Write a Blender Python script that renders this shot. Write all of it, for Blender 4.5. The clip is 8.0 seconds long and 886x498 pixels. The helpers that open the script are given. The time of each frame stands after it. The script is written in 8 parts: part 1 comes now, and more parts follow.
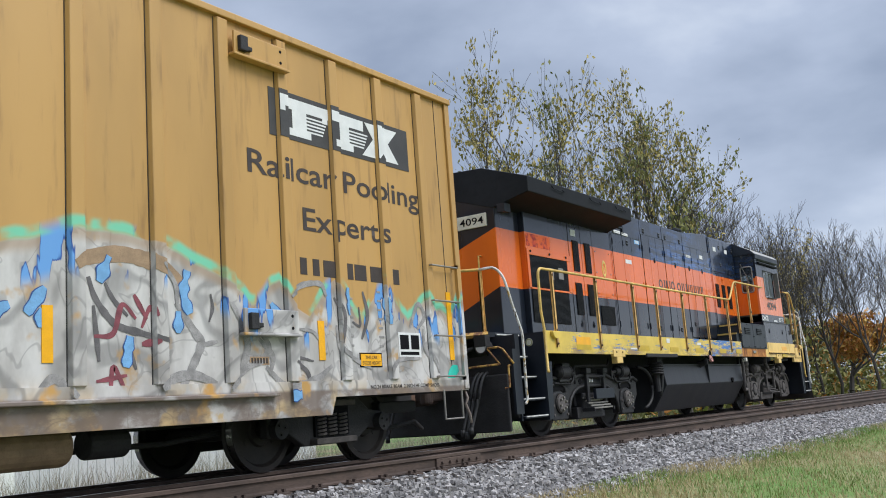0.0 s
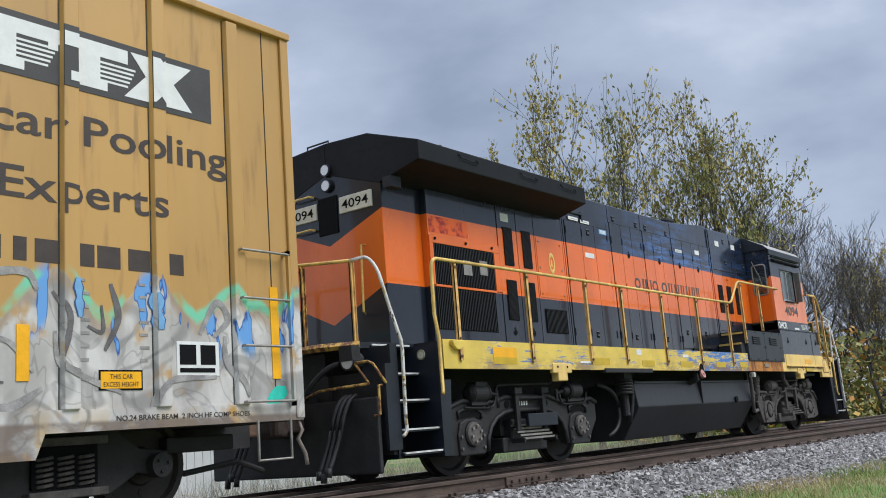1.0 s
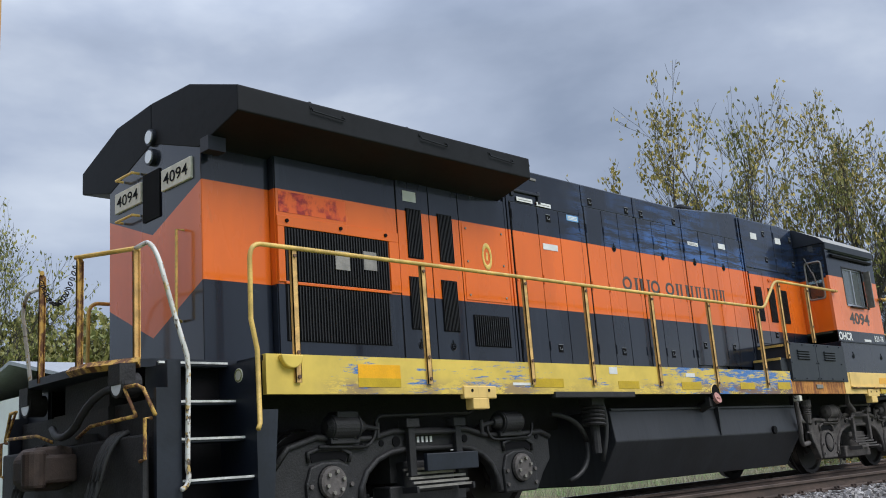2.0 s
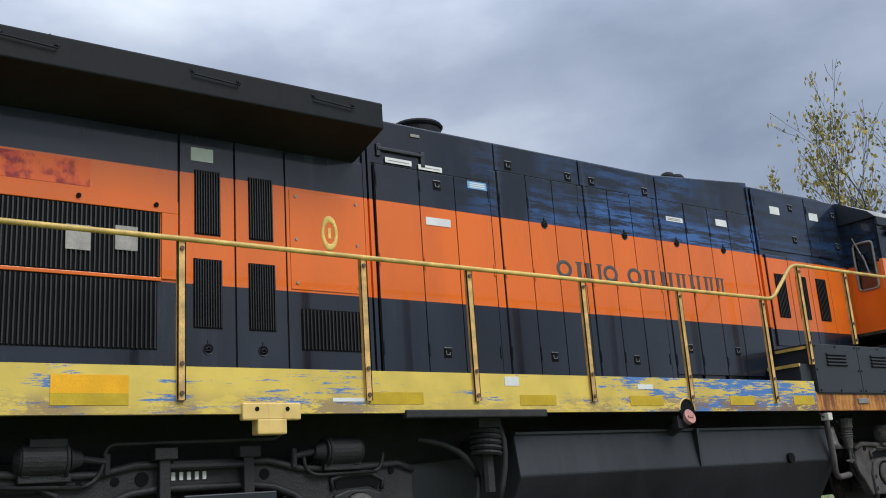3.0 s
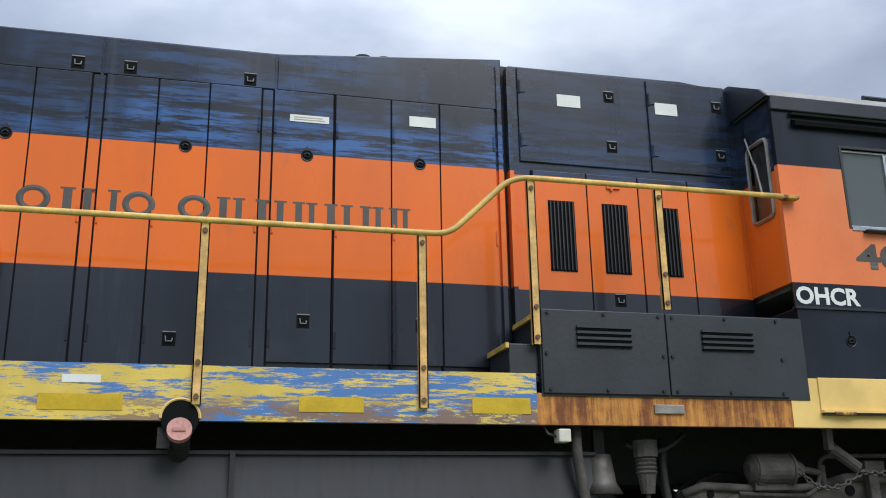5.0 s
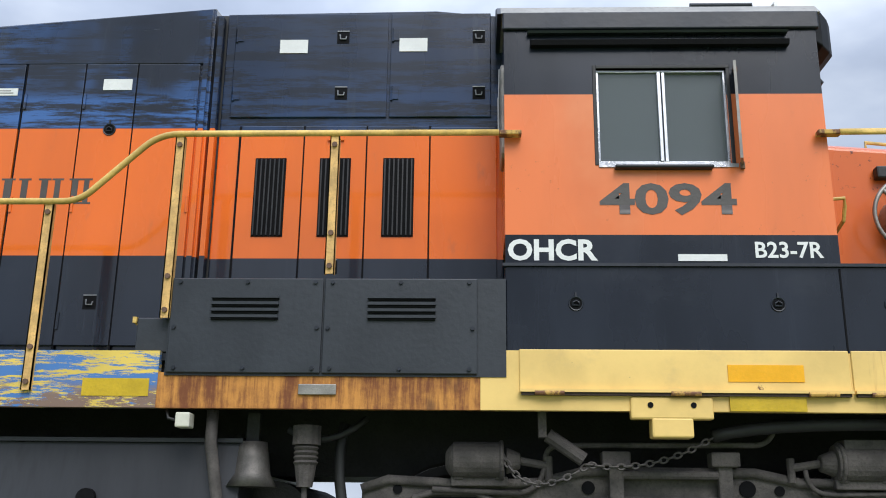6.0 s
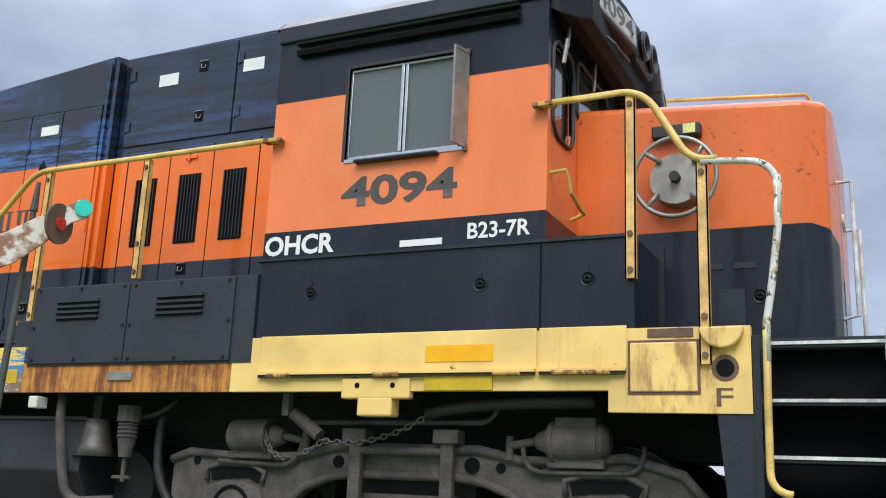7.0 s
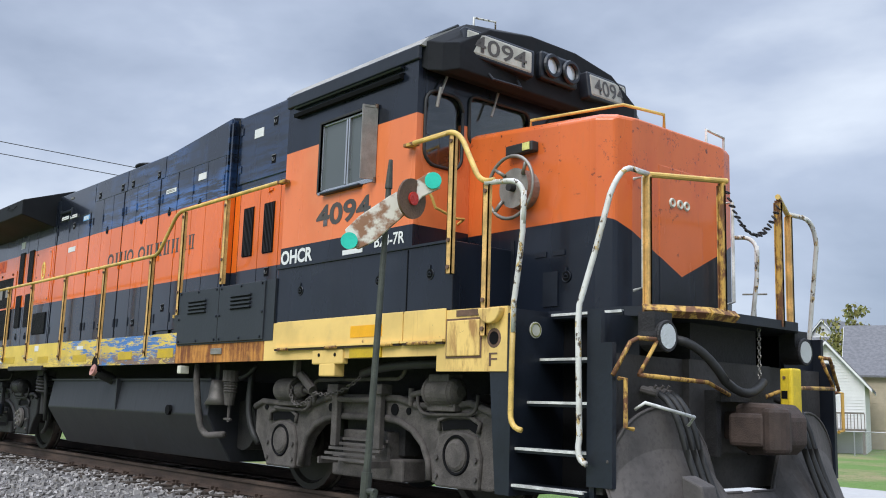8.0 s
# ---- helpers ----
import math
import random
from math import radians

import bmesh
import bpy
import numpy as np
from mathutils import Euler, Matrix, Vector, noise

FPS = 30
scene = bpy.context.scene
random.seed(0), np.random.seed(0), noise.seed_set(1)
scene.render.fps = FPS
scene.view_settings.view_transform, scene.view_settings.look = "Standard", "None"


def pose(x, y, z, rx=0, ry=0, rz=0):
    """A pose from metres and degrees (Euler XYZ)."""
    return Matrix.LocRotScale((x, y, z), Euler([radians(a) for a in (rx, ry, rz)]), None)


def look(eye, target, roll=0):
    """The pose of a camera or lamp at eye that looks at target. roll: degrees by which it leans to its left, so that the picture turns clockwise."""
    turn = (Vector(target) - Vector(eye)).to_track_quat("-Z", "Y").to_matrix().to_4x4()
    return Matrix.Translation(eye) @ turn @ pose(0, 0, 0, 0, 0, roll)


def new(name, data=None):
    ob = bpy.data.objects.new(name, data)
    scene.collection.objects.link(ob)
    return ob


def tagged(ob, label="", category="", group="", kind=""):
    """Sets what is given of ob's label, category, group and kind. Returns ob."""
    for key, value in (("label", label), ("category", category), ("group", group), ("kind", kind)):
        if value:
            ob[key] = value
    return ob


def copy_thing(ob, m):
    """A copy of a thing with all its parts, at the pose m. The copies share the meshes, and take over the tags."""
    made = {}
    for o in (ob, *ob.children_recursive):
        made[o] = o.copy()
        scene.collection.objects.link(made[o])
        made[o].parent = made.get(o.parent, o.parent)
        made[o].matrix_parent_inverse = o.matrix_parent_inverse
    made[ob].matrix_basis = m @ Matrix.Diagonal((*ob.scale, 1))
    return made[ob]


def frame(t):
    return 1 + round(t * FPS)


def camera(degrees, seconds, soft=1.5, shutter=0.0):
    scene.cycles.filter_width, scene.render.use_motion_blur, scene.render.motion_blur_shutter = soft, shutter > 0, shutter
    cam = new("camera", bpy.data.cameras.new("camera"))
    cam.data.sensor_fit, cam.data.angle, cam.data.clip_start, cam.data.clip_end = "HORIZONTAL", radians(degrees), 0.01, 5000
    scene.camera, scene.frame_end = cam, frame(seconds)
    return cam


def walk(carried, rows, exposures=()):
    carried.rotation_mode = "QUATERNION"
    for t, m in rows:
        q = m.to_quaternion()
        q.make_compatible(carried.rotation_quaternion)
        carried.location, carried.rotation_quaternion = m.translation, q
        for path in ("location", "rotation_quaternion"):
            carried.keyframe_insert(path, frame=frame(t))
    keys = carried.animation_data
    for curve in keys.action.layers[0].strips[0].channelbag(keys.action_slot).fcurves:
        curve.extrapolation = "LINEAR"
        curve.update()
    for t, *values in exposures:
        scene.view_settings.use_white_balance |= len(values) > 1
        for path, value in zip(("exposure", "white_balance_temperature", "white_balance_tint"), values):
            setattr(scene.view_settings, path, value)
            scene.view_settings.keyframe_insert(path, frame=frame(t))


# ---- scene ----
cam = camera(49.21, 8.0, soft=1.0)
# seconds, place, yaw, pitch, roll
ROWS = [
    (0, 0.017, -0.000, 0.520, -55.82, 9.54, 4.18),
    (0.5, -0.006, 0.002, 0.528, -54.40, 10.02, 4.35),
    (1, -0.028, 0.014, 0.538, -51.99, 10.81, 4.36),
    (2.5, 0.047, 0.082, 0.575, -40.18, 13.64, 4.05),
    (3, 0.020, 0.147, 0.571, -35.58, 14.46, 3.82),
    (3.5, -0.006, 0.246, 0.562, -30.86, 15.31, 3.39),
    (4, -0.045, 0.383, 0.554, -25.89, 16.08, 2.76),
    (5.5, 0.018, 0.924, 0.559, -6.89, 16.52, 0.14),
    (6, 0.034, 1.158, 0.596, 1.80, 16.17, -0.64),
    (6.5, -0.002, 1.401, 0.648, 12.56, 14.85, -1.53),
    (7, -0.023, 1.619, 0.721, 24.88, 13.80, -2.34),
    (7.5, 0.020, 1.829, 0.807, 37.67, 11.52, -2.29),
    (8, -0.014, 2.066, 0.898, 49.10, 9.26, -1.77),
]
walk(cam, [(t, pose(x, y, z, 90 + pitch, roll, yaw)) for t, x, y, z, yaw, pitch, roll in ROWS],
     exposures=[(0.0, 0.74), (1.0, 0.69), (2.5, 0.55), (4.0, 0.51), (5.5, 0.64), (6.5, 0.87), (7.2, 0.86), (8.0, 0.79)])


def rolled(t):
    """Metres that the train has gone at t seconds."""
    return ((0.00469 * t + -0.05197) * t + 4.37979) * t + -1.20877

TRACK_Y = 8.66       # the track's middle line
START_X = 20.0       # the locomotive's middle when it has gone no way

# ---- light ----
world = bpy.data.worlds.new("world")
scene.world = world
world.use_nodes = True
wt = world.node_tree
wt.nodes.clear()


def wn(kind, **values):
    node = wt.nodes.new(kind)
    for key, value in values.items():
        if key.startswith("in_"):
            node.inputs[int(key[3:])].default_value = value
    return node


sky = wn("ShaderNodeTexSky")
sky.sky_type, sky.sun_disc = "NISHITA", False
sky.sun_elevation, sky.sun_rotation = radians(48), radians(165)
coord = wn("ShaderNodeTexCoord")
mapping = wn("ShaderNodeMapping")
mapping.inputs["Scale"].default_value = (1.0, 1.0, 2.2)
mapping.inputs["Location"].default_value = (0.35, 0.2, 0.1)
big = wn("ShaderNodeTexNoise")
big.inputs["Scale"].default_value, big.inputs["Detail"].default_value = 2.3, 6.0
big.inputs["Roughness"].default_value, big.inputs["Distortion"].default_value = 0.5, 0.1
ramp = wn("ShaderNodeValToRGB")
ramp.color_ramp.elements[0].position, ramp.color_ramp.elements[0].color = 0.35, (0.235, 0.286, 0.39, 1)
ramp.color_ramp.elements[1].position, ramp.color_ramp.elements[1].color = 0.68, (0.63, 0.69, 0.785, 1)
mid = ramp.color_ramp.elements.new(0.52)
mid.color = (0.38, 0.44, 0.562, 1)
split = wn("ShaderNodeSeparateXYZ")
rise = wn("ShaderNodeMapRange", in_1=0.42, in_2=1.0, in_3=1.0, in_4=3.6)
lift = wn("ShaderNodeMix")
lift.data_type, lift.blend_type = "RGBA", "MULTIPLY"
lift.inputs["Factor"].default_value = 1.0
veil = wn("ShaderNodeMix")
veil.data_type = "RGBA"
veil.inputs["Factor"].default_value = 0.9
thin = wn("ShaderNodeMix")
thin.data_type, thin.blend_type = "RGBA", "MULTIPLY"
thin.inputs["Factor"].default_value = 1.0
thin.inputs[7].default_value = (0.1, 0.1, 0.1, 1)
back = wn("ShaderNodeBackground")
out = wn("ShaderNodeOutputWorld")
link = wt.links.new
link(coord.outputs["Generated"], mapping.inputs["Vector"])
link(mapping.outputs["Vector"], big.inputs["Vector"])
link(big.outputs["Fac"], ramp.inputs["Fac"])
link(coord.outputs["Generated"], split.inputs["Vector"])
link(split.outputs["Z"], rise.inputs["Value"])
link(ramp.outputs["Color"], lift.inputs[6])
link(rise.outputs["Result"], lift.inputs[7])
link(sky.outputs["Color"], thin.inputs[6])
link(thin.outputs[2], veil.inputs[6])
link(lift.outputs[2], veil.inputs[7])
link(veil.outputs[2], back.inputs["Color"])
back.inputs["Strength"].default_value = 0.8
link(back.outputs["Background"], out.inputs["Surface"])

sun = new("sun", bpy.data.lights.new("sun", "SUN"))
sun.data.energy, sun.data.angle, sun.data.color = 1.45, radians(35), (1.0, 0.985, 0.975)
sun.matrix_world = look((6, -18, 20), (0, 0, 0))


# ---- materials ----
class Mat:
    """A node material, built by short calls."""

    def __init__(self, name, rough=0.5, metal=0.0):
        self.m = bpy.data.materials.new(name)
        self.m.use_nodes = True
        self.t = self.m.node_tree
        self.bsdf = self.t.nodes["Principled BSDF"]
        self.bsdf.inputs["Roughness"].default_value = rough
        self.bsdf.inputs["Metallic"].default_value = metal
        self.co = self.t.nodes.new("ShaderNodeTexCoord").outputs["Object"]

    def put(self, socket, value):
        if isinstance(value, bpy.types.NodeSocket):
            self.t.links.new(value, socket)
        elif isinstance(value, tuple) and len(value) == 3 and socket.type == "RGBA":
            socket.default_value = (*value, 1)
        else:
            socket.default_value = value

    def math(self, op, a, b=0.0, c=0.0):
        n = self.t.nodes.new("ShaderNodeMath")
        n.operation = op
        for s, v in zip(n.inputs, (a, b, c)):
            self.put(s, v)
        return n.outputs[0]

    def step(self, v, lo, hi):
        n = self.t.nodes.new("ShaderNodeMapRange")
        n.interpolation_type = "SMOOTHSTEP"
        for s, x in zip(n.inputs, (v, lo, hi, 0.0, 1.0)):
            self.put(s, x)
        return n.outputs[0]

    def mix(self, f, a, b):
        n = self.t.nodes.new("ShaderNodeMix")
        n.data_type = "RGBA"
        self.put(n.inputs[0], f), self.put(n.inputs[6], a), self.put(n.inputs[7], b)
        return n.outputs[2]

    def noise(self, scale, detail=4.0, stretch=(1, 1, 1), shift=0.0, rough=0.55, distort=0.0):
        mp = self.t.nodes.new("ShaderNodeMapping")
        mp.inputs["Scale"].default_value = stretch
        mp.inputs["Location"].default_value = (shift, shift * 0.7, shift * 1.3)
        self.put(mp.inputs["Vector"], self.co)
        n = self.t.nodes.new("ShaderNodeTexNoise")
        n.inputs["Scale"].default_value, n.inputs["Detail"].default_value = scale, detail
        n.inputs["Roughness"].default_value, n.inputs["Distortion"].default_value = rough, distort
        self.put(n.inputs["Vector"], mp.outputs[0])
        return n.outputs[0]

    def xyz(self):
        n = self.t.nodes.new("ShaderNodeSeparateXYZ")
        self.put(n.inputs[0], self.co)
        return n.outputs

    def rand(self):
        return self.t.nodes.new("ShaderNodeObjectInfo").outputs["Random"]

    def island(self):
        return self.t.nodes.new("ShaderNodeNewGeometry").outputs["Random Per Island"]

    def color(self, v):
        self.put(self.bsdf.inputs["Base Color"], v)
        return self

    def rough(self, v):
        self.put(self.bsdf.inputs["Roughness"], v)
        return self

    def bump(self, h, strength=0.2, dist=0.01):
        n = self.t.nodes.new("ShaderNodeBump")
        n.inputs["Strength"].default_value, n.inputs["Distance"].default_value = strength, dist
        self.put(n.inputs["Height"], h)
        self.put(self.bsdf.inputs["Normal"], n.outputs[0])
        return self


def tint(c, k):
    return tuple(min(1.0, v * k) for v in c)


def plain(name, c, rough=0.5, metal=0.0, var=0.25, scale=4.0, stretch=(1, 1, 1), bump=0.15):
    """Worn paint, metal or dirt of one colour, with stains at two sizes."""
    m = Mat(name, rough, metal)
    a, b = m.noise(scale, 5, stretch), m.noise(scale * 9, 3, stretch, 3.1)
    col = m.mix(m.step(a, 0.3, 0.7), tint(c, 1 - var), tint(c, 1 + var))
    m.color(m.mix(m.math("MULTIPLY", m.step(b, 0.45, 0.75), 0.5), col, tint(c, 1 - 1.6 * var)))
    m.rough(m.math("ADD", m.math("MULTIPLY", a, 0.3), rough - 0.15))
    return m.bump(b, bump).m


ORANGE, BLACK = (0.82, 0.157, 0.012), (0.0073, 0.0102, 0.0172)
# A paler orange for the cab, with its brighter exposure put into the colour.
CAB_ORANGE = (0.80, 0.205, 0.068)


def livery(name, orange, low, high, half, dip_low, dip_high, blue, chips=0.0):
    """Paint in bands of black, orange and black; the bands dip to a point at the ends."""
    m = Mat(name, 0.42)
    x, y, z = m.xyz()[0], m.xyz()[1], m.xyz()[2]
    inner = m.math("MAXIMUM", m.math("SUBTRACT", half, m.math("ABSOLUTE", y)), 0.0)
    zl = m.math("ADD", z, m.math("MULTIPLY", inner, dip_low))
    zh = m.math("ADD", z, m.math("MULTIPLY", inner, dip_high))
    band = m.math("MULTIPLY", m.step(zl, low - 0.004, low + 0.004), m.math("SUBTRACT", 1.0, m.step(zh, high - 0.004, high + 0.004)))
    run = m.noise(1.3, 5, (1, 1, 0.25))
    fine = m.noise(9, 4, (1, 1, 0.4), 5.0)
    org = m.mix(m.step(run, 0.35, 0.7), tint(orange, 1.04), tint(orange, 0.88))
    org = m.mix(m.math("MULTIPLY", m.step(fine, 0.62, 0.8), 0.35), org, (0.45, 0.13, 0.05))
    fadeo = m.noise(0.8, 5, (1, 1, 1), 13.0, 0.6)
    org = m.mix(m.math("MULTIPLY", m.step(fadeo, 0.5, 0.7), 0.30 if chips and high < 5 else 0.0), org, (0.86, 0.36, 0.16))
    if chips:
        spot = m.math("MULTIPLY", m.step(m.noise(16, 5, (1, 1, 1), 6.0, 0.75), 0.60 if chips > 0.9 else 0.63, 0.66), m.step(m.noise(1.6, 3, (1, 1, 1), 2.5), 0.5, 0.58))
        org = m.mix(m.math("MULTIPLY", spot, chips), org, (0.10, 0.03, 0.02))
        if chips > 0.9:
            field = m.math("MULTIPLY", m.math("MULTIPLY", m.step(x, 7.45, 7.75), m.step(z, 2.66, 2.85)), m.step(m.noise(4.5, 3, (1, 1, 1), 41.0), 0.53, 0.66))
            pits = m.math("MULTIPLY", m.step(m.noise(34, 4, (1, 1, 1), 43.0, 0.7), 0.55, 0.60), field)
            org = m.mix(m.math("MULTIPLY", pits, 0.9), org, (0.17, 0.035, 0.03))
            stain = m.math("MULTIPLY", m.step(m.noise(3.0, 5, (1, 1, 0.35), 47.0, 0.65), 0.52, 0.72), 0.45)
            org = m.mix(stain, org, (0.60, 0.085, 0.025))
    dark = m.mix(m.step(run, 0.35, 0.7), tint(BLACK, 0.8), tint(BLACK, 1.6))
    if blue:
        streak = m.noise(2.6, 11, (0.42, 1.0, 4.2), 2.0, 0.76)
        place = m.math("MULTIPLY", m.step(x, -2.9, -1.4), m.step(z, 3.38, 3.40))
        patch = m.step(m.noise(0.9, 3, (1.3, 1, 0.5), 33.0), 0.36, 0.56)
        fade = m.math("MULTIPLY", m.math("SUBTRACT", 1.0, m.math("MULTIPLY", m.step(z, 3.55, 4.0), 0.62)), m.math("MAXIMUM", patch, m.math("MULTIPLY", m.step(x, 0.2, 0.6), m.math("SUBTRACT", 1.0, m.step(z, 3.55, 3.75)))))
        wear = m.math("MULTIPLY", m.math("MULTIPLY", m.math("MULTIPLY", m.step(streak, 0.44, 0.56), m.math("SUBTRACT", 0.80, m.math("MULTIPLY", m.step(x, 2.25, 2.35), 0.60))), place), fade)
        dark = m.mix(wear, dark, (0.050, 0.150, 0.42))
    grey = m.noise(1.1, 6, (1, 1, 1.6), 9.0, 0.65)
    dark = m.mix(m.math("MULTIPLY", m.step(grey, 0.55, 0.75), 0.5), dark, (0.026, 0.030, 0.038))
    wash = m.math("MULTIPLY", m.step(m.noise(5, 6, (1.5, 1.5, 0.10), 23.0, 0.7), 0.54, 0.72), m.step(m.noise(0.9, 3, (1, 1, 0.7), 27.0), 0.42, 0.62))
    dark = m.mix(m.math("MULTIPLY", wash, 0.5), dark, (0.045, 0.054, 0.07))
    scuff = m.step(m.noise(11, 8, (0.5, 0.5, 2.2), 29.0, 0.8), 0.66, 0.70)
    dark = m.mix(m.math("MULTIPLY", scuff, 0.35), dark, (0.10, 0.11, 0.125))
    m.color(m.mix(band, dark, org))
    m.rough(m.math("ADD", m.math("MULTIPLY", run, 0.25), 0.15))
    m.bsdf.inputs["Specular IOR Level"].default_value = 0.35
    m.bsdf.inputs["Coat Weight"].default_value = 0.6 if blue else 0.2
    m.bsdf.inputs["Coat Roughness"].default_value = 0.07
    return m.bump(m.math("ADD", m.noise(3, 3), m.math("MULTIPLY", fine, 0.3)), 0.12, 0.01).m


M = {}
M["hood"] = livery("hood paint", ORANGE, 2.42, 3.385, 0.93, 0.45, 0.37, True)
M["cab"] = livery("cab paint", CAB_ORANGE, 2.43, 3.42, 0.0, 0.0, 0.0, False, 0.5)
M["nose"] = livery("nose paint", (0.70, 0.150, 0.034), 2.40, 9.0, 0.86, 0.46, 0.0, False, 0.95)
M["black"] = plain("black paint", (0.0088, 0.0122, 0.0200), 0.45, 0, 0.3, 2.0)
M["roofblack"] = plain("roof black", (0.0135, 0.0145, 0.0165), 0.6, 0, 0.25, 1.2)
M["roofblack"].node_tree.nodes["Principled BSDF"].inputs["Specular IOR Level"].default_value = 0.15
M["coupler"] = plain("coupler rust", (0.062, 0.042, 0.034), 0.75, 0.1, 0.3, 9.0, bump=0.4)
M["brushgrey"] = plain("grey spray paint", (0.29, 0.275, 0.265), 0.6, 0, 0.3, 8.0)
M["brushblack"] = plain("black spray paint", (0.12, 0.11, 0.11), 0.6, 0, 0.3, 8.0)
M["brushred"] = plain("dark red spray paint", (0.23, 0.055, 0.07), 0.6, 0, 0.3, 8.0)
M["brushblue"] = plain("light blue spray paint", (0.17, 0.38, 0.64), 0.5, 0, 0.15, 8.0)
M["brushnavy"] = plain("navy spray paint", (0.025, 0.08, 0.26), 0.5, 0, 0.2, 8.0)
M["brushtan"] = plain("brown overspray", (0.33, 0.22, 0.13), 0.7, 0, 0.2, 8.0)
M["base"] = livery("base black", ORANGE, 8.0, 9.0, 0.0, 0.0, 0.0, False)
M["oldboard"] = plain("weathered number board", (0.40, 0.39, 0.34), 0.5, 0, 0.15, 9.0)
# Near-black for marks, also painted in for the shade of gaps, pockets and holes.
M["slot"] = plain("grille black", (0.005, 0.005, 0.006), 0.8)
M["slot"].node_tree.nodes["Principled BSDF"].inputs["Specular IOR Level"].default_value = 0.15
M["slat"] = plain("grille slats", (0.014, 0.014, 0.015), 0.45)
M["boxgrey"] = plain("battery box grey", (0.021, 0.025, 0.032), 0.5, 0, 0.15, 3.0)
M["under"] = plain("under gear", (0.020, 0.019, 0.0195), 0.7, 0, 0.4, 5.0, bump=0.5)
M["truck"] = plain("truck grime", (0.088, 0.078, 0.072), 0.85, 0, 0.35, 6.0, bump=0.5)
M["dusty"] = plain("dusty plough", (0.092, 0.082, 0.077), 0.75, 0, 0.3, 3.0, bump=0.4)
M["plate"] = plain("grimy end plate", (0.048, 0.044, 0.042), 0.7, 0, 0.35, 3.0, bump=0.3)
M["oily"] = plain("oily truck", (0.017, 0.0165, 0.0175), 0.6, 0, 0.35, 6.0, bump=0.5)
M["tank"] = plain("tank black", (0.021, 0.0225, 0.0275), 0.5, 0, 0.3, 1.8, (1, 1, 0.12))
M["worn"] = plain("worn grey steel", (0.20, 0.205, 0.215), 0.5, 0.2, 0.2, 9.0)
M["wheel"] = plain("wheel steel", (0.026, 0.021, 0.018), 0.6, 0.3, 0.3, 8.0)
M["tread"] = plain("wheel tread", (0.35, 0.33, 0.31), 0.3, 1.0, 0.15, 8.0)
M["rail"] = plain("rusty rail", (0.085, 0.058, 0.044), 0.75, 0.1, 0.35, 6.0, (0.3, 1, 1), bump=0.4)
M["railtop"] = plain("rail head", (0.42, 0.40, 0.38), 0.3, 1.0, 0.15, 3.0, (0.2, 1, 1))
M["tie"] = plain("weathered tie", (0.075, 0.058, 0.045), 0.9, 0, 0.4, 3.0, (0.3, 2, 1), bump=0.7)
M["handrail"] = plain("handrail yellow", (0.68, 0.45, 0.12), 0.5, 0, 0.25, 6.0)
M["post"] = plain("post yellow", (0.66, 0.40, 0.135), 0.6, 0, 0.3, 7.0)
M["stepwhite"] = plain("step edge white", (0.6, 0.6, 0.57), 0.6, 0, 0.3, 9.0)
M["white"] = plain("white paint", (0.72, 0.72, 0.70), 0.5, 0, 0.06, 6.0)
M["darkletter"] = plain("dark letters", (0.07, 0.062, 0.055), 0.5, 0, 0.15, 6.0)
M["chrome"] = plain("window frame", (0.55, 0.56, 0.57), 0.3, 0.9, 0.08, 5.0)
M["steelgrey"] = plain("bare steel", (0.30, 0.28, 0.25), 0.45, 0.5, 0.2, 8.0)
M["reflector"] = plain("amber reflector", (0.88, 0.42, 0.004), 0.35, 0, 0.08, 6.0)
M["oldreflector"] = plain("faded reflector", (0.56, 0.37, 0.012), 0.4, 0, 0.12, 6.0)
M["guardyellow"] = plain("bright yellow plate", (0.72, 0.52, 0.03), 0.5, 0, 0.15, 9.0)
M["teal"] = plain("teal reflector", (0.03, 0.55, 0.42), 0.2, 0, 0.08, 9.0)
M["red"] = plain("red reflector", (0.6, 0.03, 0.02), 0.3, 0, 0.1, 9.0)
M["bell"] = plain("old bronze", (0.13, 0.12, 0.11), 0.55, 0.5, 0.25, 9.0)
M["hose"] = plain("rubber hose", (0.022, 0.022, 0.022), 0.6)
M["cream"] = plain("number board", (0.62, 0.60, 0.50), 0.4, 0, 0.12, 5.0)
M["gold"] = plain("gold letter", (0.80, 0.55, 0.14), 0.5)
M["roofgrey"] = plain("cab roof", (0.29, 0.28, 0.26), 0.7, 0, 0.2, 3.0)
M["interior"] = plain("cab interior", (0.16, 0.18, 0.17), 0.7)
M["pink"] = plain("filler cap", (0.42, 0.20, 0.17), 0.6)
M["decal"] = plain("sticker yellow", (0.65, 0.62, 0.2), 0.5)

glass = Mat("window glass", 0.03)
glass.color((0.75, 0.82, 0.82))
glass.bsdf.inputs["Transmission Weight"].default_value = 1.0
glass.bsdf.inputs["IOR"].default_value = 1.65
M["glass"] = glass.m
# The grey base colour stands in for the sky mirrored in the pane.
pane = Mat("dusty pane", 0.06)
pane.color((0.17, 0.19, 0.195)).rough(pane.math("ADD", 0.02, pane.math("MULTIPLY", pane.noise(6, 5), 0.12)))
pane.bsdf.inputs["Transmission Weight"].default_value = 0.4
M["pane"] = pane.m
lens = Mat("lamp lens", 0.08)
lens.color((0.80, 0.82, 0.82)).bump(lens.noise(60, 2), 0.3)
lens.bsdf.inputs["Metallic"].default_value = 0.5
M["lens"] = lens.m


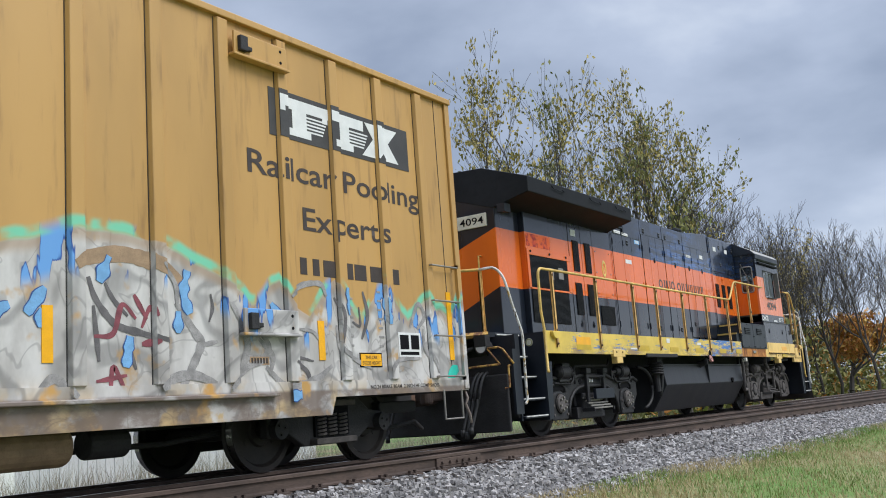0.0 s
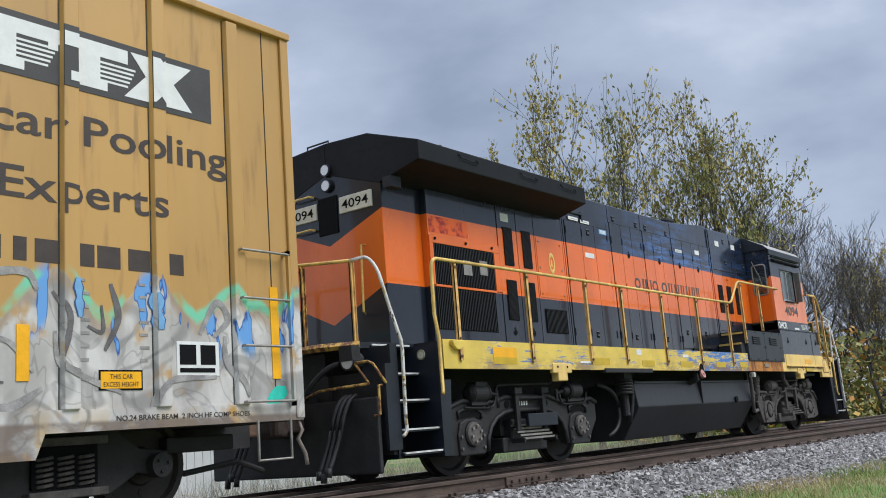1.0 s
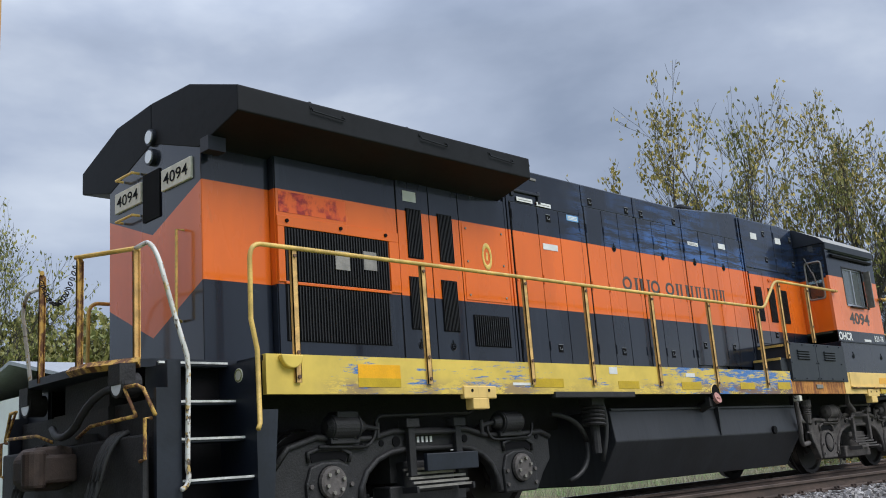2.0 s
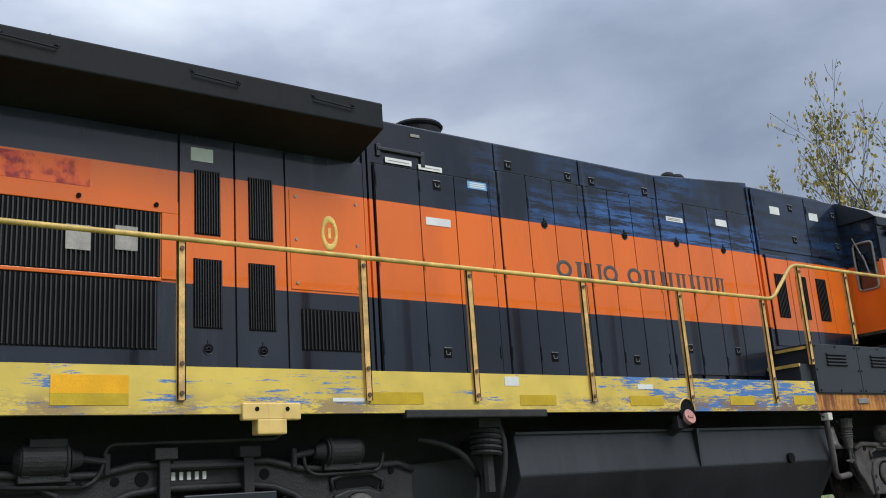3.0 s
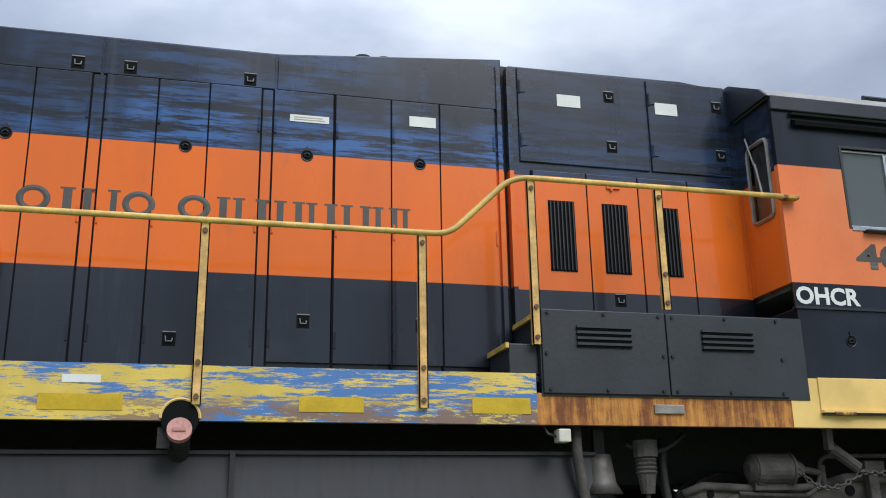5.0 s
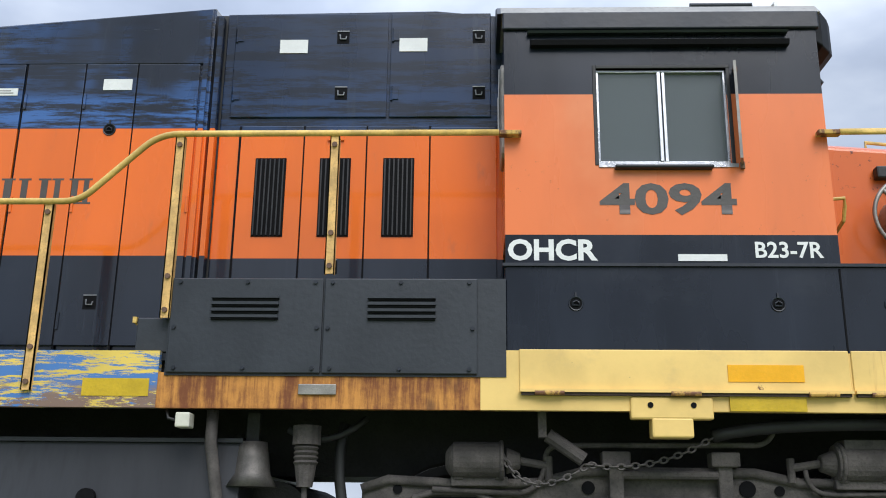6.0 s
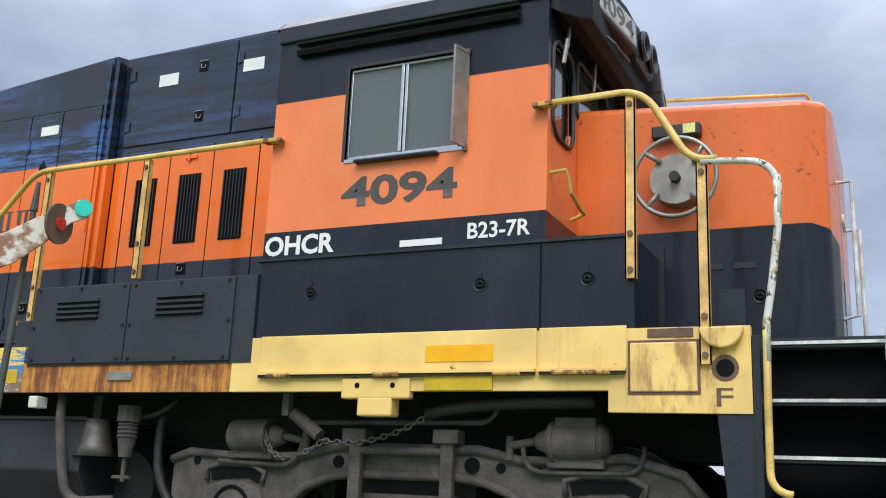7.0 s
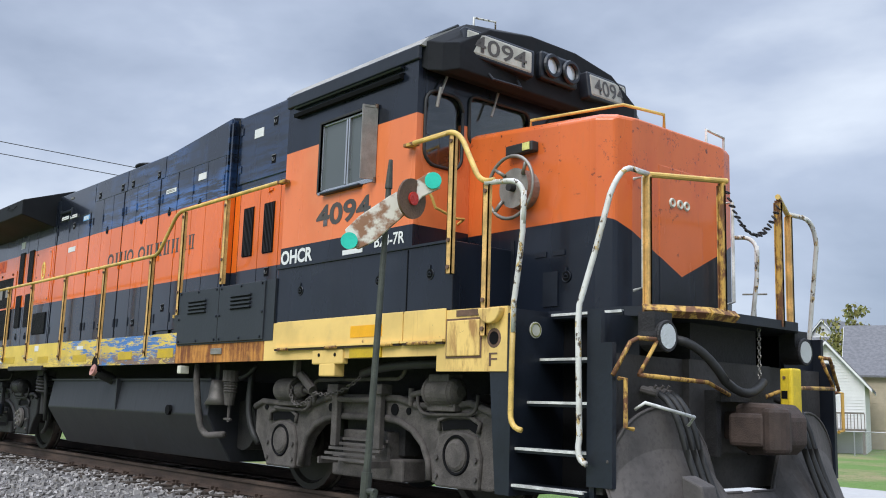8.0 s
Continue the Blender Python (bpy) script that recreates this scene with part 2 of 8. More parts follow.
def yellow_sill(name, base, worn):
    m = Mat(name, 0.55)
    x, y, z = m.xyz()[0], m.xyz()[1], m.xyz()[2]
    col = m.mix(m.step(m.noise(2.0, 5), 0.35, 0.7), tint(base, 1.08), tint(base, 0.85))
    if worn:
        s = m.noise(2.6, 13, (0.5, 1, 4.6), 1.0, 0.82)
        long = m.noise(0.55, 2, (1, 0.2, 0.2), 4.0)
        zone = m.math("MULTIPLY", m.step(long, 0.40, 0.60), m.step(x, -7.3, -6.6))
        zone = m.math("MAXIMUM", m.math("MULTIPLY", zone, 0.75), m.step(x, -3.6, 0.6))
        s = m.math("SUBTRACT", s, m.math("MULTIPLY", m.math("SUBTRACT", 1.0, zone), 0.15))
        blue = m.step(s, 0.487, 0.503)
        col = m.mix(blue, col, (0.065, 0.185, 0.45))
        b = m.noise(3.8, 12, (0.7, 1, 2.6), 7.0, 0.8)
        low = m.math("SUBTRACT", 1.0, m.step(z, 1.36, 1.50))
        bare = m.math("MULTIPLY", m.math("MULTIPLY", m.step(b, 0.475, 0.50), low), zone)
        col = m.mix(bare, col, (0.22, 0.14, 0.105))
    else:
        chip = m.noise(7, 6, (1, 1, 1), 3.0, 0.7)
        col = m.mix(m.step(chip, 0.66, 0.70), col, (0.13, 0.06, 0.03))
        run = m.math("MULTIPLY", m.step(m.noise(6.5, 5, (1.4, 1, 0.10), 12.0, 0.65), 0.56, 0.72), m.step(m.noise(1.1, 3, (1, 1, 0.4), 14.0), 0.42, 0.60))
        col = m.mix(m.math("MULTIPLY", run, 0.8), col, (0.36, 0.14, 0.035))
        corner = m.math("MULTIPLY", m.step(x, 6.95, 7.25), m.step(m.noise(5.0, 6, (1.2, 1, 0.30), 51.0, 0.7), 0.50, 0.66))
        col = m.mix(m.math("MULTIPLY", corner, 0.75), col, (0.26, 0.095, 0.03))
        grime = m.step(m.noise(2.2, 6, (1, 1, 1), 17.0, 0.7), 0.52, 0.74)
        col = m.mix(m.math("MULTIPLY", grime, 0.30), col, (0.40, 0.28, 0.15))
    m.color(col)
    return m.bump(m.noise(8, 5), 0.2).m


M["sillworn"] = yellow_sill("worn yellow sill", (0.71, 0.51, 0.095), True)
M["sillfront"] = yellow_sill("yellow sill", (0.79, 0.54, 0.175), False)
m = Mat("rusty sill", 0.75)
s1 = m.math("ADD", m.math("MULTIPLY", m.noise(9, 7, (1.8, 1, 0.16), 2.0, 0.75), 0.6), m.math("MULTIPLY", m.noise(3.5, 6, (1, 1, 1), 5.0, 0.7), 0.4))
col = m.mix(m.step(s1, 0.40, 0.60), (0.17, 0.050, 0.014), (0.58, 0.25, 0.05))
col = m.mix(m.math("MULTIPLY", m.step(m.noise(4, 4, (1, 1, 0.5)), 0.6, 0.7), 0.7), col, (0.09, 0.035, 0.015))
M["sillrust"] = m.color(col).bump(m.noise(20, 4), 0.3).m
m = Mat("rusty yellow", 0.7)
M["rustyellow"] = m.color(m.mix(m.step(m.noise(13, 7, (1, 1, 0.6), 3.0, 0.7), 0.43, 0.56), (0.58, 0.35, 0.08), (0.15, 0.062, 0.026))).bump(m.noise(18, 4), 0.4).m


m = Mat("chipped white", 0.6)
chip = m.step(m.noise(16, 5, (1, 1, 0.6), 4.0, 0.7), 0.54, 0.58)
col = m.mix(m.step(m.noise(5, 4), 0.4, 0.7), (0.68, 0.67, 0.63), (0.50, 0.48, 0.42))
M["chipwhite"] = m.color(m.mix(chip, col, m.mix(m.step(m.noise(22, 3, (1, 1, 1), 9.0), 0.45, 0.55), (0.07, 0.045, 0.03), (0.50, 0.34, 0.12)))).bump(chip, 0.3).m
m = Mat("red smears", 0.55)
smear = m.step(m.noise(3.4, 5, (1.6, 1, 1), 3.0, 0.6), 0.46, 0.60)
col = m.mix(m.step(m.noise(9, 5, (1, 1, 2.5), 8.0), 0.42, 0.6), (0.30, 0.012, 0.014), (0.62, 0.06, 0.02))
M["redwash"] = m.color(m.mix(smear, (0.82, 0.13, 0.018), col)).m


def boxcar_paint():
    """Tan paint with a silver, blue and green painted piece along the lower side."""
    m = Mat("boxcar paint", 0.5)
    x, y, z = m.xyz()[0], m.xyz()[1], m.xyz()[2]
    tan = (0.50, 0.285, 0.085)
    base = m.mix(m.step(m.noise(0.9, 6, (1, 1, 0.3)), 0.35, 0.7), tint(tan, 1.06), tint(tan, 0.88))
    base = m.mix(m.math("MULTIPLY", m.step(m.noise(6, 6, (1.5, 1, 0.20), 3.0), 0.54, 0.78), 0.45), base, (0.16, 0.08, 0.03))
    wob = m.math("MULTIPLY", m.math("SUBTRACT", m.noise(1.3, 2, (1, 0, 0.3), 2.0), 0.5), 1.1)
    peak = m.math("PINGPONG", m.math("ADD", x, 29.69), 0.46)
    away = m.math("ADD", x, 15.75)
    arch = m.math("SUBTRACT", 2.32, m.math("MULTIPLY", m.math("MULTIPLY", away, away), 0.17))
    peaks = m.math("ADD", m.math("ADD", m.math("MULTIPLY", peak, 0.95), 1.62), m.math("MULTIPLY", wob, 0.6))
    side = m.step(x, -14.15, -13.85)
    edge = m.math("ADD", m.math("MULTIPLY", arch, m.math("SUBTRACT", 1.0, side)), m.math("MULTIPLY", peaks, side))
    edge = m.math("ADD", edge, m.math("MULTIPLY", wob, 0.18))
    d = m.math("SUBTRACT", edge, z)          # metres below the painted piece's upper edge
    fill = m.step(d, -0.01, 0.02)
    fade = m.step(m.noise(2.2, 4, (1, 1, 1), 8.0), 0.30, 0.42)
    silver = m.mix(m.step(m.noise(1.8, 5, (1.4, 1, 0.7), 6.0), 0.35, 0.65), (0.62, 0.595, 0.565), (0.40, 0.375, 0.35))
    low = m.math("SUBTRACT", 1.0, m.step(z, 0.62, 1.1))
    bleed = m.math("MULTIPLY", m.step(m.noise(2.6, 4, (1, 1, 1), 15.0), 0.48, 0.56), low)
    silver = m.mix(m.math("MULTIPLY", bleed, 0.8), silver, (0.50, 0.33, 0.12))
    stroke = m.noise(1.7, 2, (1, 1, 0.7), 11.0, 0.5, 1.6)
    line = m.math("SUBTRACT", 1.0, m.step(m.math("ABSOLUTE", m.math("SUBTRACT", stroke, 0.5)), 0.006, 0.024))
    silver = m.mix(m.math("MULTIPLY", line, 0.30), silver, (0.06, 0.055, 0.055))
    soft = m.math("SUBTRACT", 1.0, m.step(m.math("ABSOLUTE", m.math("SUBTRACT", m.noise(1.1, 2, (1, 1, 0.8), 21.0, 0.5, 1.0), 0.5)), 0.01, 0.06))
    silver = m.mix(m.math("MULTIPLY", soft, 0.5), silver, (0.13, 0.125, 0.12))
    band = m.math("MULTIPLY", fill, m.math("SUBTRACT", 1.0, m.step(d, 0.05, 0.16)))
    silver = m.mix(m.math("MULTIPLY", band, 0.65), silver, (0.36, 0.24, 0.14))
    dirt = m.math("MULTIPLY", m.math("SUBTRACT", 1.0, m.step(z, 0.83, 0.87)), m.step(m.noise(3.0, 6, (0.5, 1, 1), 19.0, 0.65), 0.34, 0.54))
    silver = m.mix(m.math("MULTIPLY", dirt, 0.85), silver, (0.15, 0.105, 0.08))
    col = m.mix(m.math("MULTIPLY", fill, fade), base, silver)
    drip = m.noise(2.4, 3, (2.3, 1, 0.55), 5.0, 0.5)
    ring = m.math("SUBTRACT", 1.0, m.step(m.math("ABSOLUTE", m.math("SUBTRACT", d, 0.16)), 0.14, 0.30))
    blue = m.math("MULTIPLY", m.step(drip, 0.575, 0.59), ring)
    col = m.mix(blue, col, m.mix(m.step(drip, 0.59, 0.615), (0.02, 0.08, 0.30), (0.13, 0.33, 0.66)))
    glow = m.math("SUBTRACT", 1.0, m.step(m.math("ABSOLUTE", m.math("ADD", d, 0.05)), 0.02, 0.085))
    col = m.mix(m.math("MULTIPLY", glow, m.step(m.noise(2.0, 3, (1, 1, 1), 17.0), 0.42, 0.56)), col, (0.18, 0.56, 0.36))
    m.color(col)
    m.rough(m.math("ADD", 0.32, m.math("MULTIPLY", m.noise(2, 4), 0.3)))
    return m.bump(m.noise(4, 5), 0.15).m


M["boxcar"] = boxcar_paint()

# ground covers
m = Mat("grass ground", 0.95)
a, b = m.noise(0.35, 6, (1, 1, 1)), m.noise(7, 6, (1, 1, 1), 4.0)
col = m.mix(m.step(a, 0.43, 0.66), (0.12, 0.21, 0.04), (0.27, 0.225, 0.11))
col = m.mix(m.step(b, 0.5, 0.7), col, (0.09, 0.15, 0.032))
M["grass"] = m.color(col).bump(m.noise(30, 5), 0.8, 0.04).m
m = Mat("grass blades", 0.8)
col = m.mix(m.island(), (0.13, 0.235, 0.04), (0.22, 0.28, 0.07))
M["blade"] = m.color(m.mix(m.step(m.math("ADD", m.noise(0.5, 4), m.math("MULTIPLY", m.island(), 0.25)), 0.54, 0.68), col, (0.44, 0.35, 0.18))).m
m = Mat("dry weeds", 0.9)
M["weed"] = m.color(m.mix(m.island(), (0.16, 0.14, 0.10), (0.40, 0.35, 0.26))).m
m = Mat("ballast bed", 0.95)
M["bed"] = m.color(m.mix(m.noise(30, 4), (0.07, 0.065, 0.062), (0.28, 0.265, 0.255))).bump(m.noise(26, 4), 1.0, 0.05).m
m = Mat("ballast stones", 0.85)
M["stone"] = m.color(m.mix(m.island(), (0.12, 0.112, 0.106), (0.46, 0.435, 0.415))).bump(m.noise(40, 3), 0.3).m
m = Mat("pale gravel", 0.95)
M["gravel"] = m.color(m.mix(m.noise(8, 6), (0.34, 0.33, 0.32), (0.52, 0.51, 0.49))).bump(m.noise(30, 4), 0.4).m
m = Mat("bark", 0.9)
M["bark"] = m.color(m.mix(m.noise(9, 5, (1, 1, 0.25)), (0.035, 0.03, 0.026), (0.085, 0.073, 0.062))).bump(m.noise(20, 4, (1, 1, 0.2)), 0.6).m


def leaves(name, a, b):
    m = Mat(name, 0.7)
    m.bsdf.inputs["Subsurface Weight"].default_value = 0.0
    return m.color(m.mix(m.island(), a, b)).m


M["leaf"] = leaves("yellowing leaves", (0.20, 0.17, 0.05), (0.46, 0.35, 0.09))
M["leafgreen"] = leaves("green leaves", (0.13, 0.15, 0.04), (0.29, 0.26, 0.075))
M["leaforange"] = leaves("autumn leaves", (0.42, 0.14, 0.02), (0.45, 0.28, 0.05))
M["siding"] = plain("white siding", (0.72, 0.72, 0.70), 0.6, 0, 0.05, 2.0)
M["shingle"] = plain("grey shingles", (0.16, 0.16, 0.17), 0.9, 0, 0.2, 5.0, bump=0.6)
M["beigewall"] = plain("beige siding", (0.45, 0.38, 0.28), 0.7, 0, 0.08, 2.0)
M["wood"] = plain("grey wood", (0.17, 0.15, 0.13), 0.85, 0, 0.25, 4.0)
M["galv"] = plain("galvanised wire", (0.38, 0.39, 0.40), 0.5, 0.6, 0.12, 6.0)
m = Mat("rusty white target", 0.65)
M["target"] = m.color(m.mix(m.step(m.noise(9, 6), 0.46, 0.58), (0.66, 0.61, 0.54), (0.27, 0.13, 0.07))).bump(m.noise(30, 4), 0.4).m
M["rust"] = plain("brown rust", (0.14, 0.08, 0.052), 0.8, 0, 0.25, 9.0, bump=0.4)
M["mast"] = plain("mast steel", (0.06, 0.065, 0.055), 0.6, 0.2, 0.3, 8.0)


# ---- shapes ----
def box(bm, x0, x1, y0, y1, z0, z1):
    m = Matrix.LocRotScale(((x0 + x1) / 2, (y0 + y1) / 2, (z0 + z1) / 2), None, (abs(x1 - x0), abs(y1 - y0), abs(z1 - z0)))
    return bmesh.ops.create_cube(bm, size=1, matrix=m)["verts"]


def rod(bm, a, b, r, n=10, r2=None):
    a, b = Vector(a), Vector(b)
    way = b - a
    m = Matrix.Translation((a + b) / 2) @ way.to_track_quat("Z", "Y").to_matrix().to_4x4()
    return bmesh.ops.create_cone(bm, cap_ends=True, segments=n, radius1=r, radius2=r if r2 is None else r2, depth=way.length, matrix=m)["verts"]


def tube(bm, points, r, n=8):
    """A pipe through the points, of one piece."""
    pts = [Vector(p) for p in points]
    rings = []
    for i, p in enumerate(pts):
        way = (pts[min(i + 1, len(pts) - 1)] - pts[max(i - 1, 0)]).normalized()
        q = way.to_track_quat("Z", "Y")
        rings.append([bm.verts.new(p + q @ Vector((r * math.cos(k * math.tau / n), r * math.sin(k * math.tau / n), 0))) for k in range(n)])
    for a, b in zip(rings, rings[1:]):
        turn = min(range(n), key=lambda s: sum((a[k].co - b[(k + s) % n].co).length for k in range(n)))
        for k in range(n):
            bm.faces.new((a[k], a[(k + 1) % n], b[(k + 1 + turn) % n], b[(k + turn) % n]))
    bm.faces.new(rings[0][::-1])
    bm.faces.new(rings[-1])


def curve(a, b, c, n=6):
    """Points of a bend from a to c round b."""
    a, b, c = Vector(a), Vector(b), Vector(c)
    return [a * (1 - t) ** 2 + b * 2 * t * (1 - t) + c * t * t for t in (i / n for i in range(n + 1))]


def loft(bm, sections):
    """Sections (x, [(y, z), ...]) joined into a closed body."""
    rings = [[bm.verts.new((x, y, z)) for y, z in poly] for x, poly in sections]
    n = len(rings[0])
    for a, b in zip(rings, rings[1:]):
        for k in range(n):
            bm.faces.new((a[k], a[(k + 1) % n], b[(k + 1) % n], b[k]))
    bm.faces.new(rings[0][::-1])
    bm.faces.new(rings[-1])


def prism(bm, poly, y0, y1):
    """A plate of outline [(x, z), ...] from y0 to y1."""
    a = [bm.verts.new((x, y0, z)) for x, z in poly]
    b = [bm.verts.new((x, y1, z)) for x, z in poly]
    n = len(a)
    bm.faces.new(a)
    bm.faces.new(b[::-1])
    for k in range(n):
        bm.faces.new((a[(k + 1) % n], a[k], b[k], b[(k + 1) % n]))


def ring(bm, centre, axis, r, thick, n=28, m=8):
    q = Vector(axis).to_track_quat("Z", "Y")
    rows = []
    for i in range(n):
        a = i * math.tau / n
        rows.append([bm.verts.new(Vector(centre) + q @ Vector(((r + thick * math.cos(k * math.tau / m)) * math.cos(a), (r + thick * math.cos(k * math.tau / m)) * math.sin(a), thick * math.sin(k * math.tau / m)))) for k in range(m)])
    for i in range(n):
        a, b = rows[i], rows[(i + 1) % n]
        for k in range(m):
            bm.faces.new((a[k], a[(k + 1) % m], b[(k + 1) % m], b[k]))


def part(name, bm, material, parent=None, label="", bevel=0.0, smooth=False):
    bmesh.ops.recalc_face_normals(bm, faces=bm.faces)
    me = bpy.data.meshes.new(name)
    bm.to_mesh(me)
    bm.free()
    me.materials.append(M[material])
    if smooth:
        me.shade_smooth()
    ob = new(name, me)
    if parent:
        ob.parent = parent
    if bevel:
        mod = ob.modifiers.new("bevel", "BEVEL")
        mod.width, mod.segments, mod.limit_method, mod.angle_limit = bevel, 2, "ANGLE", radians(40)
    if label:
        tagged(ob, label)
    if name in ("bolt", "hinge", "brake_shoe", "plate_hole", "pad_hole", "data_square", "seam"):
        tagged(ob, kind="stuff")
    return ob


def holed(bm, x0, x1, z0, z1, hx0, hx1, hz0, hz1, y0, y1):
    """An upright plate with one opening."""
    o = [(x0, z0), (x1, z0), (x1, z1), (x0, z1)]
    i = [(hx0, hz0), (hx1, hz0), (hx1, hz1), (hx0, hz1)]
    v = [[bm.verts.new((x, y, z)) for x, z in r] for y in (y0, y1) for r in (o, i)]
    for k in range(4):
        n = (k + 1) % 4
        bm.faces.new((v[0][k], v[0][n], v[1][n], v[1][k]))
        bm.faces.new((v[2][k], v[3][k], v[3][n], v[2][n]))
        bm.faces.new((v[0][k], v[2][k], v[2][n], v[0][n]))
        bm.faces.new((v[1][k], v[1][n], v[3][n], v[3][k]))


def shape(fn, *args, **kw):
    bm = bmesh.new()
    fn(bm, *args, **kw)
    return bm


def boxes(rows):
    bm = bmesh.new()
    for r in rows:
        box(bm, *r)
    return bm


def rods(rows):
    bm = bmesh.new()
    for r in rows:
        rod(bm, *r)
    return bm


def empty(name, label, category, **kw):
    return tagged(new(name), label, category, **kw)


def letters(name, body, x0, x1, z0, z1, y, material, parent, bold=0.0, label="", turn=None):
    """Raised letters that fill the field x0..x1, z0..z1 on a side facing -y, or on the plane that turn gives."""
    cu = bpy.data.curves.new(name, "FONT")
    cu.body, cu.size, cu.offset, cu.resolution_u = body, 1.0, bold, 3
    ob = bpy.data.objects.new(name, cu)
    scene.collection.objects.link(ob)
    me = bpy.data.meshes.new_from_object(ob.evaluated_get(bpy.context.evaluated_depsgraph_get()))
    bpy.data.objects.remove(ob)
    bpy.data.curves.remove(cu)
    co = [v.co.copy() for v in me.vertices]
    lo = [min(c[i] for c in co) for i in (0, 1)]
    hi = [max(c[i] for c in co) for i in (0, 1)]
    for v in me.vertices:
        u = (v.co.x - lo[0]) / (hi[0] - lo[0])
        w = (v.co.y - lo[1]) / (hi[1] - lo[1])
        p = Vector((x0 + u * (x1 - x0), y, z0 + w * (z1 - z0)))
        v.co = turn @ p if turn else p
    me.materials.clear()
    me.materials.append(M[material])
    made = new(name, me)
    made.parent = parent
    if label:
        tagged(made, label)
    return made


# ---- locomotive ----
W = 1.55                       # half the width over the sills
AXLES = (6.84, 4.11, -4.03, -6.76)
DOORS = ((-3.60, -3.095), (-3.085, -2.652), (-2.642, -2.19), (-2.06, -1.676), (-1.666, -1.296), (-1.286, -0.906), (-0.80, -0.433), (-0.423, -0.060), (-0.050, 0.330), (0.43, 0.886), (0.906, 1.340), (1.350, 1.733), (1.743, 2.20))


def latch(parent, x, z, y, name="latch"):
    bm = bmesh.new()
    # Flush black disc paints in the dark of the latch's round hole.
    rod(bm, (x, y + 0.004, z), (x, y - 0.003, z), 0.042, 18)
    got = part(name, bm, "slot", parent)
    bm = bmesh.new()
    ring(bm, (x, y - 0.003, z), (0, 1, 0), 0.043, 0.005, 18, 5)
    tube(bm, [(x - 0.02, y - 0.008, z - 0.012), (x - 0.02, y - 0.012, z + 0.006), (x, y - 0.012, z + 0.02), (x + 0.02, y - 0.012, z + 0.006), (x + 0.02, y - 0.008, z - 0.012), (x - 0.02, y - 0.008, z - 0.012)], 0.005, 5)
    box(bm, x - 0.006, x + 0.006, y - 0.010, y, z + 0.04, z + 0.075)
    part("latch_ring", bm, "black", got) if parent.parent is None else tagged(part("latch_ring", bm, "black", parent))
    return got


def pocket_latch(parent, x, z, y):
    """A square latch with a folding handle; a flat black plate paints in its pocket's shade."""
    got = part("latch", boxes([(x - 0.046, x + 0.046, y - 0.003, y + 0.004, z - 0.05, z + 0.05)]), "slot", parent)
    bm = bmesh.new()
    tube(bm, [(x - 0.024, y - 0.008, z + 0.02), (x - 0.020, y - 0.010, z - 0.018), (x + 0.020, y - 0.010, z - 0.018), (x + 0.024, y - 0.008, z + 0.006)], 0.006, 5)
    box(bm, x - 0.046, x + 0.046, y - 0.007, y, z + 0.046, z + 0.054)
    owner = got if parent.parent is None else parent
    part("latch_handle", bm, "worn", owner)
    return got


def grille(parent, x0, x1, z0, z1, y, pitch=0.036, name="grille"):
    """A sunk field with upright slats."""
    g = part(name, boxes([(x0, x1, y - 0.004, y + 0.02, z0, z1)]), "slot", parent)
    n = int((x1 - x0) / pitch)
    s = part("slat", boxes([(x0 + (i + 0.3) * (x1 - x0) / n, x0 + (i + 0.62) * (x1 - x0) / n, y - 0.018, y - 0.003, z0 + 0.01, z1 - 0.01) for i in range(n)]), "slat", g)
    tagged(s, kind="stuff")
    return g


def spun(bm, centre, profile, n=32, caps=True):
    """Turned about the y axis: profile of (radius, y)."""
    rings = []
    for r, y in profile:
        rings.append([bm.verts.new((centre[0] + r * math.cos(k * math.tau / n), centre[1] + y, centre[2] + r * math.sin(k * math.tau / n))) for k in range(n)])
    for a, b in zip(rings, rings[1:]):
        for k in range(n):
            bm.faces.new((a[k], a[(k + 1) % n], b[(k + 1) % n], b[k]))
    if caps:
        bm.faces.new(rings[0][::-1])
        bm.faces.new(rings[-1])


def spun_up(bm, base, profile, n=18):
    """Turned about the upright axis: profile of (radius, height)."""
    rings = [[bm.verts.new((base[0] + r * math.cos(k * math.tau / n), base[1] + r * math.sin(k * math.tau / n), base[2] + z)) for k in range(n)] for r, z in profile]
    for a, b in zip(rings, rings[1:]):
        for k in range(n):
            bm.faces.new((a[k], a[(k + 1) % n], b[(k + 1) % n], b[k]))
    bm.faces.new(rings[0][::-1])
    bm.faces.new(rings[-1])


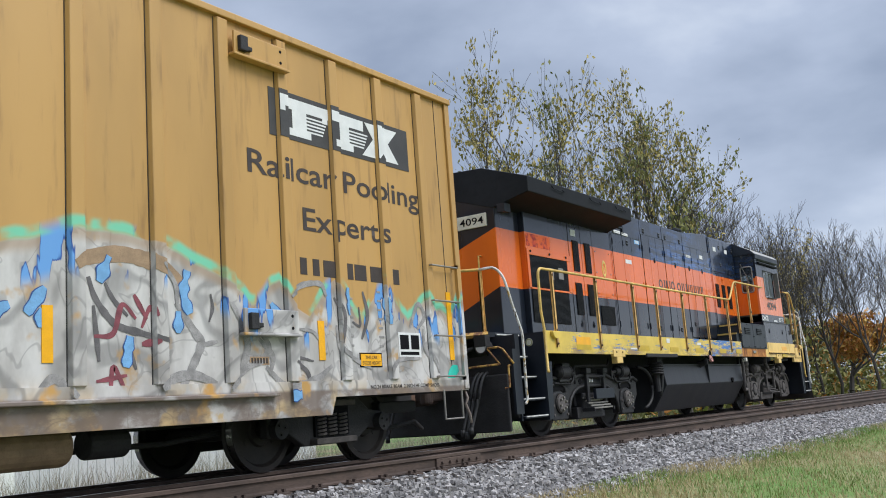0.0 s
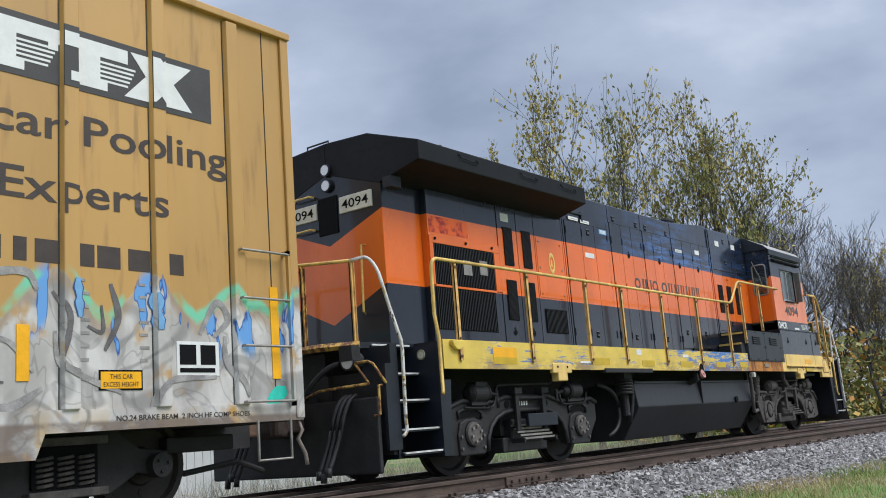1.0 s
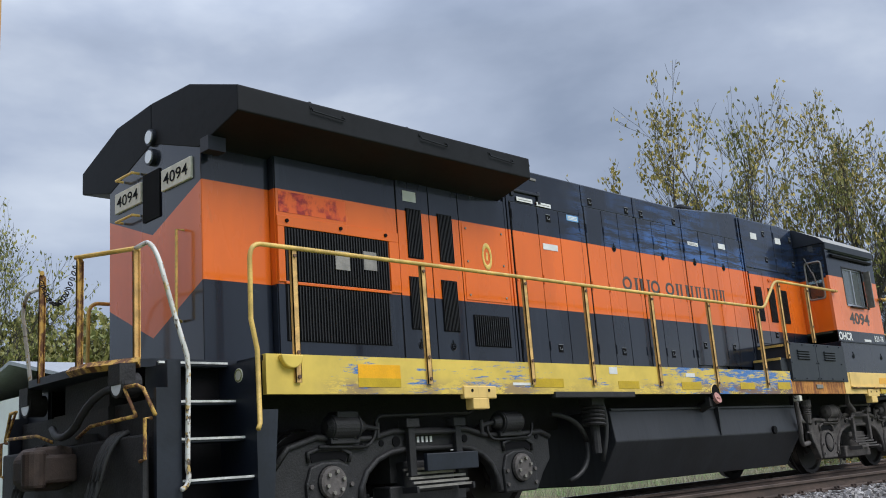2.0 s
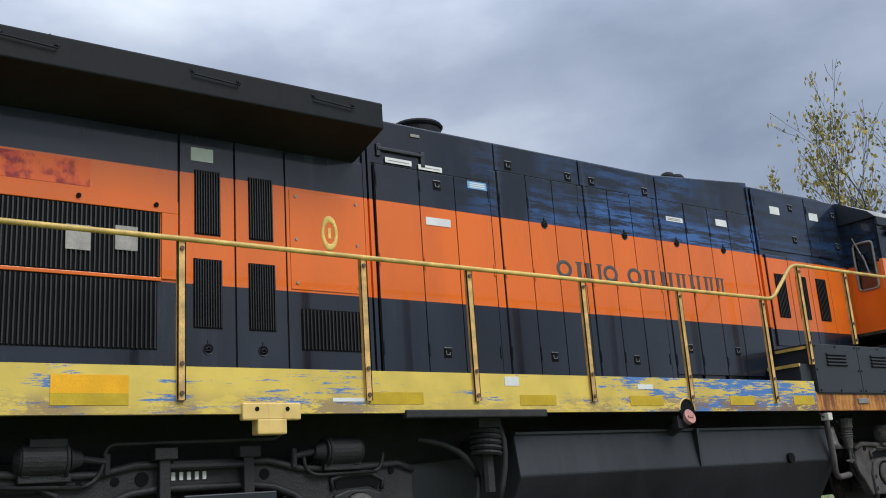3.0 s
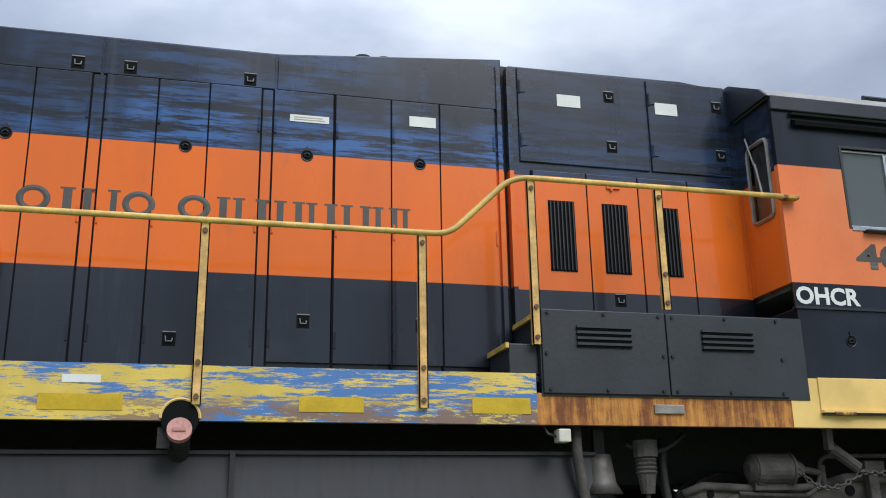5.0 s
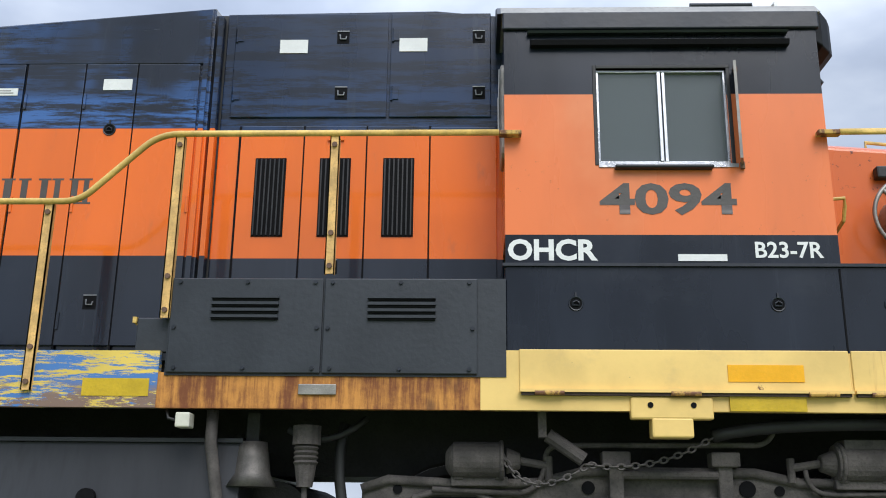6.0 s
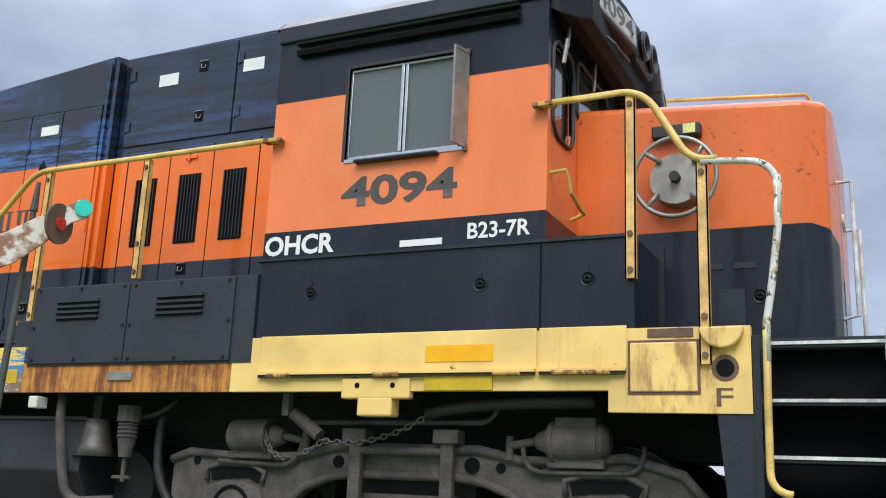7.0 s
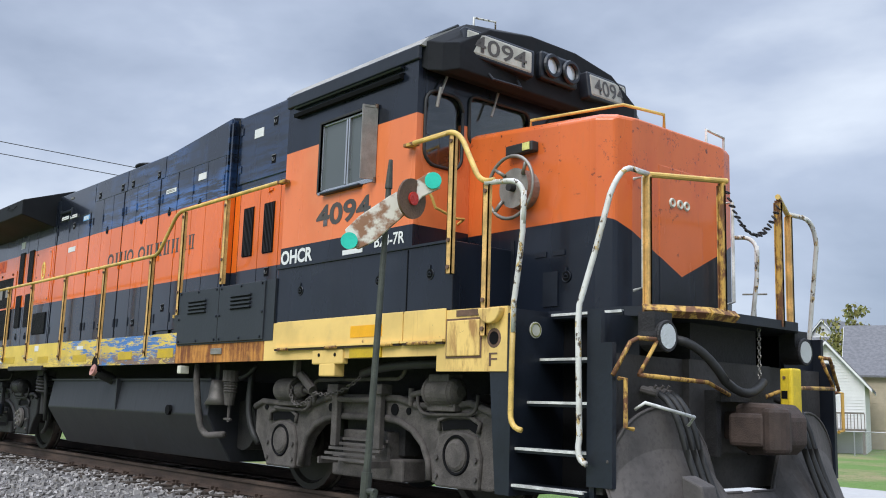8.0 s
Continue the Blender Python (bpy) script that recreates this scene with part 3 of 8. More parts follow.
def wheelset(parent, x, r):
    """Axle with two flanged wheels and turning end caps; it lies at its own middle so that it can roll."""
    bm = bmesh.new()
    for s in (-1, 1):
        spun(bm, (0, 0, 0), [(0.10, s * 0.80), (0.16, s * 0.80), (0.18, s * 0.77), (r - 0.09, s * 0.775), (r - 0.06, s * 0.815), (r, s * 0.815), (r + 0.004, s * 0.715), (r + 0.03, s * 0.70), (r + 0.03, s * 0.68), (r - 0.07, s * 0.68), (r - 0.12, s * 0.72), (0.12, s * 0.70)])
    rod(bm, (0, -1.0, 0), (0, 1.0, 0), 0.085, 14)
    for k in range(3):
        a = k * math.tau / 3
        for s in (-1, 1):
            rod(bm, (0.24 * math.cos(a), s * 0.772, 0.24 * math.sin(a)), (0.24 * math.cos(a), s * 0.779, 0.24 * math.sin(a)), 0.035, 8)
    ws = part("wheelset", bm, "wheel", parent)
    ws.location = (x, 0, r)
    for s in (-1, 1):
        part("tread", shape(spun, (0, 0, 0), [(r - 0.02, s * 0.812), (r + 0.0015, s * 0.808), (r + 0.0045, s * 0.722), (r - 0.02, s * 0.722)], caps=False), "tread", ws, "bright worn wheel tread")
    return ws


def bolts(bm, cx, cy, cz, r, n, size, axis="y"):
    for k in range(n):
        a = k * math.tau / n + 0.3
        rod(bm, (cx + r * math.cos(a), cy, cz + r * math.sin(a)), (cx + r * math.cos(a), cy - 0.025, cz + r * math.sin(a)), size, 6)


def truck(parent, c, shiny):
    """Two-axle truck: cast side frames, journal boxes, brake cylinders and rigging."""
    grime = "oily" if shiny else "truck"
    h = 1.365
    m = 1 if c > 0 else -1          # the outer end slopes down past the axle
    top = [(-1.95, 0.58), (-1.95, 0.86), (-1.78, 0.92), (-1.20, 0.89), (-0.82, 0.91), (-0.54, 0.98), (0.54, 0.98), (0.82, 0.92), (1.20, 0.92), (1.50, 0.95), (1.84, 0.86), (2.00, 0.68), (2.06, 0.30)]
    arch = [(1.00, 0.26), (0.98, 0.42), (0.90, 0.56), (0.76, 0.67), (0.58, 0.735), (0.38, 0.76), (-0.38, 0.76), (-0.58, 0.735), (-0.76, 0.67), (-0.90, 0.56), (-0.98, 0.42), (-1.0, 0.26)]
    outline = [(c + m * x, z) for x, z in top + [(1.72, 0.24)] + arch + [(-1.68, 0.24), (-1.80, 0.42)]]
    for s in (-1, 1):
        y0, y1 = (-1.16, -1.04) if s < 0 else (1.04, 1.16)
        part("side_frame", shape(prism, outline, y0, y1), grime, parent, "grimy cast steel truck side frame" if s < 0 else "", 0.02)
    # cast rims of the near frame
    for line_ in (arch, top[1:-1]):
        bm = bmesh.new()
        tube(bm, [(c + m * x, -1.165, z - (0.02 if line_ is not arch else -0.02)) for x, z in line_], 0.034, 6)
        part("frame_rim", bm, grime, parent, smooth=True)
    for s in (-1, 1):
        x = c + s * h
        bm = bmesh.new()
        prism(bm, [(x - 0.27, 0.24), (x - 0.29, 0.50), (x - 0.23, 0.66), (x - 0.10, 0.70), (x + 0.10, 0.70), (x + 0.23, 0.66), (x + 0.29, 0.50), (x + 0.27, 0.24)], -1.195, -1.05)
        jb = part("journal_box", bm, grime, parent, bevel=0.02)
        bm = bmesh.new()
        if shiny:
            spun(bm, (x, -1.195, 0.508), [(0.05, -0.06), (0.12, -0.06), (0.15, -0.045), (0.16, 0.0), (0.1, 0.02)], 24)
        else:
            spun(bm, (x, -1.195, 0.508), [(0.02, -0.030), (0.10, -0.026), (0.125, -0.012), (0.13, 0.0), (0.1, 0.02)], 24)
        part("bearing_cap", bm, "dusty" if shiny else grime, jb, "bright bolted bearing cap" if shiny else "plain round bearing cap")
        if shiny:
            bm = bmesh.new()
            bolts(bm, x, -1.256, 0.508, 0.10, 6, 0.020)
            tagged(part("bolt", bm, "steelgrey", jb), kind="stuff")
        # Raised black ring paints in the shade of the groove round the cap.
        part("cap_groove", shape(ring, (x, -1.196, 0.508), (0, 1, 0), 0.152, 0.014, 26, 5), "slot", jb)
        bm = bmesh.new()
        for dx in (-0.24, 0.24):
            for z in (0.33, 0.48):
                rod(bm, (x + dx, -1.19, z), (x + dx, -1.215, z), 0.022, 10)
        part("bolt", bm, "dusty", jb)
        bm = bmesh.new()
        prism(bm, [(x - 0.20, 0.70), (x - 0.22, 0.77), (x - 0.12, 0.795), (x + 0.14, 0.795), (x + 0.23, 0.75), (x + 0.20, 0.69), (x + 0.12, 0.725), (x - 0.08, 0.715)], -1.170, -1.15)
        # Black inlay in place of the shade inside the frame pocket.
        part("frame_pocket", bm, "slot", parent)
        bm = bmesh.new()
        tube(bm, [(x - 0.24, -1.175, 0.70), (x - 0.25, -1.175, 0.79), (x - 0.12, -1.175, 0.825), (x + 0.14, -1.175, 0.825), (x + 0.26, -1.175, 0.77), (x + 0.24, -1.175, 0.69)], 0.022, 6)
        part("pocket_rim", bm, grime, parent, smooth=True)
        # brake cylinder above the frame
        bx = c + s * 1.20
        bm = bmesh.new()
        rod(bm, (bx - 0.17, -1.20, 1.02), (bx + 0.15, -1.20, 1.02), 0.118, 22)
        rod(bm, (bx + s * 0.15, -1.20, 1.02), (bx + s * 0.185, -1.20, 1.02), 0.116, 20, 0.098)
        rod(bm, (bx + s * 0.185, -1.20, 1.02), (bx + s * 0.215, -1.20, 1.02), 0.098, 20, 0.05)
        rod(bm, (bx - s * 0.17, -1.20, 1.02), (bx - s * 0.26, -1.20, 1.02), 0.085, 18, 0.05)
        ring(bm, (bx - s * 0.14, -1.20, 1.02), (1, 0, 0), 0.118, 0.016, 22, 6)
        box(bm, bx - 0.18, bx + 0.18, -1.24, -1.08, 0.86, 0.92)
        for dx in (-0.13, 0.13):
            box(bm, bx + dx - 0.03, bx + dx + 0.03, -1.25, -1.10, 0.90, 1.0)
        if s == m:
            box(bm, bx - 0.12, bx + 0.14, -1.28, -1.12, 1.10, 1.165)
        cyl = part("brake_cylinder", bm, grime, parent, "grimy round brake cylinder", 0.01)
        part("push_rod", rods([((bx - s * 0.26, -1.20, 1.02), (bx - s * 0.44, -1.20, 0.99), 0.026), ((bx - s * 0.44, -1.20, 1.05), (bx - s * 0.44, -1.20, 0.90), 0.025)]), grime, cyl)
    # holes of the near frame, black discs in place of their shade
    for dx, z, r in ((-0.51, 0.86, 0.042), (0.49, 0.86, 0.052), (0.69, 0.85, 0.032), (-1.72, 0.84, 0.03), (0.95, 0.84, 0.02)):
        part("frame_hole", rods([((c + m * dx, -1.170, z), (c + m * dx, -1.15, z), r, 16)]), "slot", parent)
    # rods, levers and the middle gear
    for dx in (-0.34, 0.34):
        bm = bmesh.new()
        box(bm, c + dx - 0.045, c + dx + 0.045, -1.25, -1.19, 0.50, 1.06)
        box(bm, c + dx - 0.09, c + dx + 0.09, -1.28, -1.15, 0.99, 1.08)
        part("brake_hanger", bm, grime, parent, bevel=0.01)
    part("brake_rod", rods([((c - 0.34, -1.22, 0.94), (c + 0.34, -1.22, 0.94), 0.028)]), grime, parent)
    for s in (-1, 1):
        bm = bmesh.new()
        box(bm, c - 0.55, c + 0.55, s * 0.96 - 0.14, s * 0.96 + 0.14, 0.22, 0.42)
        box(bm, c - 0.36, c + 0.36, s * 0.96 - 0.16, s * 0.96 + 0.16, 0.34, 0.66)
        part("spring_plank", bm, grime, parent, bevel=0.02)
        for k in range(5):
            y_ = s * (1.34 - 0.045 * k)
            part("tread_slat", boxes([(c - 0.40, c + 0.40, min(y_, y_ - s * 0.02), max(y_, y_ - s * 0.02), 0.38 + 0.045 * k, 0.405 + 0.045 * k)]), "steelgrey" if shiny else "dusty", parent)
        for x in (c - 0.405, c + 0.405):
            part("tread_bracket", boxes([(x - 0.015, x + 0.015, min(s * 1.14, s * 1.36), max(s * 1.14, s * 1.36), 0.34, 0.40)]), grime, parent)
    part("bolster", boxes([(c - 0.45, c + 0.45, -1.0, 1.0, 0.45, 0.80), (c - 1.7, c + 1.7, -0.35, 0.35, 0.35, 0.75)]), "under", parent)
    bm = bmesh.new()
    for s in (-1, 1):
        x = c + s * h
        box(bm, x - s * 0.62 - 0.06, x - s * 0.62 + 0.06, -0.9, -0.7, 0.28, 0.75)
    part("brake_shoe", bm, "under", parent, bevel=0.02)
    tubes = bmesh.new()
    tube(tubes, [(c - 1.5, -1.20, 0.84), (c - 0.95, -1.20, 0.82)] + curve((c - 0.95, -1.2, 0.82), (c - 0.8, -1.2, 0.84), (c - 0.78, -1.2, 1.02)) + curve((c - 0.78, -1.2, 1.02), (c - 0.78, -1.2, 1.12), (c - 0.68, -1.2, 1.12)) + [(c + 0.55, -1.2, 1.13)] + curve((c + 0.55, -1.2, 1.13), (c + 0.66, -1.2, 1.14), (c + 0.68, -1.2, 1.26)), 0.018)
    tube(tubes, [(c + 0.85, -1.2, 0.98)] + curve((c + 0.85, -1.2, 0.98), (c + 0.85, -1.2, 0.83), (c + 1.0, -1.2, 0.83)) + [(c + 1.5, -1.2, 0.84)] + curve((c + 1.5, -1.2, 0.84), (c + 1.62, -1.2, 0.84), (c + 1.62, -1.2, 1.0)), 0.016)
    part("brake_pipe", tubes, grime, parent, smooth=True)


def end_gear(p, s):
    """Platform, steps, rails, pilot and coupler of one end; s is 1 for the front, -1 for the rear."""
    X = lambda v: s * v
    deck = [(X(7.70), -1.10), (X(8.50), -1.10), (X(8.62), -1.05), (X(8.88), -0.62), (X(8.88), 0.62), (X(8.62), 1.05), (X(8.50), 1.10), (X(7.70), 1.10)]
    bm = bmesh.new()
    lo, hi = [bm.verts.new((x, y, 1.58)) for x, y in deck], [bm.verts.new((x, y, 1.65)) for x, y in deck]
    bm.faces.new(lo), bm.faces.new(hi)
    for k in range(8):
        bm.faces.new((lo[k], lo[(k + 1) % 8], hi[(k + 1) % 8], hi[k]))
    part("end_platform", bm, "black", p)
    bm = bmesh.new()
    for a, b in (((8.62, -1.05), (8.88, -0.62)), ((8.88, -0.62), (8.88, -0.28))):
        tube(bm, [(X(a[0]), a[1], 1.62), (X(b[0]), b[1], 1.62)], 0.045, 4)
    part("platform_edge", bm, "rustyellow", p, "rusting yellow platform edge")
    for side in (-1, 1):
        Y = side * W
        # step well: end walls, pillar below the sill, treads that climb inwards
        wall = part("step_wall", boxes([(X(7.775), X(7.815), side * 0.98, Y, 0.28, 1.60)]), "black", p, "blue-black wall of the step well")
        part("step_sticker", rods([((X(7.81), side * 1.30, 1.49), (X(7.822), side * 1.30, 1.49), 0.062, 20)]), "cream", wall, "round cream and green warning sticker")
        part("sticker_ring", shape(ring, (X(7.823), side * 1.30, 1.49), (1, 0, 0), 0.05, 0.006, 20, 4), "leafgreen", wall)
        part("step_pillar", shape(prism, [(X(7.58), 1.17), (X(7.78), 1.17), (X(7.80), 0.28), (X(7.66), 0.28)], Y + side * -0.01, Y - side * 0.06), "black", p)
        part("step_plate", shape(prism, [(X(8.50), 1.58), (X(8.62), 1.58), (X(8.62), 1.36), (X(8.72), 1.36), (X(8.72), 0.40), (X(8.50), 0.40)], side * 1.50, side * 1.46), "black", p)
        part("step_wall", boxes([(X(8.50), X(8.54), side * 0.98, side * 1.47, 0.30, 1.58)]), "black", p)
        # Black sheet stands in for the dark behind the open treads.
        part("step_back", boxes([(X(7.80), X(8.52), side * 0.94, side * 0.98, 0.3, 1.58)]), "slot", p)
        for z, w_ in ((1.62, 1.12), (1.275, 1.24), (0.955, 1.37), (0.62, 1.49), (0.36, 1.52)):
            st = part("step", boxes([(X(7.815), X(8.50), side * w_, side * (w_ - 0.26), z - 0.035, z)]), "black", p, bevel=0.005)
            part("step_edge", boxes([(X(7.82), X(8.495), side * (w_ + 0.012), side * (w_ - 0.035), z - 0.014, z + 0.005)]), "stepwhite", st, "worn white step edge")
        # stair rails
        bm = bmesh.new()
        yo = Y + side * 0.03
        if s > 0:
            tube(bm, [(7.53, yo, 2.625)] + curve((7.78, yo, 2.60), (7.93, yo, 2.59), (7.95, yo, 2.44)) + [(7.94, yo, 2.22)], 0.021)
            part("stair_rail", bm, "chipwhite", p, "bent stair rail with peeling white paint", smooth=True)
            bm = bmesh.new()
            tube(bm, [(7.858, yo, 1.62), (7.852, yo, 1.2)] + curve((7.85, yo, 0.87), (7.85, yo, 0.76), (7.96, yo, 0.75)), 0.021)
            sr = part("stair_rail", bm, "handrail", p, "bent yellow and white stair rail", smooth=True)
            bm = bmesh.new()
            tube(bm, [(7.945, yo, 2.5), (7.94, yo, 2.2), (7.90, yo, 1.9), (7.86, yo, 1.66), (7.857, yo, 1.45)], 0.0215)
            part("rail_middle", bm, "chipwhite", sr, "chipped white rail section", smooth=True)
        else:
            bm.free()
        bm = bmesh.new()
        tube(bm, [(X(8.62), side * 0.98, 2.625), (X(8.64), side * 1.18, 2.625)] + curve((X(8.64), side * 1.18, 2.625), (X(8.66), side * 1.34, 2.62), (X(8.63), side * 1.42, 2.40)) + [(X(8.55), side * 1.48, 2.0), (X(8.47), Y, 1.62), (X(8.46), Y, 1.5), (X(8.48), Y, 0.72)] + curve((X(8.47), Y, 0.66), (X(8.47), Y, 0.56), (X(8.54), Y, 0.55)), 0.021)
        part("stair_rail", bm, "chipwhite", p, "white stair rail with chipped paint", smooth=True)
        # end posts and end rail
        for x, y in ((8.62, 0.98), (8.86, 0.40)):
            bm = boxes([(X(x) - 0.028, X(x) + 0.028, side * y - 0.010, side * y + 0.010, 1.6, 2.62), (X(x) - 0.028, X(x) - 0.020, side * y - 0.028, side * y + 0.010, 1.6, 2.6), (X(x) + 0.020, X(x) + 0.028, side * y - 0.028, side * y + 0.010, 1.6, 2.6)])
            part("end_post", bm, "rustyellow" if y < 0.5 else "post", p, "rust-streaked yellow railing post")
        part("end_rail", rods([((X(8.60), side * 1.0, 2.625), (X(8.88), side * 0.36, 2.64), 0.022)]), "handrail", p)
        # ditch lamp
        lamp = (X(8.74), -1.02 if side < 0 else 0.84, 1.43)
        bm = bmesh.new()
        rod(bm, (lamp[0] - s * 0.10, lamp[1], lamp[2]), (lamp[0] + s * 0.07, lamp[1], lamp[2]), 0.105, 20)
        ring(bm, (lamp[0] + s * 0.07, lamp[1], lamp[2]), (1, 0, 0), 0.10, 0.014, 20, 6)
        box(bm, lamp[0] - 0.10, lamp[0] + 0.04, lamp[1] - 0.10, lamp[1] + 0.10, 1.43, 1.6)
        d = part("ditch_lamp", bm, "under", p, "round ditch lamp under the platform", smooth=False)
        part("lens", rods([((lamp[0] + s * 0.068, lamp[1], lamp[2]), (lamp[0] + s * 0.082, lamp[1], lamp[2]), 0.088, 20)]), "lens", d, "clear lamp lens")
        # cut lever and grab irons
        bm = bmesh.new()
        tube(bm, [(X(8.80), side * 0.25, 1.05), (X(8.82), side * 0.55, 1.13), (X(8.80), side * 1.32, 1.15)], 0.016)
        tube(bm, [(X(8.74), side * 1.52, 1.14), (X(8.76), side * 1.36, 1.37), (X(8.78), side * 1.30, 1.40), (X(8.80), side * 1.10, 1.40)], 0.016)
        tube(bm, [(X(8.80), side * 1.32, 1.15), (X(8.80), side * 1.12, 1.39)], 0.014)
        part("cut_lever", bm, "rustyellow", p, smooth=True)
        part("grab_iron", shape(tube, [(X(8.74), side * 1.46, 1.12), (X(8.80), side * 1.46, 1.12), (X(8.80), side * 1.46, 0.80), (X(8.80), side * 1.38, 0.79)], 0.015), "rustyellow", p)
    # pilot with its curved plough
    bm = bmesh.new()
    rows = []
    for k in range(41):
        y = -1.50 + k * 3.0 / 40
        f = 1 - (abs(y) / 1.5) ** 2
        top = 0.34 + 0.60 * math.sqrt(max(0.0, 1 - ((abs(y) - 0.98) / 0.56) ** 2))
        rows.append([(X(8.68 + 0.10 * f), y, top), (X(8.69 + 0.16 * f), y, 0.12 + (top - 0.12) * 0.66), (X(8.77 + 0.26 * f), y, 0.12 + (top - 0.12) * 0.25), (X(8.85 + 0.30 * f), y, 0.12)])
    grid_top = [r[0] for r in rows]
    grid = [[bm.verts.new(p_) for p_ in r] for r in rows]
    inner = [[bm.verts.new((p_[0] - s * 0.03, p_[1], p_[2])) for p_ in r] for r in rows]
    for g, flip in ((grid, 1), (inner, -1)):
        for a, b in zip(g, g[1:]):
            for k in range(3):
                f_ = (a[k], a[k + 1], b[k + 1], b[k])
                bm.faces.new(f_[::flip])
    if s > 0:
        part("plough", bm, "dusty", p, "dirty curved snow plough")
        edge = bmesh.new()
        for half in (grid_top[:20], grid_top[21:]):
            tube(edge, half, 0.012, 5)
        part("plough_edge", edge, "dusty", p, smooth=True)
    else:
        bm.free()
        part("pilot_skirt", boxes([(-8.80, -8.74, -1.42, 1.42, 0.16, 1.0)]), "under", p, bevel=0.02)
    part("pilot_plate", boxes([(X(8.48), X(8.60), -1.45, 1.45, 0.35, 1.30), (X(8.48), X(8.66), -0.55, 0.55, 0.62, 1.30)]), "plate" if s > 0 else "under", p)
    bm = bmesh.new()
    box(bm, X(8.55), X(8.95), -0.11, 0.11, 0.72, 0.93)
    prism(bm, [(X(8.80), 0.66), (X(8.80), 0.98), (X(8.90), 1.0), (X(9.12), 0.99), (X(9.20), 0.90), (X(9.20), 0.70), (X(9.12), 0.63), (X(8.92), 0.62)], -0.19, 0.15)
    rod(bm, (X(9.15), -0.20, 0.64), (X(9.15), -0.20, 0.96), 0.10, 16)
    box(bm, X(8.80), X(9.10), -0.28, -0.15, 0.68, 0.92)
    part("coupler", bm, "coupler", p, "dark rusty knuckle coupler", 0.03)
    part("coupler_pocket", boxes([(X(8.6), X(8.80), -0.36, 0.36, 1.0, 1.08), (X(8.6), X(8.76), -0.36, -0.30, 0.6, 1.0), (X(8.6), X(8.76), 0.30, 0.36, 0.6, 1.0)]), "under", p)
    for k, (y, l) in enumerate(((-1.04, 0.36), (-0.96, 0.30), (-0.89, 0.33), (0.5, 0.3), (0.58, 0.36), (0.66, 0.28))):
        bm = bmesh.new()
        tube(bm, curve((X(8.72), y, 1.04), (X(8.88), y, 1.02), (X(8.94), y + 0.05, 0.66)) + curve((X(8.94), y + 0.05, 0.66), (X(9.0), y + 0.10, 0.40), (X(9.12), y + 0.10, l - 0.14)), 0.024)
        rod(bm, (X(9.115), y + 0.10, l - 0.10), (X(9.125), y + 0.10, l - 0.20), 0.035, 8)
        part("brake_hose", bm, "hose", p, "black rubber brake hose", smooth=True)
    bm = bmesh.new()
    tube(bm, curve((X(8.76), -0.85, 1.42), (X(8.88), -0.7, 1.40), (X(8.90), -0.45, 1.14)) + curve((X(8.90), -0.45, 1.14), (X(8.94), -0.2, 0.98), (X(8.86), 0.12, 1.16)), 0.034)
    part("jumper_cable", bm, "hose", p, "thick black jumper cable", smooth=True)
    bm = bmesh.new()
    n = 22
    for k in range(n):
        t = (k + 0.5) / n
        ring(bm, (X(8.88), -0.38 + 0.76 * t, 2.58 - 0.30 * 4 * t * (1 - t)), (1 if k % 2 else 0.2, 0.2, 0.9), 0.023, 0.006, 8, 4)
    part("safety_chain", bm, "under", p, "slack chain across the platform gap")


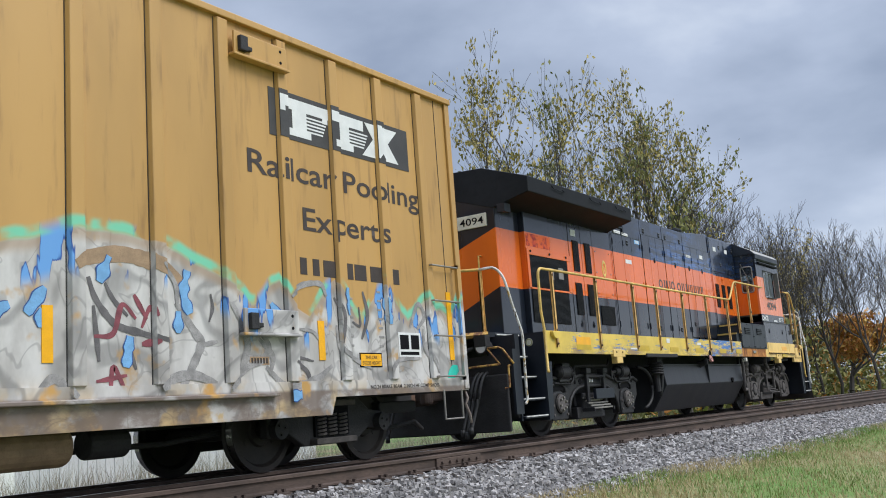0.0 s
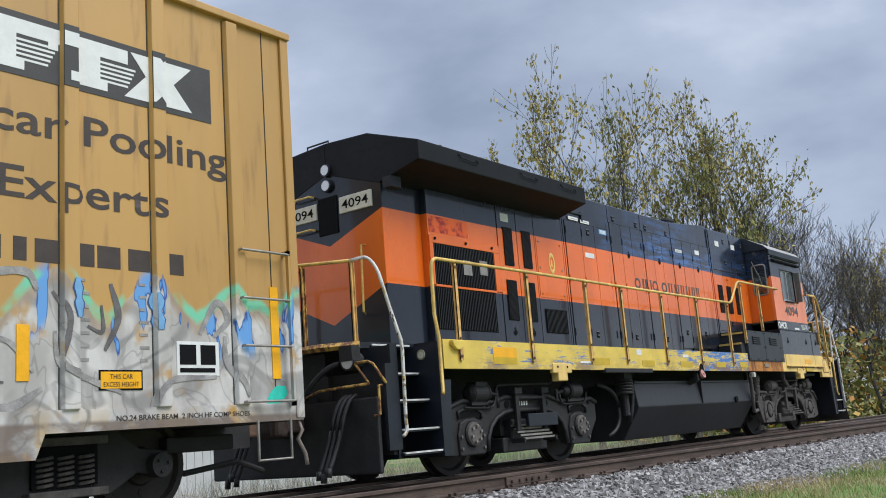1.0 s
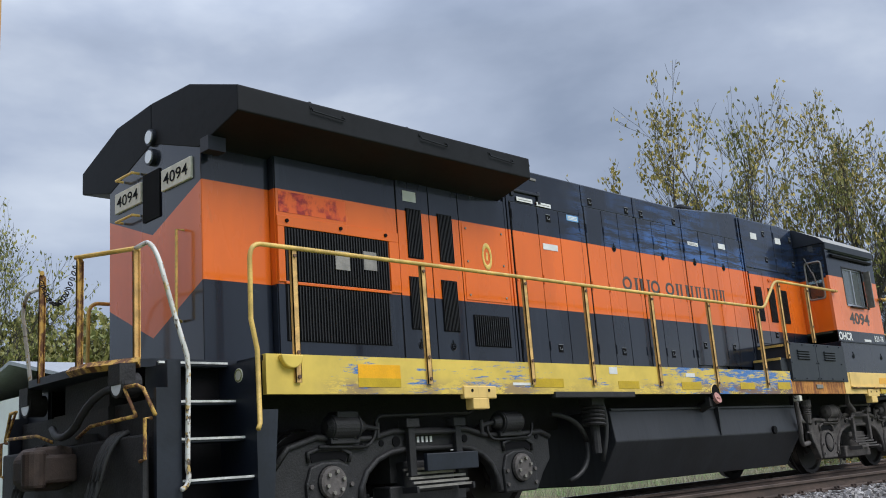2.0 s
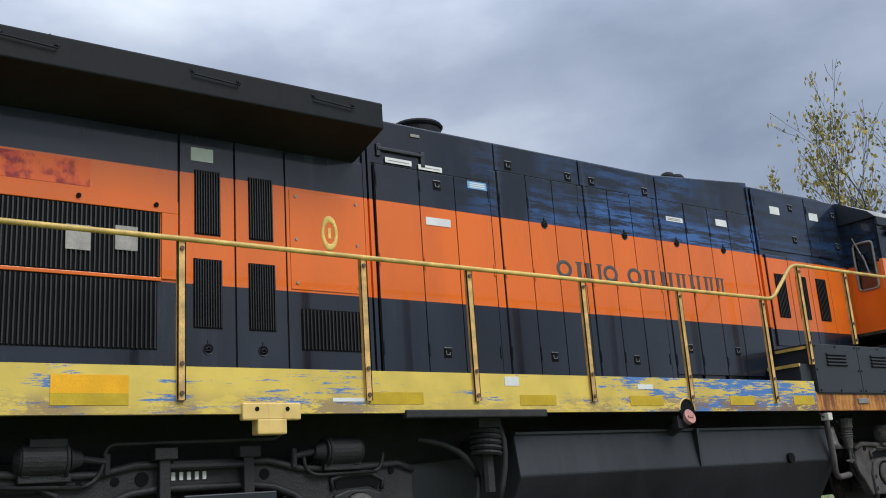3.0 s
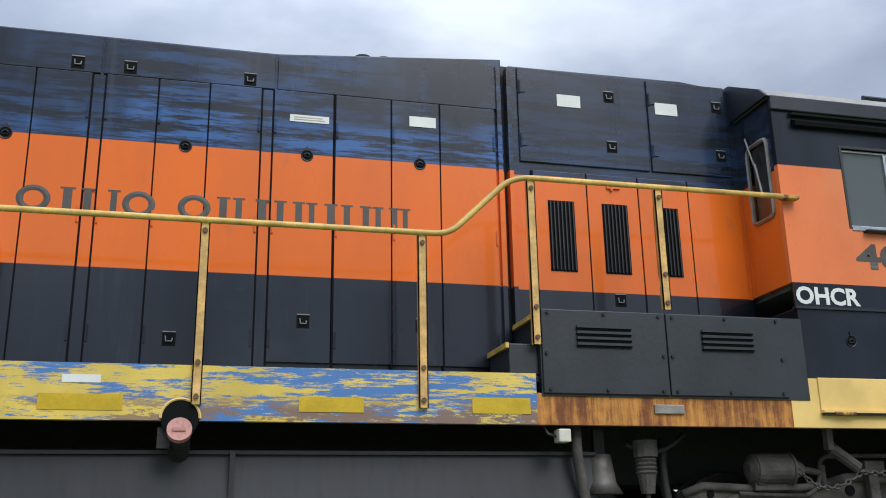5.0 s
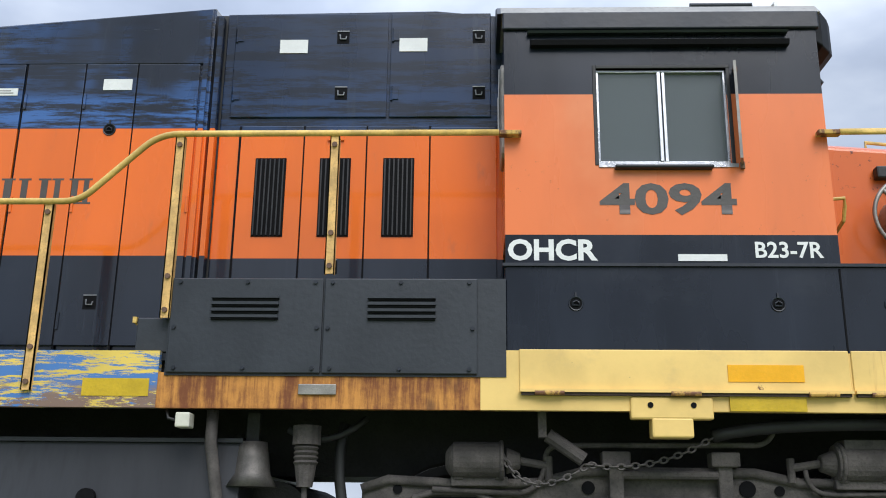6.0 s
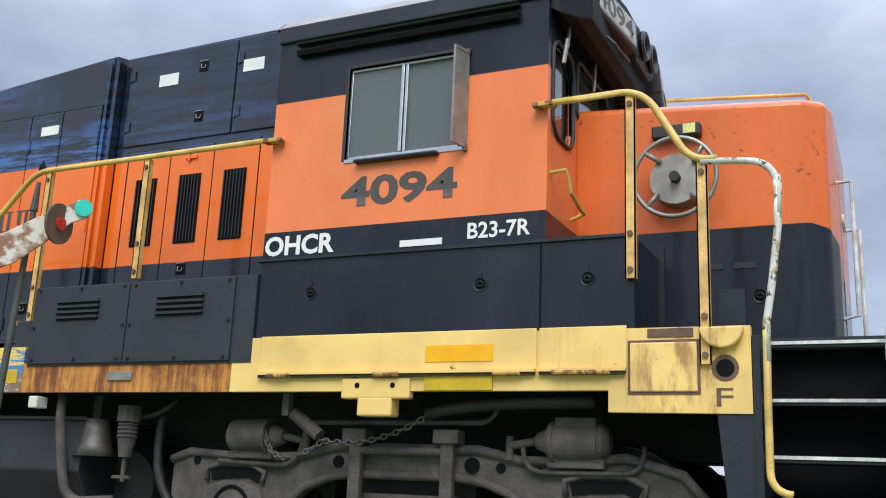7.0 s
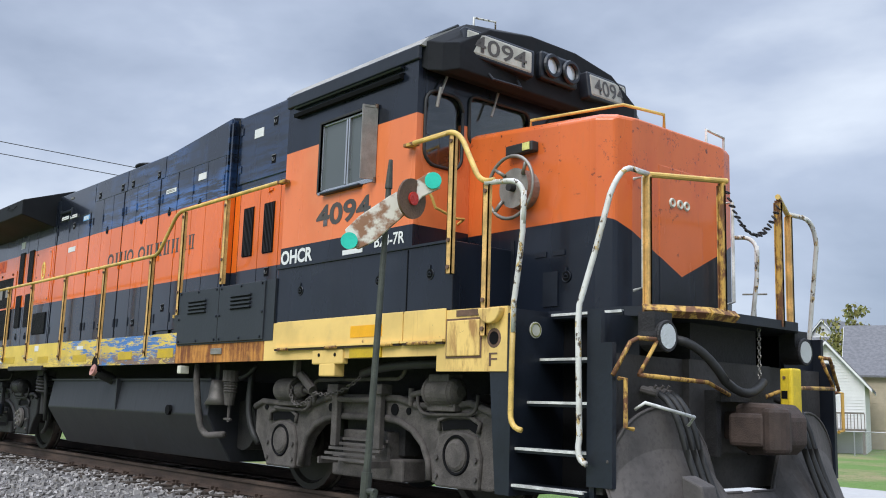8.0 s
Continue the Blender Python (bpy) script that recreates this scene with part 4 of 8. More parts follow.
def build_locomotive():
    p = empty("locomotive", "orange, black and yellow diesel road-switcher locomotive with worn paint", "locomotive")
    # frame and deck
    part("underframe", boxes([(-8.6, 8.6, -0.45, 0.45, 0.95, 1.58), (-7.7, 7.7, -1.45, 1.45, 1.50, 1.60)]), "under", p)
    part("walkway", boxes([(-7.7, 7.76, -W + 0.04, W - 0.04, 1.60, 1.645)]), "black", p)
    for s in (-1, 1):
        a, b = sorted((s * W, s * (W - 0.06)))
        part("side_sill", boxes([(-7.7, 2.27, a, b, 1.30, 1.655)]), "sillworn", p, "yellow side sill with worn blue and brown patches")
        part("side_sill", boxes([(2.27, 4.28, a + 0.004, b, 1.30, 1.52)]), "sillrust", p, "rust-streaked side sill")
        part("side_sill", shape(prism, [(4.28, 1.67), (4.28, 1.30), (6.97, 1.30), (6.97, 1.175), (7.77, 1.17), (7.77, 1.655)], a, b), "sillfront", p, "pale yellow side sill with chips")
    # sill details on the near side
    for x0, x1, nm in ((4.52, 6.53, "sillfront"), (6.545, 7.08, "sillfront")):
        h = part("hinged_cover", boxes([(x0, x1, -W - 0.012, -W, 1.425, 1.675)]), nm, p, "pale yellow hinged cover", 0.006)
        part("lip", boxes([(x0, x1, -W - 0.045, -W, 1.408, 1.427)]), "sillfront", h)
        # Thin dark brown line along the underside of the lip.
        part("rust_line", boxes([(x0 + 0.01, x1 - 0.01, -W - 0.032, -W, 1.390, 1.408)]), "coupler", h)
        bm = bmesh.new()
        for k in range(3 if x1 - x0 > 1 else 2):
            xx = x0 + 0.18 + k * (x1 - x0 - 0.36) / (2 if x1 - x0 > 1 else 1)
            rod(bm, (xx - 0.09, -W - 0.040, 1.402), (xx + 0.09, -W - 0.040, 1.402), 0.015, 8)
        part("hinge", bm, "rustyellow", h)
    part("access_plate", boxes([(7.10, 7.48, -W - 0.014, -W, 1.29, 1.57)]), "sillfront", p, "square access plate with rust round its edge", 0.008)
    part("plate_rust", boxes([(7.085, 7.495, -W - 0.005, -W, 1.275, 1.585)]), "rust", p)
    part("rust_patch", boxes([(7.2, 7.46, -W - 0.006, -W, 1.60, 1.65)]), "rust", p)
    part("jack_hole", rods([((7.63, -W - 0.004, 1.42), (7.63, -W + 0.01, 1.42), 0.05, 16)]), "slot", p)
    part("hole_rust", rods([((7.63, -W - 0.002, 1.42), (7.63, -W + 0.01, 1.42), 0.075, 16)]), "rust", p)
    letters("end_mark", "F", 7.58, 7.67, 1.21, 1.31, -W - 0.003, "rust", p)
    for x in (7.62, -7.45):
        bm = bmesh.new()
        prism(bm, [(x + 0.12 * math.cos(a), 1.645 - 0.12 * math.sin(a)) for a in (i * math.pi / 12 for i in range(13))], -W - 0.06, -W)
        part("poling_pocket", bm, "sillfront" if x > 0 else "sillworn", p, "half-round yellow pocket", 0.01)
    for x, y_ in ((5.44, "sillfront"), (-5.0, "sillworn")):
        jk = part("jack_pad", boxes([(x - 0.25, x + 0.25, -W - 0.02, -W + 0.05, 1.25, 1.385), (x - 0.125, x + 0.125, -W - 0.02, -W + 0.1, 1.14, 1.26)]), "sillfront", p, "yellow jacking pad", 0.012)
        part("pad_hole", rods([((x + dx, -W - 0.024, 1.335), (x + dx, -W, 1.335), 0.018, 10) for dx in (-0.13, 0.13)]), "slot", jk)
    for x0, x1, z0, z1, mt in ((5.79, 6.25, 1.48, 1.583, "reflector"), (5.79, 6.25, 1.302, 1.392, "oldreflector"), (-6.66, -6.12, 1.45, 1.58, "reflector"), (-6.66, -6.12, 1.365, 1.45, "oldreflector"), (-4.10, -3.55, 1.375, 1.475, "oldreflector"), (-2.45, -2.0, 1.365, 1.46, "oldreflector"),
                               (-0.98, -0.48, 1.36, 1.46, "oldreflector"), (0.62, 1.05, 1.365, 1.465, "oldreflector"), (1.80, 2.22, 1.37, 1.48, "oldreflector"), (-2.62, -2.45, 1.545, 1.63, "white"), (-0.85, -0.62, 1.53, 1.58, "white"), (-4.45, -4.1, 1.395, 1.425, "white")):
        part("reflector" if "refl" in mt else "sticker", boxes([(x0, x1, -W - (0.017 if x0 > 4.3 else 0.004), -W, z0, z1)]), mt, p, "amber reflective strip" if mt == "reflector" else "")
    part("builder_plate", boxes([(3.155, 3.39, -W - 0.012, -W + 0.01, 1.385, 1.45)]), "steelgrey", p, "small steel plate on the rusty sill", 0.004)
    part("cable_duct", boxes([(-3.75, -2.15, -W - 0.03, -W + 0.05, 1.255, 1.325)]), "under", p, bevel=0.01)

    # long hood
    def prof(h, side, top, c=0.16, r=0.12):
        return [(-h, 1.65), (-h, side), (-h + c, side + r), (h - c, side + r), (h, side), (h, 1.65)] if not top else top
    core = 1.012
    part("hood", shape(loft, [(-7.17, prof(core, 4.05, None)), (-3.7, prof(core, 4.10, None))]), "hood", p, "long hood with black and orange bands and door panels")
    part("hood_tail", shape(loft, [(-7.93, prof(0.93, 4.0, None, 0.08, 0.06)), (-7.17, prof(0.93, 4.0, None, 0.08, 0.06))]), "hood", p, bevel=0.012)
    part("hood_middle", shape(loft, [(-3.72, prof(1.0, 4.235, None, 0.5, 0.1)), (0.45, prof(1.0, 4.23, None, 0.5, 0.1)), (2.28, prof(1.0, 4.385, None, 0.5, 0.1))]), "hood", p, bevel=0.01)
    for a, b, zt, za in ((-3.66, -2.09, 4.215, 3.765), (-2.07, -0.85, 4.215, 3.915), (-0.83, 0.43, 4.21, 3.915)):
        part("roof_panel", boxes([(a, b, -1.018, -0.98, za, zt)]), "hood", p, bevel=0.004)
    part("roof_panel", shape(prism, [(0.45, 3.915), (0.45, 4.21), (2.26, 4.37), (2.26, 3.915)], -1.018, -0.98), "hood", p, bevel=0.004)
    for i, (a, b) in enumerate(DOORS):
        top = 3.755 if i < 3 else 3.905
        d = part("hood_door", boxes([(a, b, -1.032, -0.98, 1.78 if i > 8 else 1.70, top)]), "hood", p, "tall hood door in black and orange bands", 0.004)
        m_ = (a + b) / 2
        if i in (1, 4, 7):
            pocket_latch(d, m_, 1.925, -1.032)
        if i in (9, 11):
            pocket_latch(d, m_ + 0.03, 2.083, -1.032)
        if i == 1:
            pocket_latch(d, m_, 3.627, -1.032)
        if i in (4, 7, 9, 11):
            latch(d, m_ + 0.03, 3.376, -1.032)
        bm = bmesh.new()
        edge = b - 0.012 if i in (2, 5, 8, 12) else a + 0.012
        for z in (1.95, 2.8, 3.6):
            rod(bm, (edge, -1.036, z - 0.06), (edge, -1.036, z + 0.06), 0.010, 6)
        part("hinge", bm, "hood", d)
    # Black strips laid in the door gaps in place of their shade.
    for x in [a - 0.005 for a, _ in DOORS] + [-2.184, -0.900, 0.336] + [-5.5525, -5.0525, -4.5675]:
        part("door_seam", boxes([(x - 0.008, x + 0.008, -1.0245, -1.0, 1.70, 3.75 if x < -2.15 else 3.90)]), "slot", p)
    for a in (-2.125, -0.853, 0.38):
        part("door_post", boxes([(a - 0.05, a + 0.05, -1.022, -0.98, 1.68, 3.90)]), "hood", p, bevel=0.004)
    for x, z in ((-1.89, 3.99), (-1.016, 3.985), (-0.644, 3.982), (0.24, 3.976)):
        pocket_latch(p, x, z, -1.018)
    part("roof_plate", boxes([(-3.15, -3.04, -1.03, -1.015, 4.11, 4.14)]), "steelgrey", p, "small bright plate on the roof panel")
    for x in (2.24, 2.33, -3.72, -3.66):
        part("seam_strip", boxes([(x - 0.018, x + 0.018, -1.035, -0.95, 1.68, 4.3 if x > 0 else 4.15)]), "hood", p)
    part("roof_vent", boxes([(-3.56, -3.02, -1.05, -0.98, 3.90, 3.935), (-3.57, -3.52, -1.04, -0.98, 3.84, 3.97), (-3.05, -3.0, -1.045, -0.98, 3.80, 3.96)]), "black", p, bevel=0.006)
    # radiator end
    side = part("hood_panel", boxes([(-7.16, -5.56, -1.028, -0.98, 1.68, 3.72)]), "hood", p, bevel=0.004)
    fr = part("grille_frame", boxes([(-7.16, -5.56, -1.045, -1.02, 3.0, 3.11), (-7.16, -7.08, -1.045, -1.02, 2.44, 3.0), (-5.70, -5.56, -1.045, -1.02, 2.44, 3.0), (-7.08, -5.70, -1.045, -1.02, 2.42, 2.452)]), "hood", p, "orange grille frame with bolts", 0.005)
    grille(fr, -7.08, -5.71, 2.452, 3.0, -1.03)
    grille(fr, -7.08, -5.73, 1.86, 2.418, -1.03)
    part("bolt", rods([((x, -1.06, 3.06), (x, -1.04, 3.06), 0.02, 8) for x in (-7.05, -6.37, -5.75)]), "slot", fr)
    part("sticker", boxes([(-6.46, -6.27, -1.052, -1.045, 2.62, 2.82)]), "steelgrey", fr, "faded printed sheet on the grille")
    part("sticker", boxes([(-6.08, -5.90, -1.052, -1.045, 2.65, 2.85)]), "steelgrey", fr)
    part("paint_smear", boxes([(-7.13, -6.28, -1.0315, -1.0, 3.15, 3.365)]), "redwash", p, "smears of dark red paint")
    for a, b in ((-5.545, -5.06), (-5.045, -4.575)):
        d = part("grille_door", boxes([(a, b, -1.034, -0.98, 1.68, 3.74)]), "hood", p, "hood door with tall black grille slots", 0.004)
        m_ = (a + b) / 2
        grille(d, m_ - 0.115, m_ + 0.115, 2.85, 3.42, -1.036, 0.021)
        grille(d, m_ - 0.125, m_ + 0.125, 2.05, 2.64, -1.036, 0.021)
        latch(d, m_, 1.88, -1.034)
    part("sticker", boxes([(-5.45, -5.25, -1.04, -1.03, 3.5, 3.62)]), "white", p)
    d = part("emblem_door", boxes([(-4.56, -3.74, -1.032, -0.98, 1.68, 3.73)]), "hood", p, "wide hood door with a gold oval emblem", 0.004)
    part("emblem_panel", boxes([(-4.53, -3.78, -1.04, -1.03, 2.44, 3.36)]), "hood", d, bevel=0.004)
    bm = shape(ring, (0, 0, 0), (0, 1, 0), 0.135, 0.032, 28, 6)
    bmesh.ops.transform(bm, matrix=Matrix.Translation((-4.13, -1.043, 2.99)) @ Matrix.Diagonal((0.52, 0.25, 1, 1)), verts=bm.verts)
    part("oval", bm, "gold", d, "gold oval emblem")
    part("emblem_shape", boxes([(-4.145, -4.115, -1.0425, -1.03, 2.94, 3.04)]), "gold", d)
    part("bolt", rods([((x, -1.05, z), (x, -1.03, z), 0.014, 8) for x in (-4.47, -3.84) for z in (2.5, 2.9, 3.3)]), "steelgrey", d)
    grille(d, -4.44, -3.82, 1.9, 2.27, -1.036)
    for s in (-1, 1):
        wing = [(-3.83, [(s * 0.95, 3.70), (s * 1.585, 3.87), (s * 1.585, 4.12), (s * 0.75, 4.40), (0.0, 4.44), (0.0, 4.0)]), (-7.936, [(s * 0.90, 3.70), (s * 1.585, 3.86), (s * 1.585, 4.11), (s * 0.75, 4.40), (0.0, 4.44), (0.0, 4.0)])]
        w = part("radiator_wing", shape(loft, wing), "roofblack", p, "overhanging black radiator wing", 0.012)
        if s < 0:
            for x in (-6.9, -5.45, -4.35):
                bm = bmesh.new()
                tube(bm, [(x - 0.2, -1.595, 4.06), (x - 0.2, -1.61, 4.02), (x + 0.2, -1.61, 4.0), (x + 0.2, -1.595, 4.04)], 0.007, 6)
                box(bm, x - 0.22, x - 0.18, -1.592, -1.58, 4.05, 4.075)
                box(bm, x + 0.18, x + 0.22, -1.592, -1.58, 4.03, 4.055)
                part("wing_handle", bm, "roofblack", w)
            part("marker_box", boxes([(-7.99, -7.80, -1.16, -1.02, 3.60, 3.74)]), "black", w)
    for x in (-6.6, -5.2):
        part("lifting_eye", shape(ring, (x, -0.9, 4.40), (1, 0, 0), 0.05, 0.012, 14, 6), "under", p)
    # rear end
    for k, z in enumerate((4.06, 3.85)):
        hl = part("rear_headlamp", rods([((-7.91, -0.02, z), (-7.975, -0.02, z), 0.088, 20)]), "black", p, "round rear headlamp")
        part("lens", rods([((-7.973, -0.02, z), (-7.985, -0.02, z), 0.068, 20)]), "lens", hl)
    back = Matrix.Rotation(radians(-90), 4, "Z")
    for y0 in (-0.78, 0.2):
        nb = part("number_board", boxes([(-7.955, -7.92, y0, y0 + 0.56, 3.43, 3.65)]), "cream", p, "cream number board with black figures", 0.008)
        letters("road_number", "4094", -y0 - 0.51, -y0 - 0.05, 3.48, 3.60, -7.9585, "slot", nb, 0.01, turn=back)
    part("rear_recess", boxes([(-7.945, -7.92, -0.17, 0.17, 3.2, 3.70)]), "slot", p)
    part("rear_grab", shape(tube, [(-7.94, -0.62, 2.95), (-8.02, -0.62, 2.95), (-8.02, -0.60, 2.1), (-7.94, -0.55, 2.08)], 0.014), "handrail", p)
    for z in (3.3, 3.75):
        part("rear_grab", shape(tube, [(-7.94, 0.25, z), (-8.02, 0.25, z), (-8.02, 0.6, z), (-7.94, 0.6, z)], 0.014), "handrail", p)
    part("roof_grab", shape(tube, [(-7.7, 0.15, 4.42), (-7.7, 0.15, 4.56), (-7.7, 0.55, 4.56), (-7.7, 0.55, 4.42)], 0.014), "black", p)
    # exhaust stack and roof fittings
    bm = bmesh.new()
    rod(bm, (-2.33, 0, 4.28), (-2.33, 0, 4.70), 0.27, 24)
    ring(bm, (-2.33, 0, 4.70), (0, 0, 1), 0.27, 0.03, 24, 6)
    part("exhaust_pipe", bm, "roofblack", p, "low round exhaust pipe")
    for x in (1.18, 1.36):
        part("roof_dome", shape(spun_up, (x, -0.62, 4.36), [(0.10, 0.0), (0.10, 0.07), (0.075, 0.11), (0.03, 0.13)]), "roofblack", p)
    # narrow hood behind the cab
    part("hood_gasket", boxes([(2.275, 2.365, -0.93, 0.93, 1.65, 4.36)]), "hose", p)
    part("cabinet_hood", shape(loft, [(2.36, prof(0.95, 4.36, None, 0.3, 0.08)), (3.95, prof(0.95, 4.38, None, 0.3, 0.08)), (4.45, prof(0.95, 4.33, None, 0.3, 0.08))]), "hood", p, bevel=0.008)
    for a, b in ((2.43, 3.59), (3.61, 4.36)):
        d = part("cabinet_door", boxes([(a, b, -0.968, -0.93, 3.50, 4.35)]), "hood", p, "upper black cabinet door with blue scuffs", 0.006)
        pocket_latch(d, b - 0.34 if a < 3 else b - 0.09, 4.15, -0.968)
        pocket_latch(d, b - 0.34 if a < 3 else b - 0.09, 3.69, -0.968)
        bm = bmesh.new()
        for z in (3.64, 4.12):
            box(bm, a + 0.015, a + 0.065, -0.978, -0.966, z, z + 0.09)
            rod(bm, (a + 0.015, -0.975, z - 0.01), (a + 0.015, -0.975, z + 0.10), 0.010, 6)
        part("hinge", bm, "hood", d)
    for a, b in ((2.53, 2.99), (3.0, 3.45), (3.46, 3.91)):
        d = part("cabinet_door", boxes([(a, b, -0.968, -0.93, 2.20, 3.43)]), "hood", p, "orange cabinet door with a black grille", 0.005)
        grille(d, a + 0.12, a + 0.345, 2.58, 3.175, -0.97, 0.03)
    # The same black strips for the shade between the cabinet doors.
    for x in (2.522, 2.995, 3.455, 3.916):
        part("door_seam", boxes([(x - 0.008, x + 0.008, -0.962, -0.93, 2.20, 3.43)]), "slot", p)
    part("cabinet_panel", boxes([(3.92, 4.40, -0.966, -0.93, 2.20, 3.42)]), "hood", p, bevel=0.005)
    pocket_latch(p, 3.23, 2.36, -0.97)
    part("door_clip", boxes([(3.17, 3.29, -0.985, -0.966, 3.31, 3.335), (3.20, 3.22, -0.99, -0.966, 3.29, 3.35)]), "hood", p)
    # battery box with louvred covers
    part("battery_box", boxes([(2.31, 4.44, -W - 0.005, -0.9, 1.50, 2.125)]), "boxgrey", p)
    for a, b in ((2.32, 3.285), (3.295, 4.26)):
        d = part("box_cover", boxes([(a, b, -W - 0.022, -W, 1.515, 2.12)]), "boxgrey", p, "dark grey bolted cover with louvres", 0.006)
        c = a + 0.475 if a < 3 else a + 0.49
        for k in range(4):
            part("louvre", shape(prism, [(c - 0.215, 1.862 + k * 0.042), (c + 0.215, 1.862 + k * 0.042), (c + 0.21, 1.88 + k * 0.042), (c - 0.21, 1.88 + k * 0.042)], -W - 0.045, -W - 0.018), "boxgrey", d)
            part("louvre_gap", boxes([(c - 0.21, c + 0.21, -W - 0.036, -W - 0.02, 1.850 + k * 0.042, 1.861 + k * 0.042)]), "slot", d)
        bm = bmesh.new()
        for x in (a + 0.05, (a + b) / 2, b - 0.05):
            for z in (1.545, 2.095):
                rod(bm, (x, -W - 0.035, z), (x, -W - 0.02, z), 0.013, 8)
        for z in (1.8,):
            for x in (a + 0.03, b - 0.03):
                rod(bm, (x, -W - 0.035, z), (x, -W - 0.02, z), 0.013, 8)
        part("bolt", bm, "black", d)
    part("box_step", boxes([(2.09, 2.31, -W + 0.04, -1.04, 1.65, 1.875)]), "boxgrey", p, bevel=0.01)
    part("step_edge", boxes([(2.065, 2.09, -W + 0.03, -1.06, 1.84, 1.878)]), "handrail", p, "yellow-edged step")
    part("step_edge", boxes([(2.275, 2.30, -1.50, -1.06, 2.065, 2.10)]), "handrail", p)

    # cab
    def cabp(h, e, r):
        return [(-h, 2.2), (-h, e), (-h + 0.10, e + 0.10), (-1.0, r - 0.09), (-0.5, r - 0.025), (0.0, r), (0.5, r - 0.025), (1.0, r - 0.09), (h - 0.10, e + 0.10), (h, e), (h, 2.2)]
    # the shell is made of walls, so that one sees into it
    h, e = 1.51, 4.02
    for s in (-1, 1):
        a, b = sorted((s * h, s * (h - 0.05)))
        part("cab_side", shape(holed, 4.44, 6.56, 2.43, e, 5.06, 5.93, 2.92, 3.61, a, b), "cab", p, "orange cab side, made paler for its lighting, with black upper band")
    part("cab_back", boxes([(4.44, 4.49, -1.10, 1.46, 2.43, e), (4.44, 4.49, -1.46, -1.40, 2.43, e), (4.44, 4.49, -1.40, -1.10, 2.43, 3.02), (4.44, 4.49, -1.40, -1.10, 3.70, e)]), "hood", p, "cab rear wall with a narrow window")
    part("rear_pane", boxes([(4.46, 4.466, -1.40, -1.10, 3.02, 3.70)]), "glass", p, "narrow rear cab window")
    bm = bmesh.new()
    tube(bm, [(4.435, -1.34, 3.02)] + curve((4.435, -1.34, 3.02), (4.435, -1.40, 3.02), (4.435, -1.40, 3.08), 3) + curve((4.435, -1.40, 3.64), (4.435, -1.40, 3.70), (4.435, -1.34, 3.70), 3) + curve((4.435, -1.16, 3.70), (4.435, -1.10, 3.70), (4.435, -1.10, 3.64), 3) + curve((4.435, -1.10, 3.08), (4.435, -1.10, 3.02), (4.435, -1.16, 3.02), 3) + [(4.435, -1.34, 3.02)], 0.018, 6)
    part("rear_seal", bm, "steelgrey", p, "pale window seal")
    part("rear_wiper", rods([((4.42, -1.12, 3.80), (4.41, -1.26, 3.42), 0.009, 6), ((4.41, -1.24, 3.52), (4.41, -1.30, 3.24), 0.012, 6)]), "steelgrey", p)
    part("cab_gable", shape(loft, [(x_, cabp(1.532, 4.02, 4.446)[1:-1]) for x_ in (4.395, 4.425)]), "black", p)
    fw = bmesh.new()
    ys_, zs_ = (-1.46, -1.42, -0.98, -0.90, -0.12, 0.12, 0.90, 0.98, 1.42, 1.46), (2.43, 2.98, 3.26, 3.66, 3.72, e)
    grid = [[fw.verts.new((6.50, y, z)) for z in zs_] for y in ys_]
    front = []
    for j in range(9):
        for k in range(5):
            if (j in (1, 7) and k in (1, 2)) or (j in (3, 5) and k in (2, 3)):
                continue
            front.append(fw.faces.new((grid[j][k], grid[j + 1][k], grid[j + 1][k + 1], grid[j][k + 1])))
    thick = bmesh.ops.extrude_face_region(fw, geom=front, use_keep_orig=True)
    bmesh.ops.translate(fw, vec=(0.055, 0, 0), verts=[v_ for v_ in thick["geom"] if isinstance(v_, bmesh.types.BMVert)])
    part("cab_skirt", boxes([(6.50, 6.557, -1.50, 1.50, 2.225, 2.43)]), "base", p, "black stripe round the cab front")
    part("cab_front", fw, "cab", p, "cab front wall with windscreens")
    def rounded(bm, x, y0, y1, z0, z1, r, thick):
        """A plate that fills a rectangle but for an opening with round corners."""
        inner = []
        for cy, cz, a0 in ((y1 - r, z1 - r, 0), (y0 + r, z1 - r, 90), (y0 + r, z0 + r, 180), (y1 - r, z0 + r, 270)):
            for k in range(6):
                a = radians(a0 + 18 * k)
                inner.append((cy + r * math.cos(a), cz + r * math.sin(a), (y1 if a0 in (0, 270) else y0), (z1 if a0 < 100 else z0)))
        rows = [[bm.verts.new((x_, q[0], q[1])) for q in inner] for x_ in (x, x + thick)]
        outer = [[bm.verts.new((x_, q[2], q[3])) if i_ % 6 in (0, 5) else None for i_, q in enumerate(inner)] for x_ in (x, x + thick)]
        for corner in range(4):
            i0 = corner * 6
            for side_ in (0, 1):
                tip = outer[side_][i0]
                for k in range(5):
                    bm.faces.new((tip, rows[side_][i0 + k], rows[side_][i0 + k + 1]))
        n_ = len(inner)
        for k in range(n_):
            bm.faces.new((rows[0][k], rows[0][(k + 1) % n_], rows[1][(k + 1) % n_], rows[1][k]))
        return [(q[0], q[1]) for q in inner]

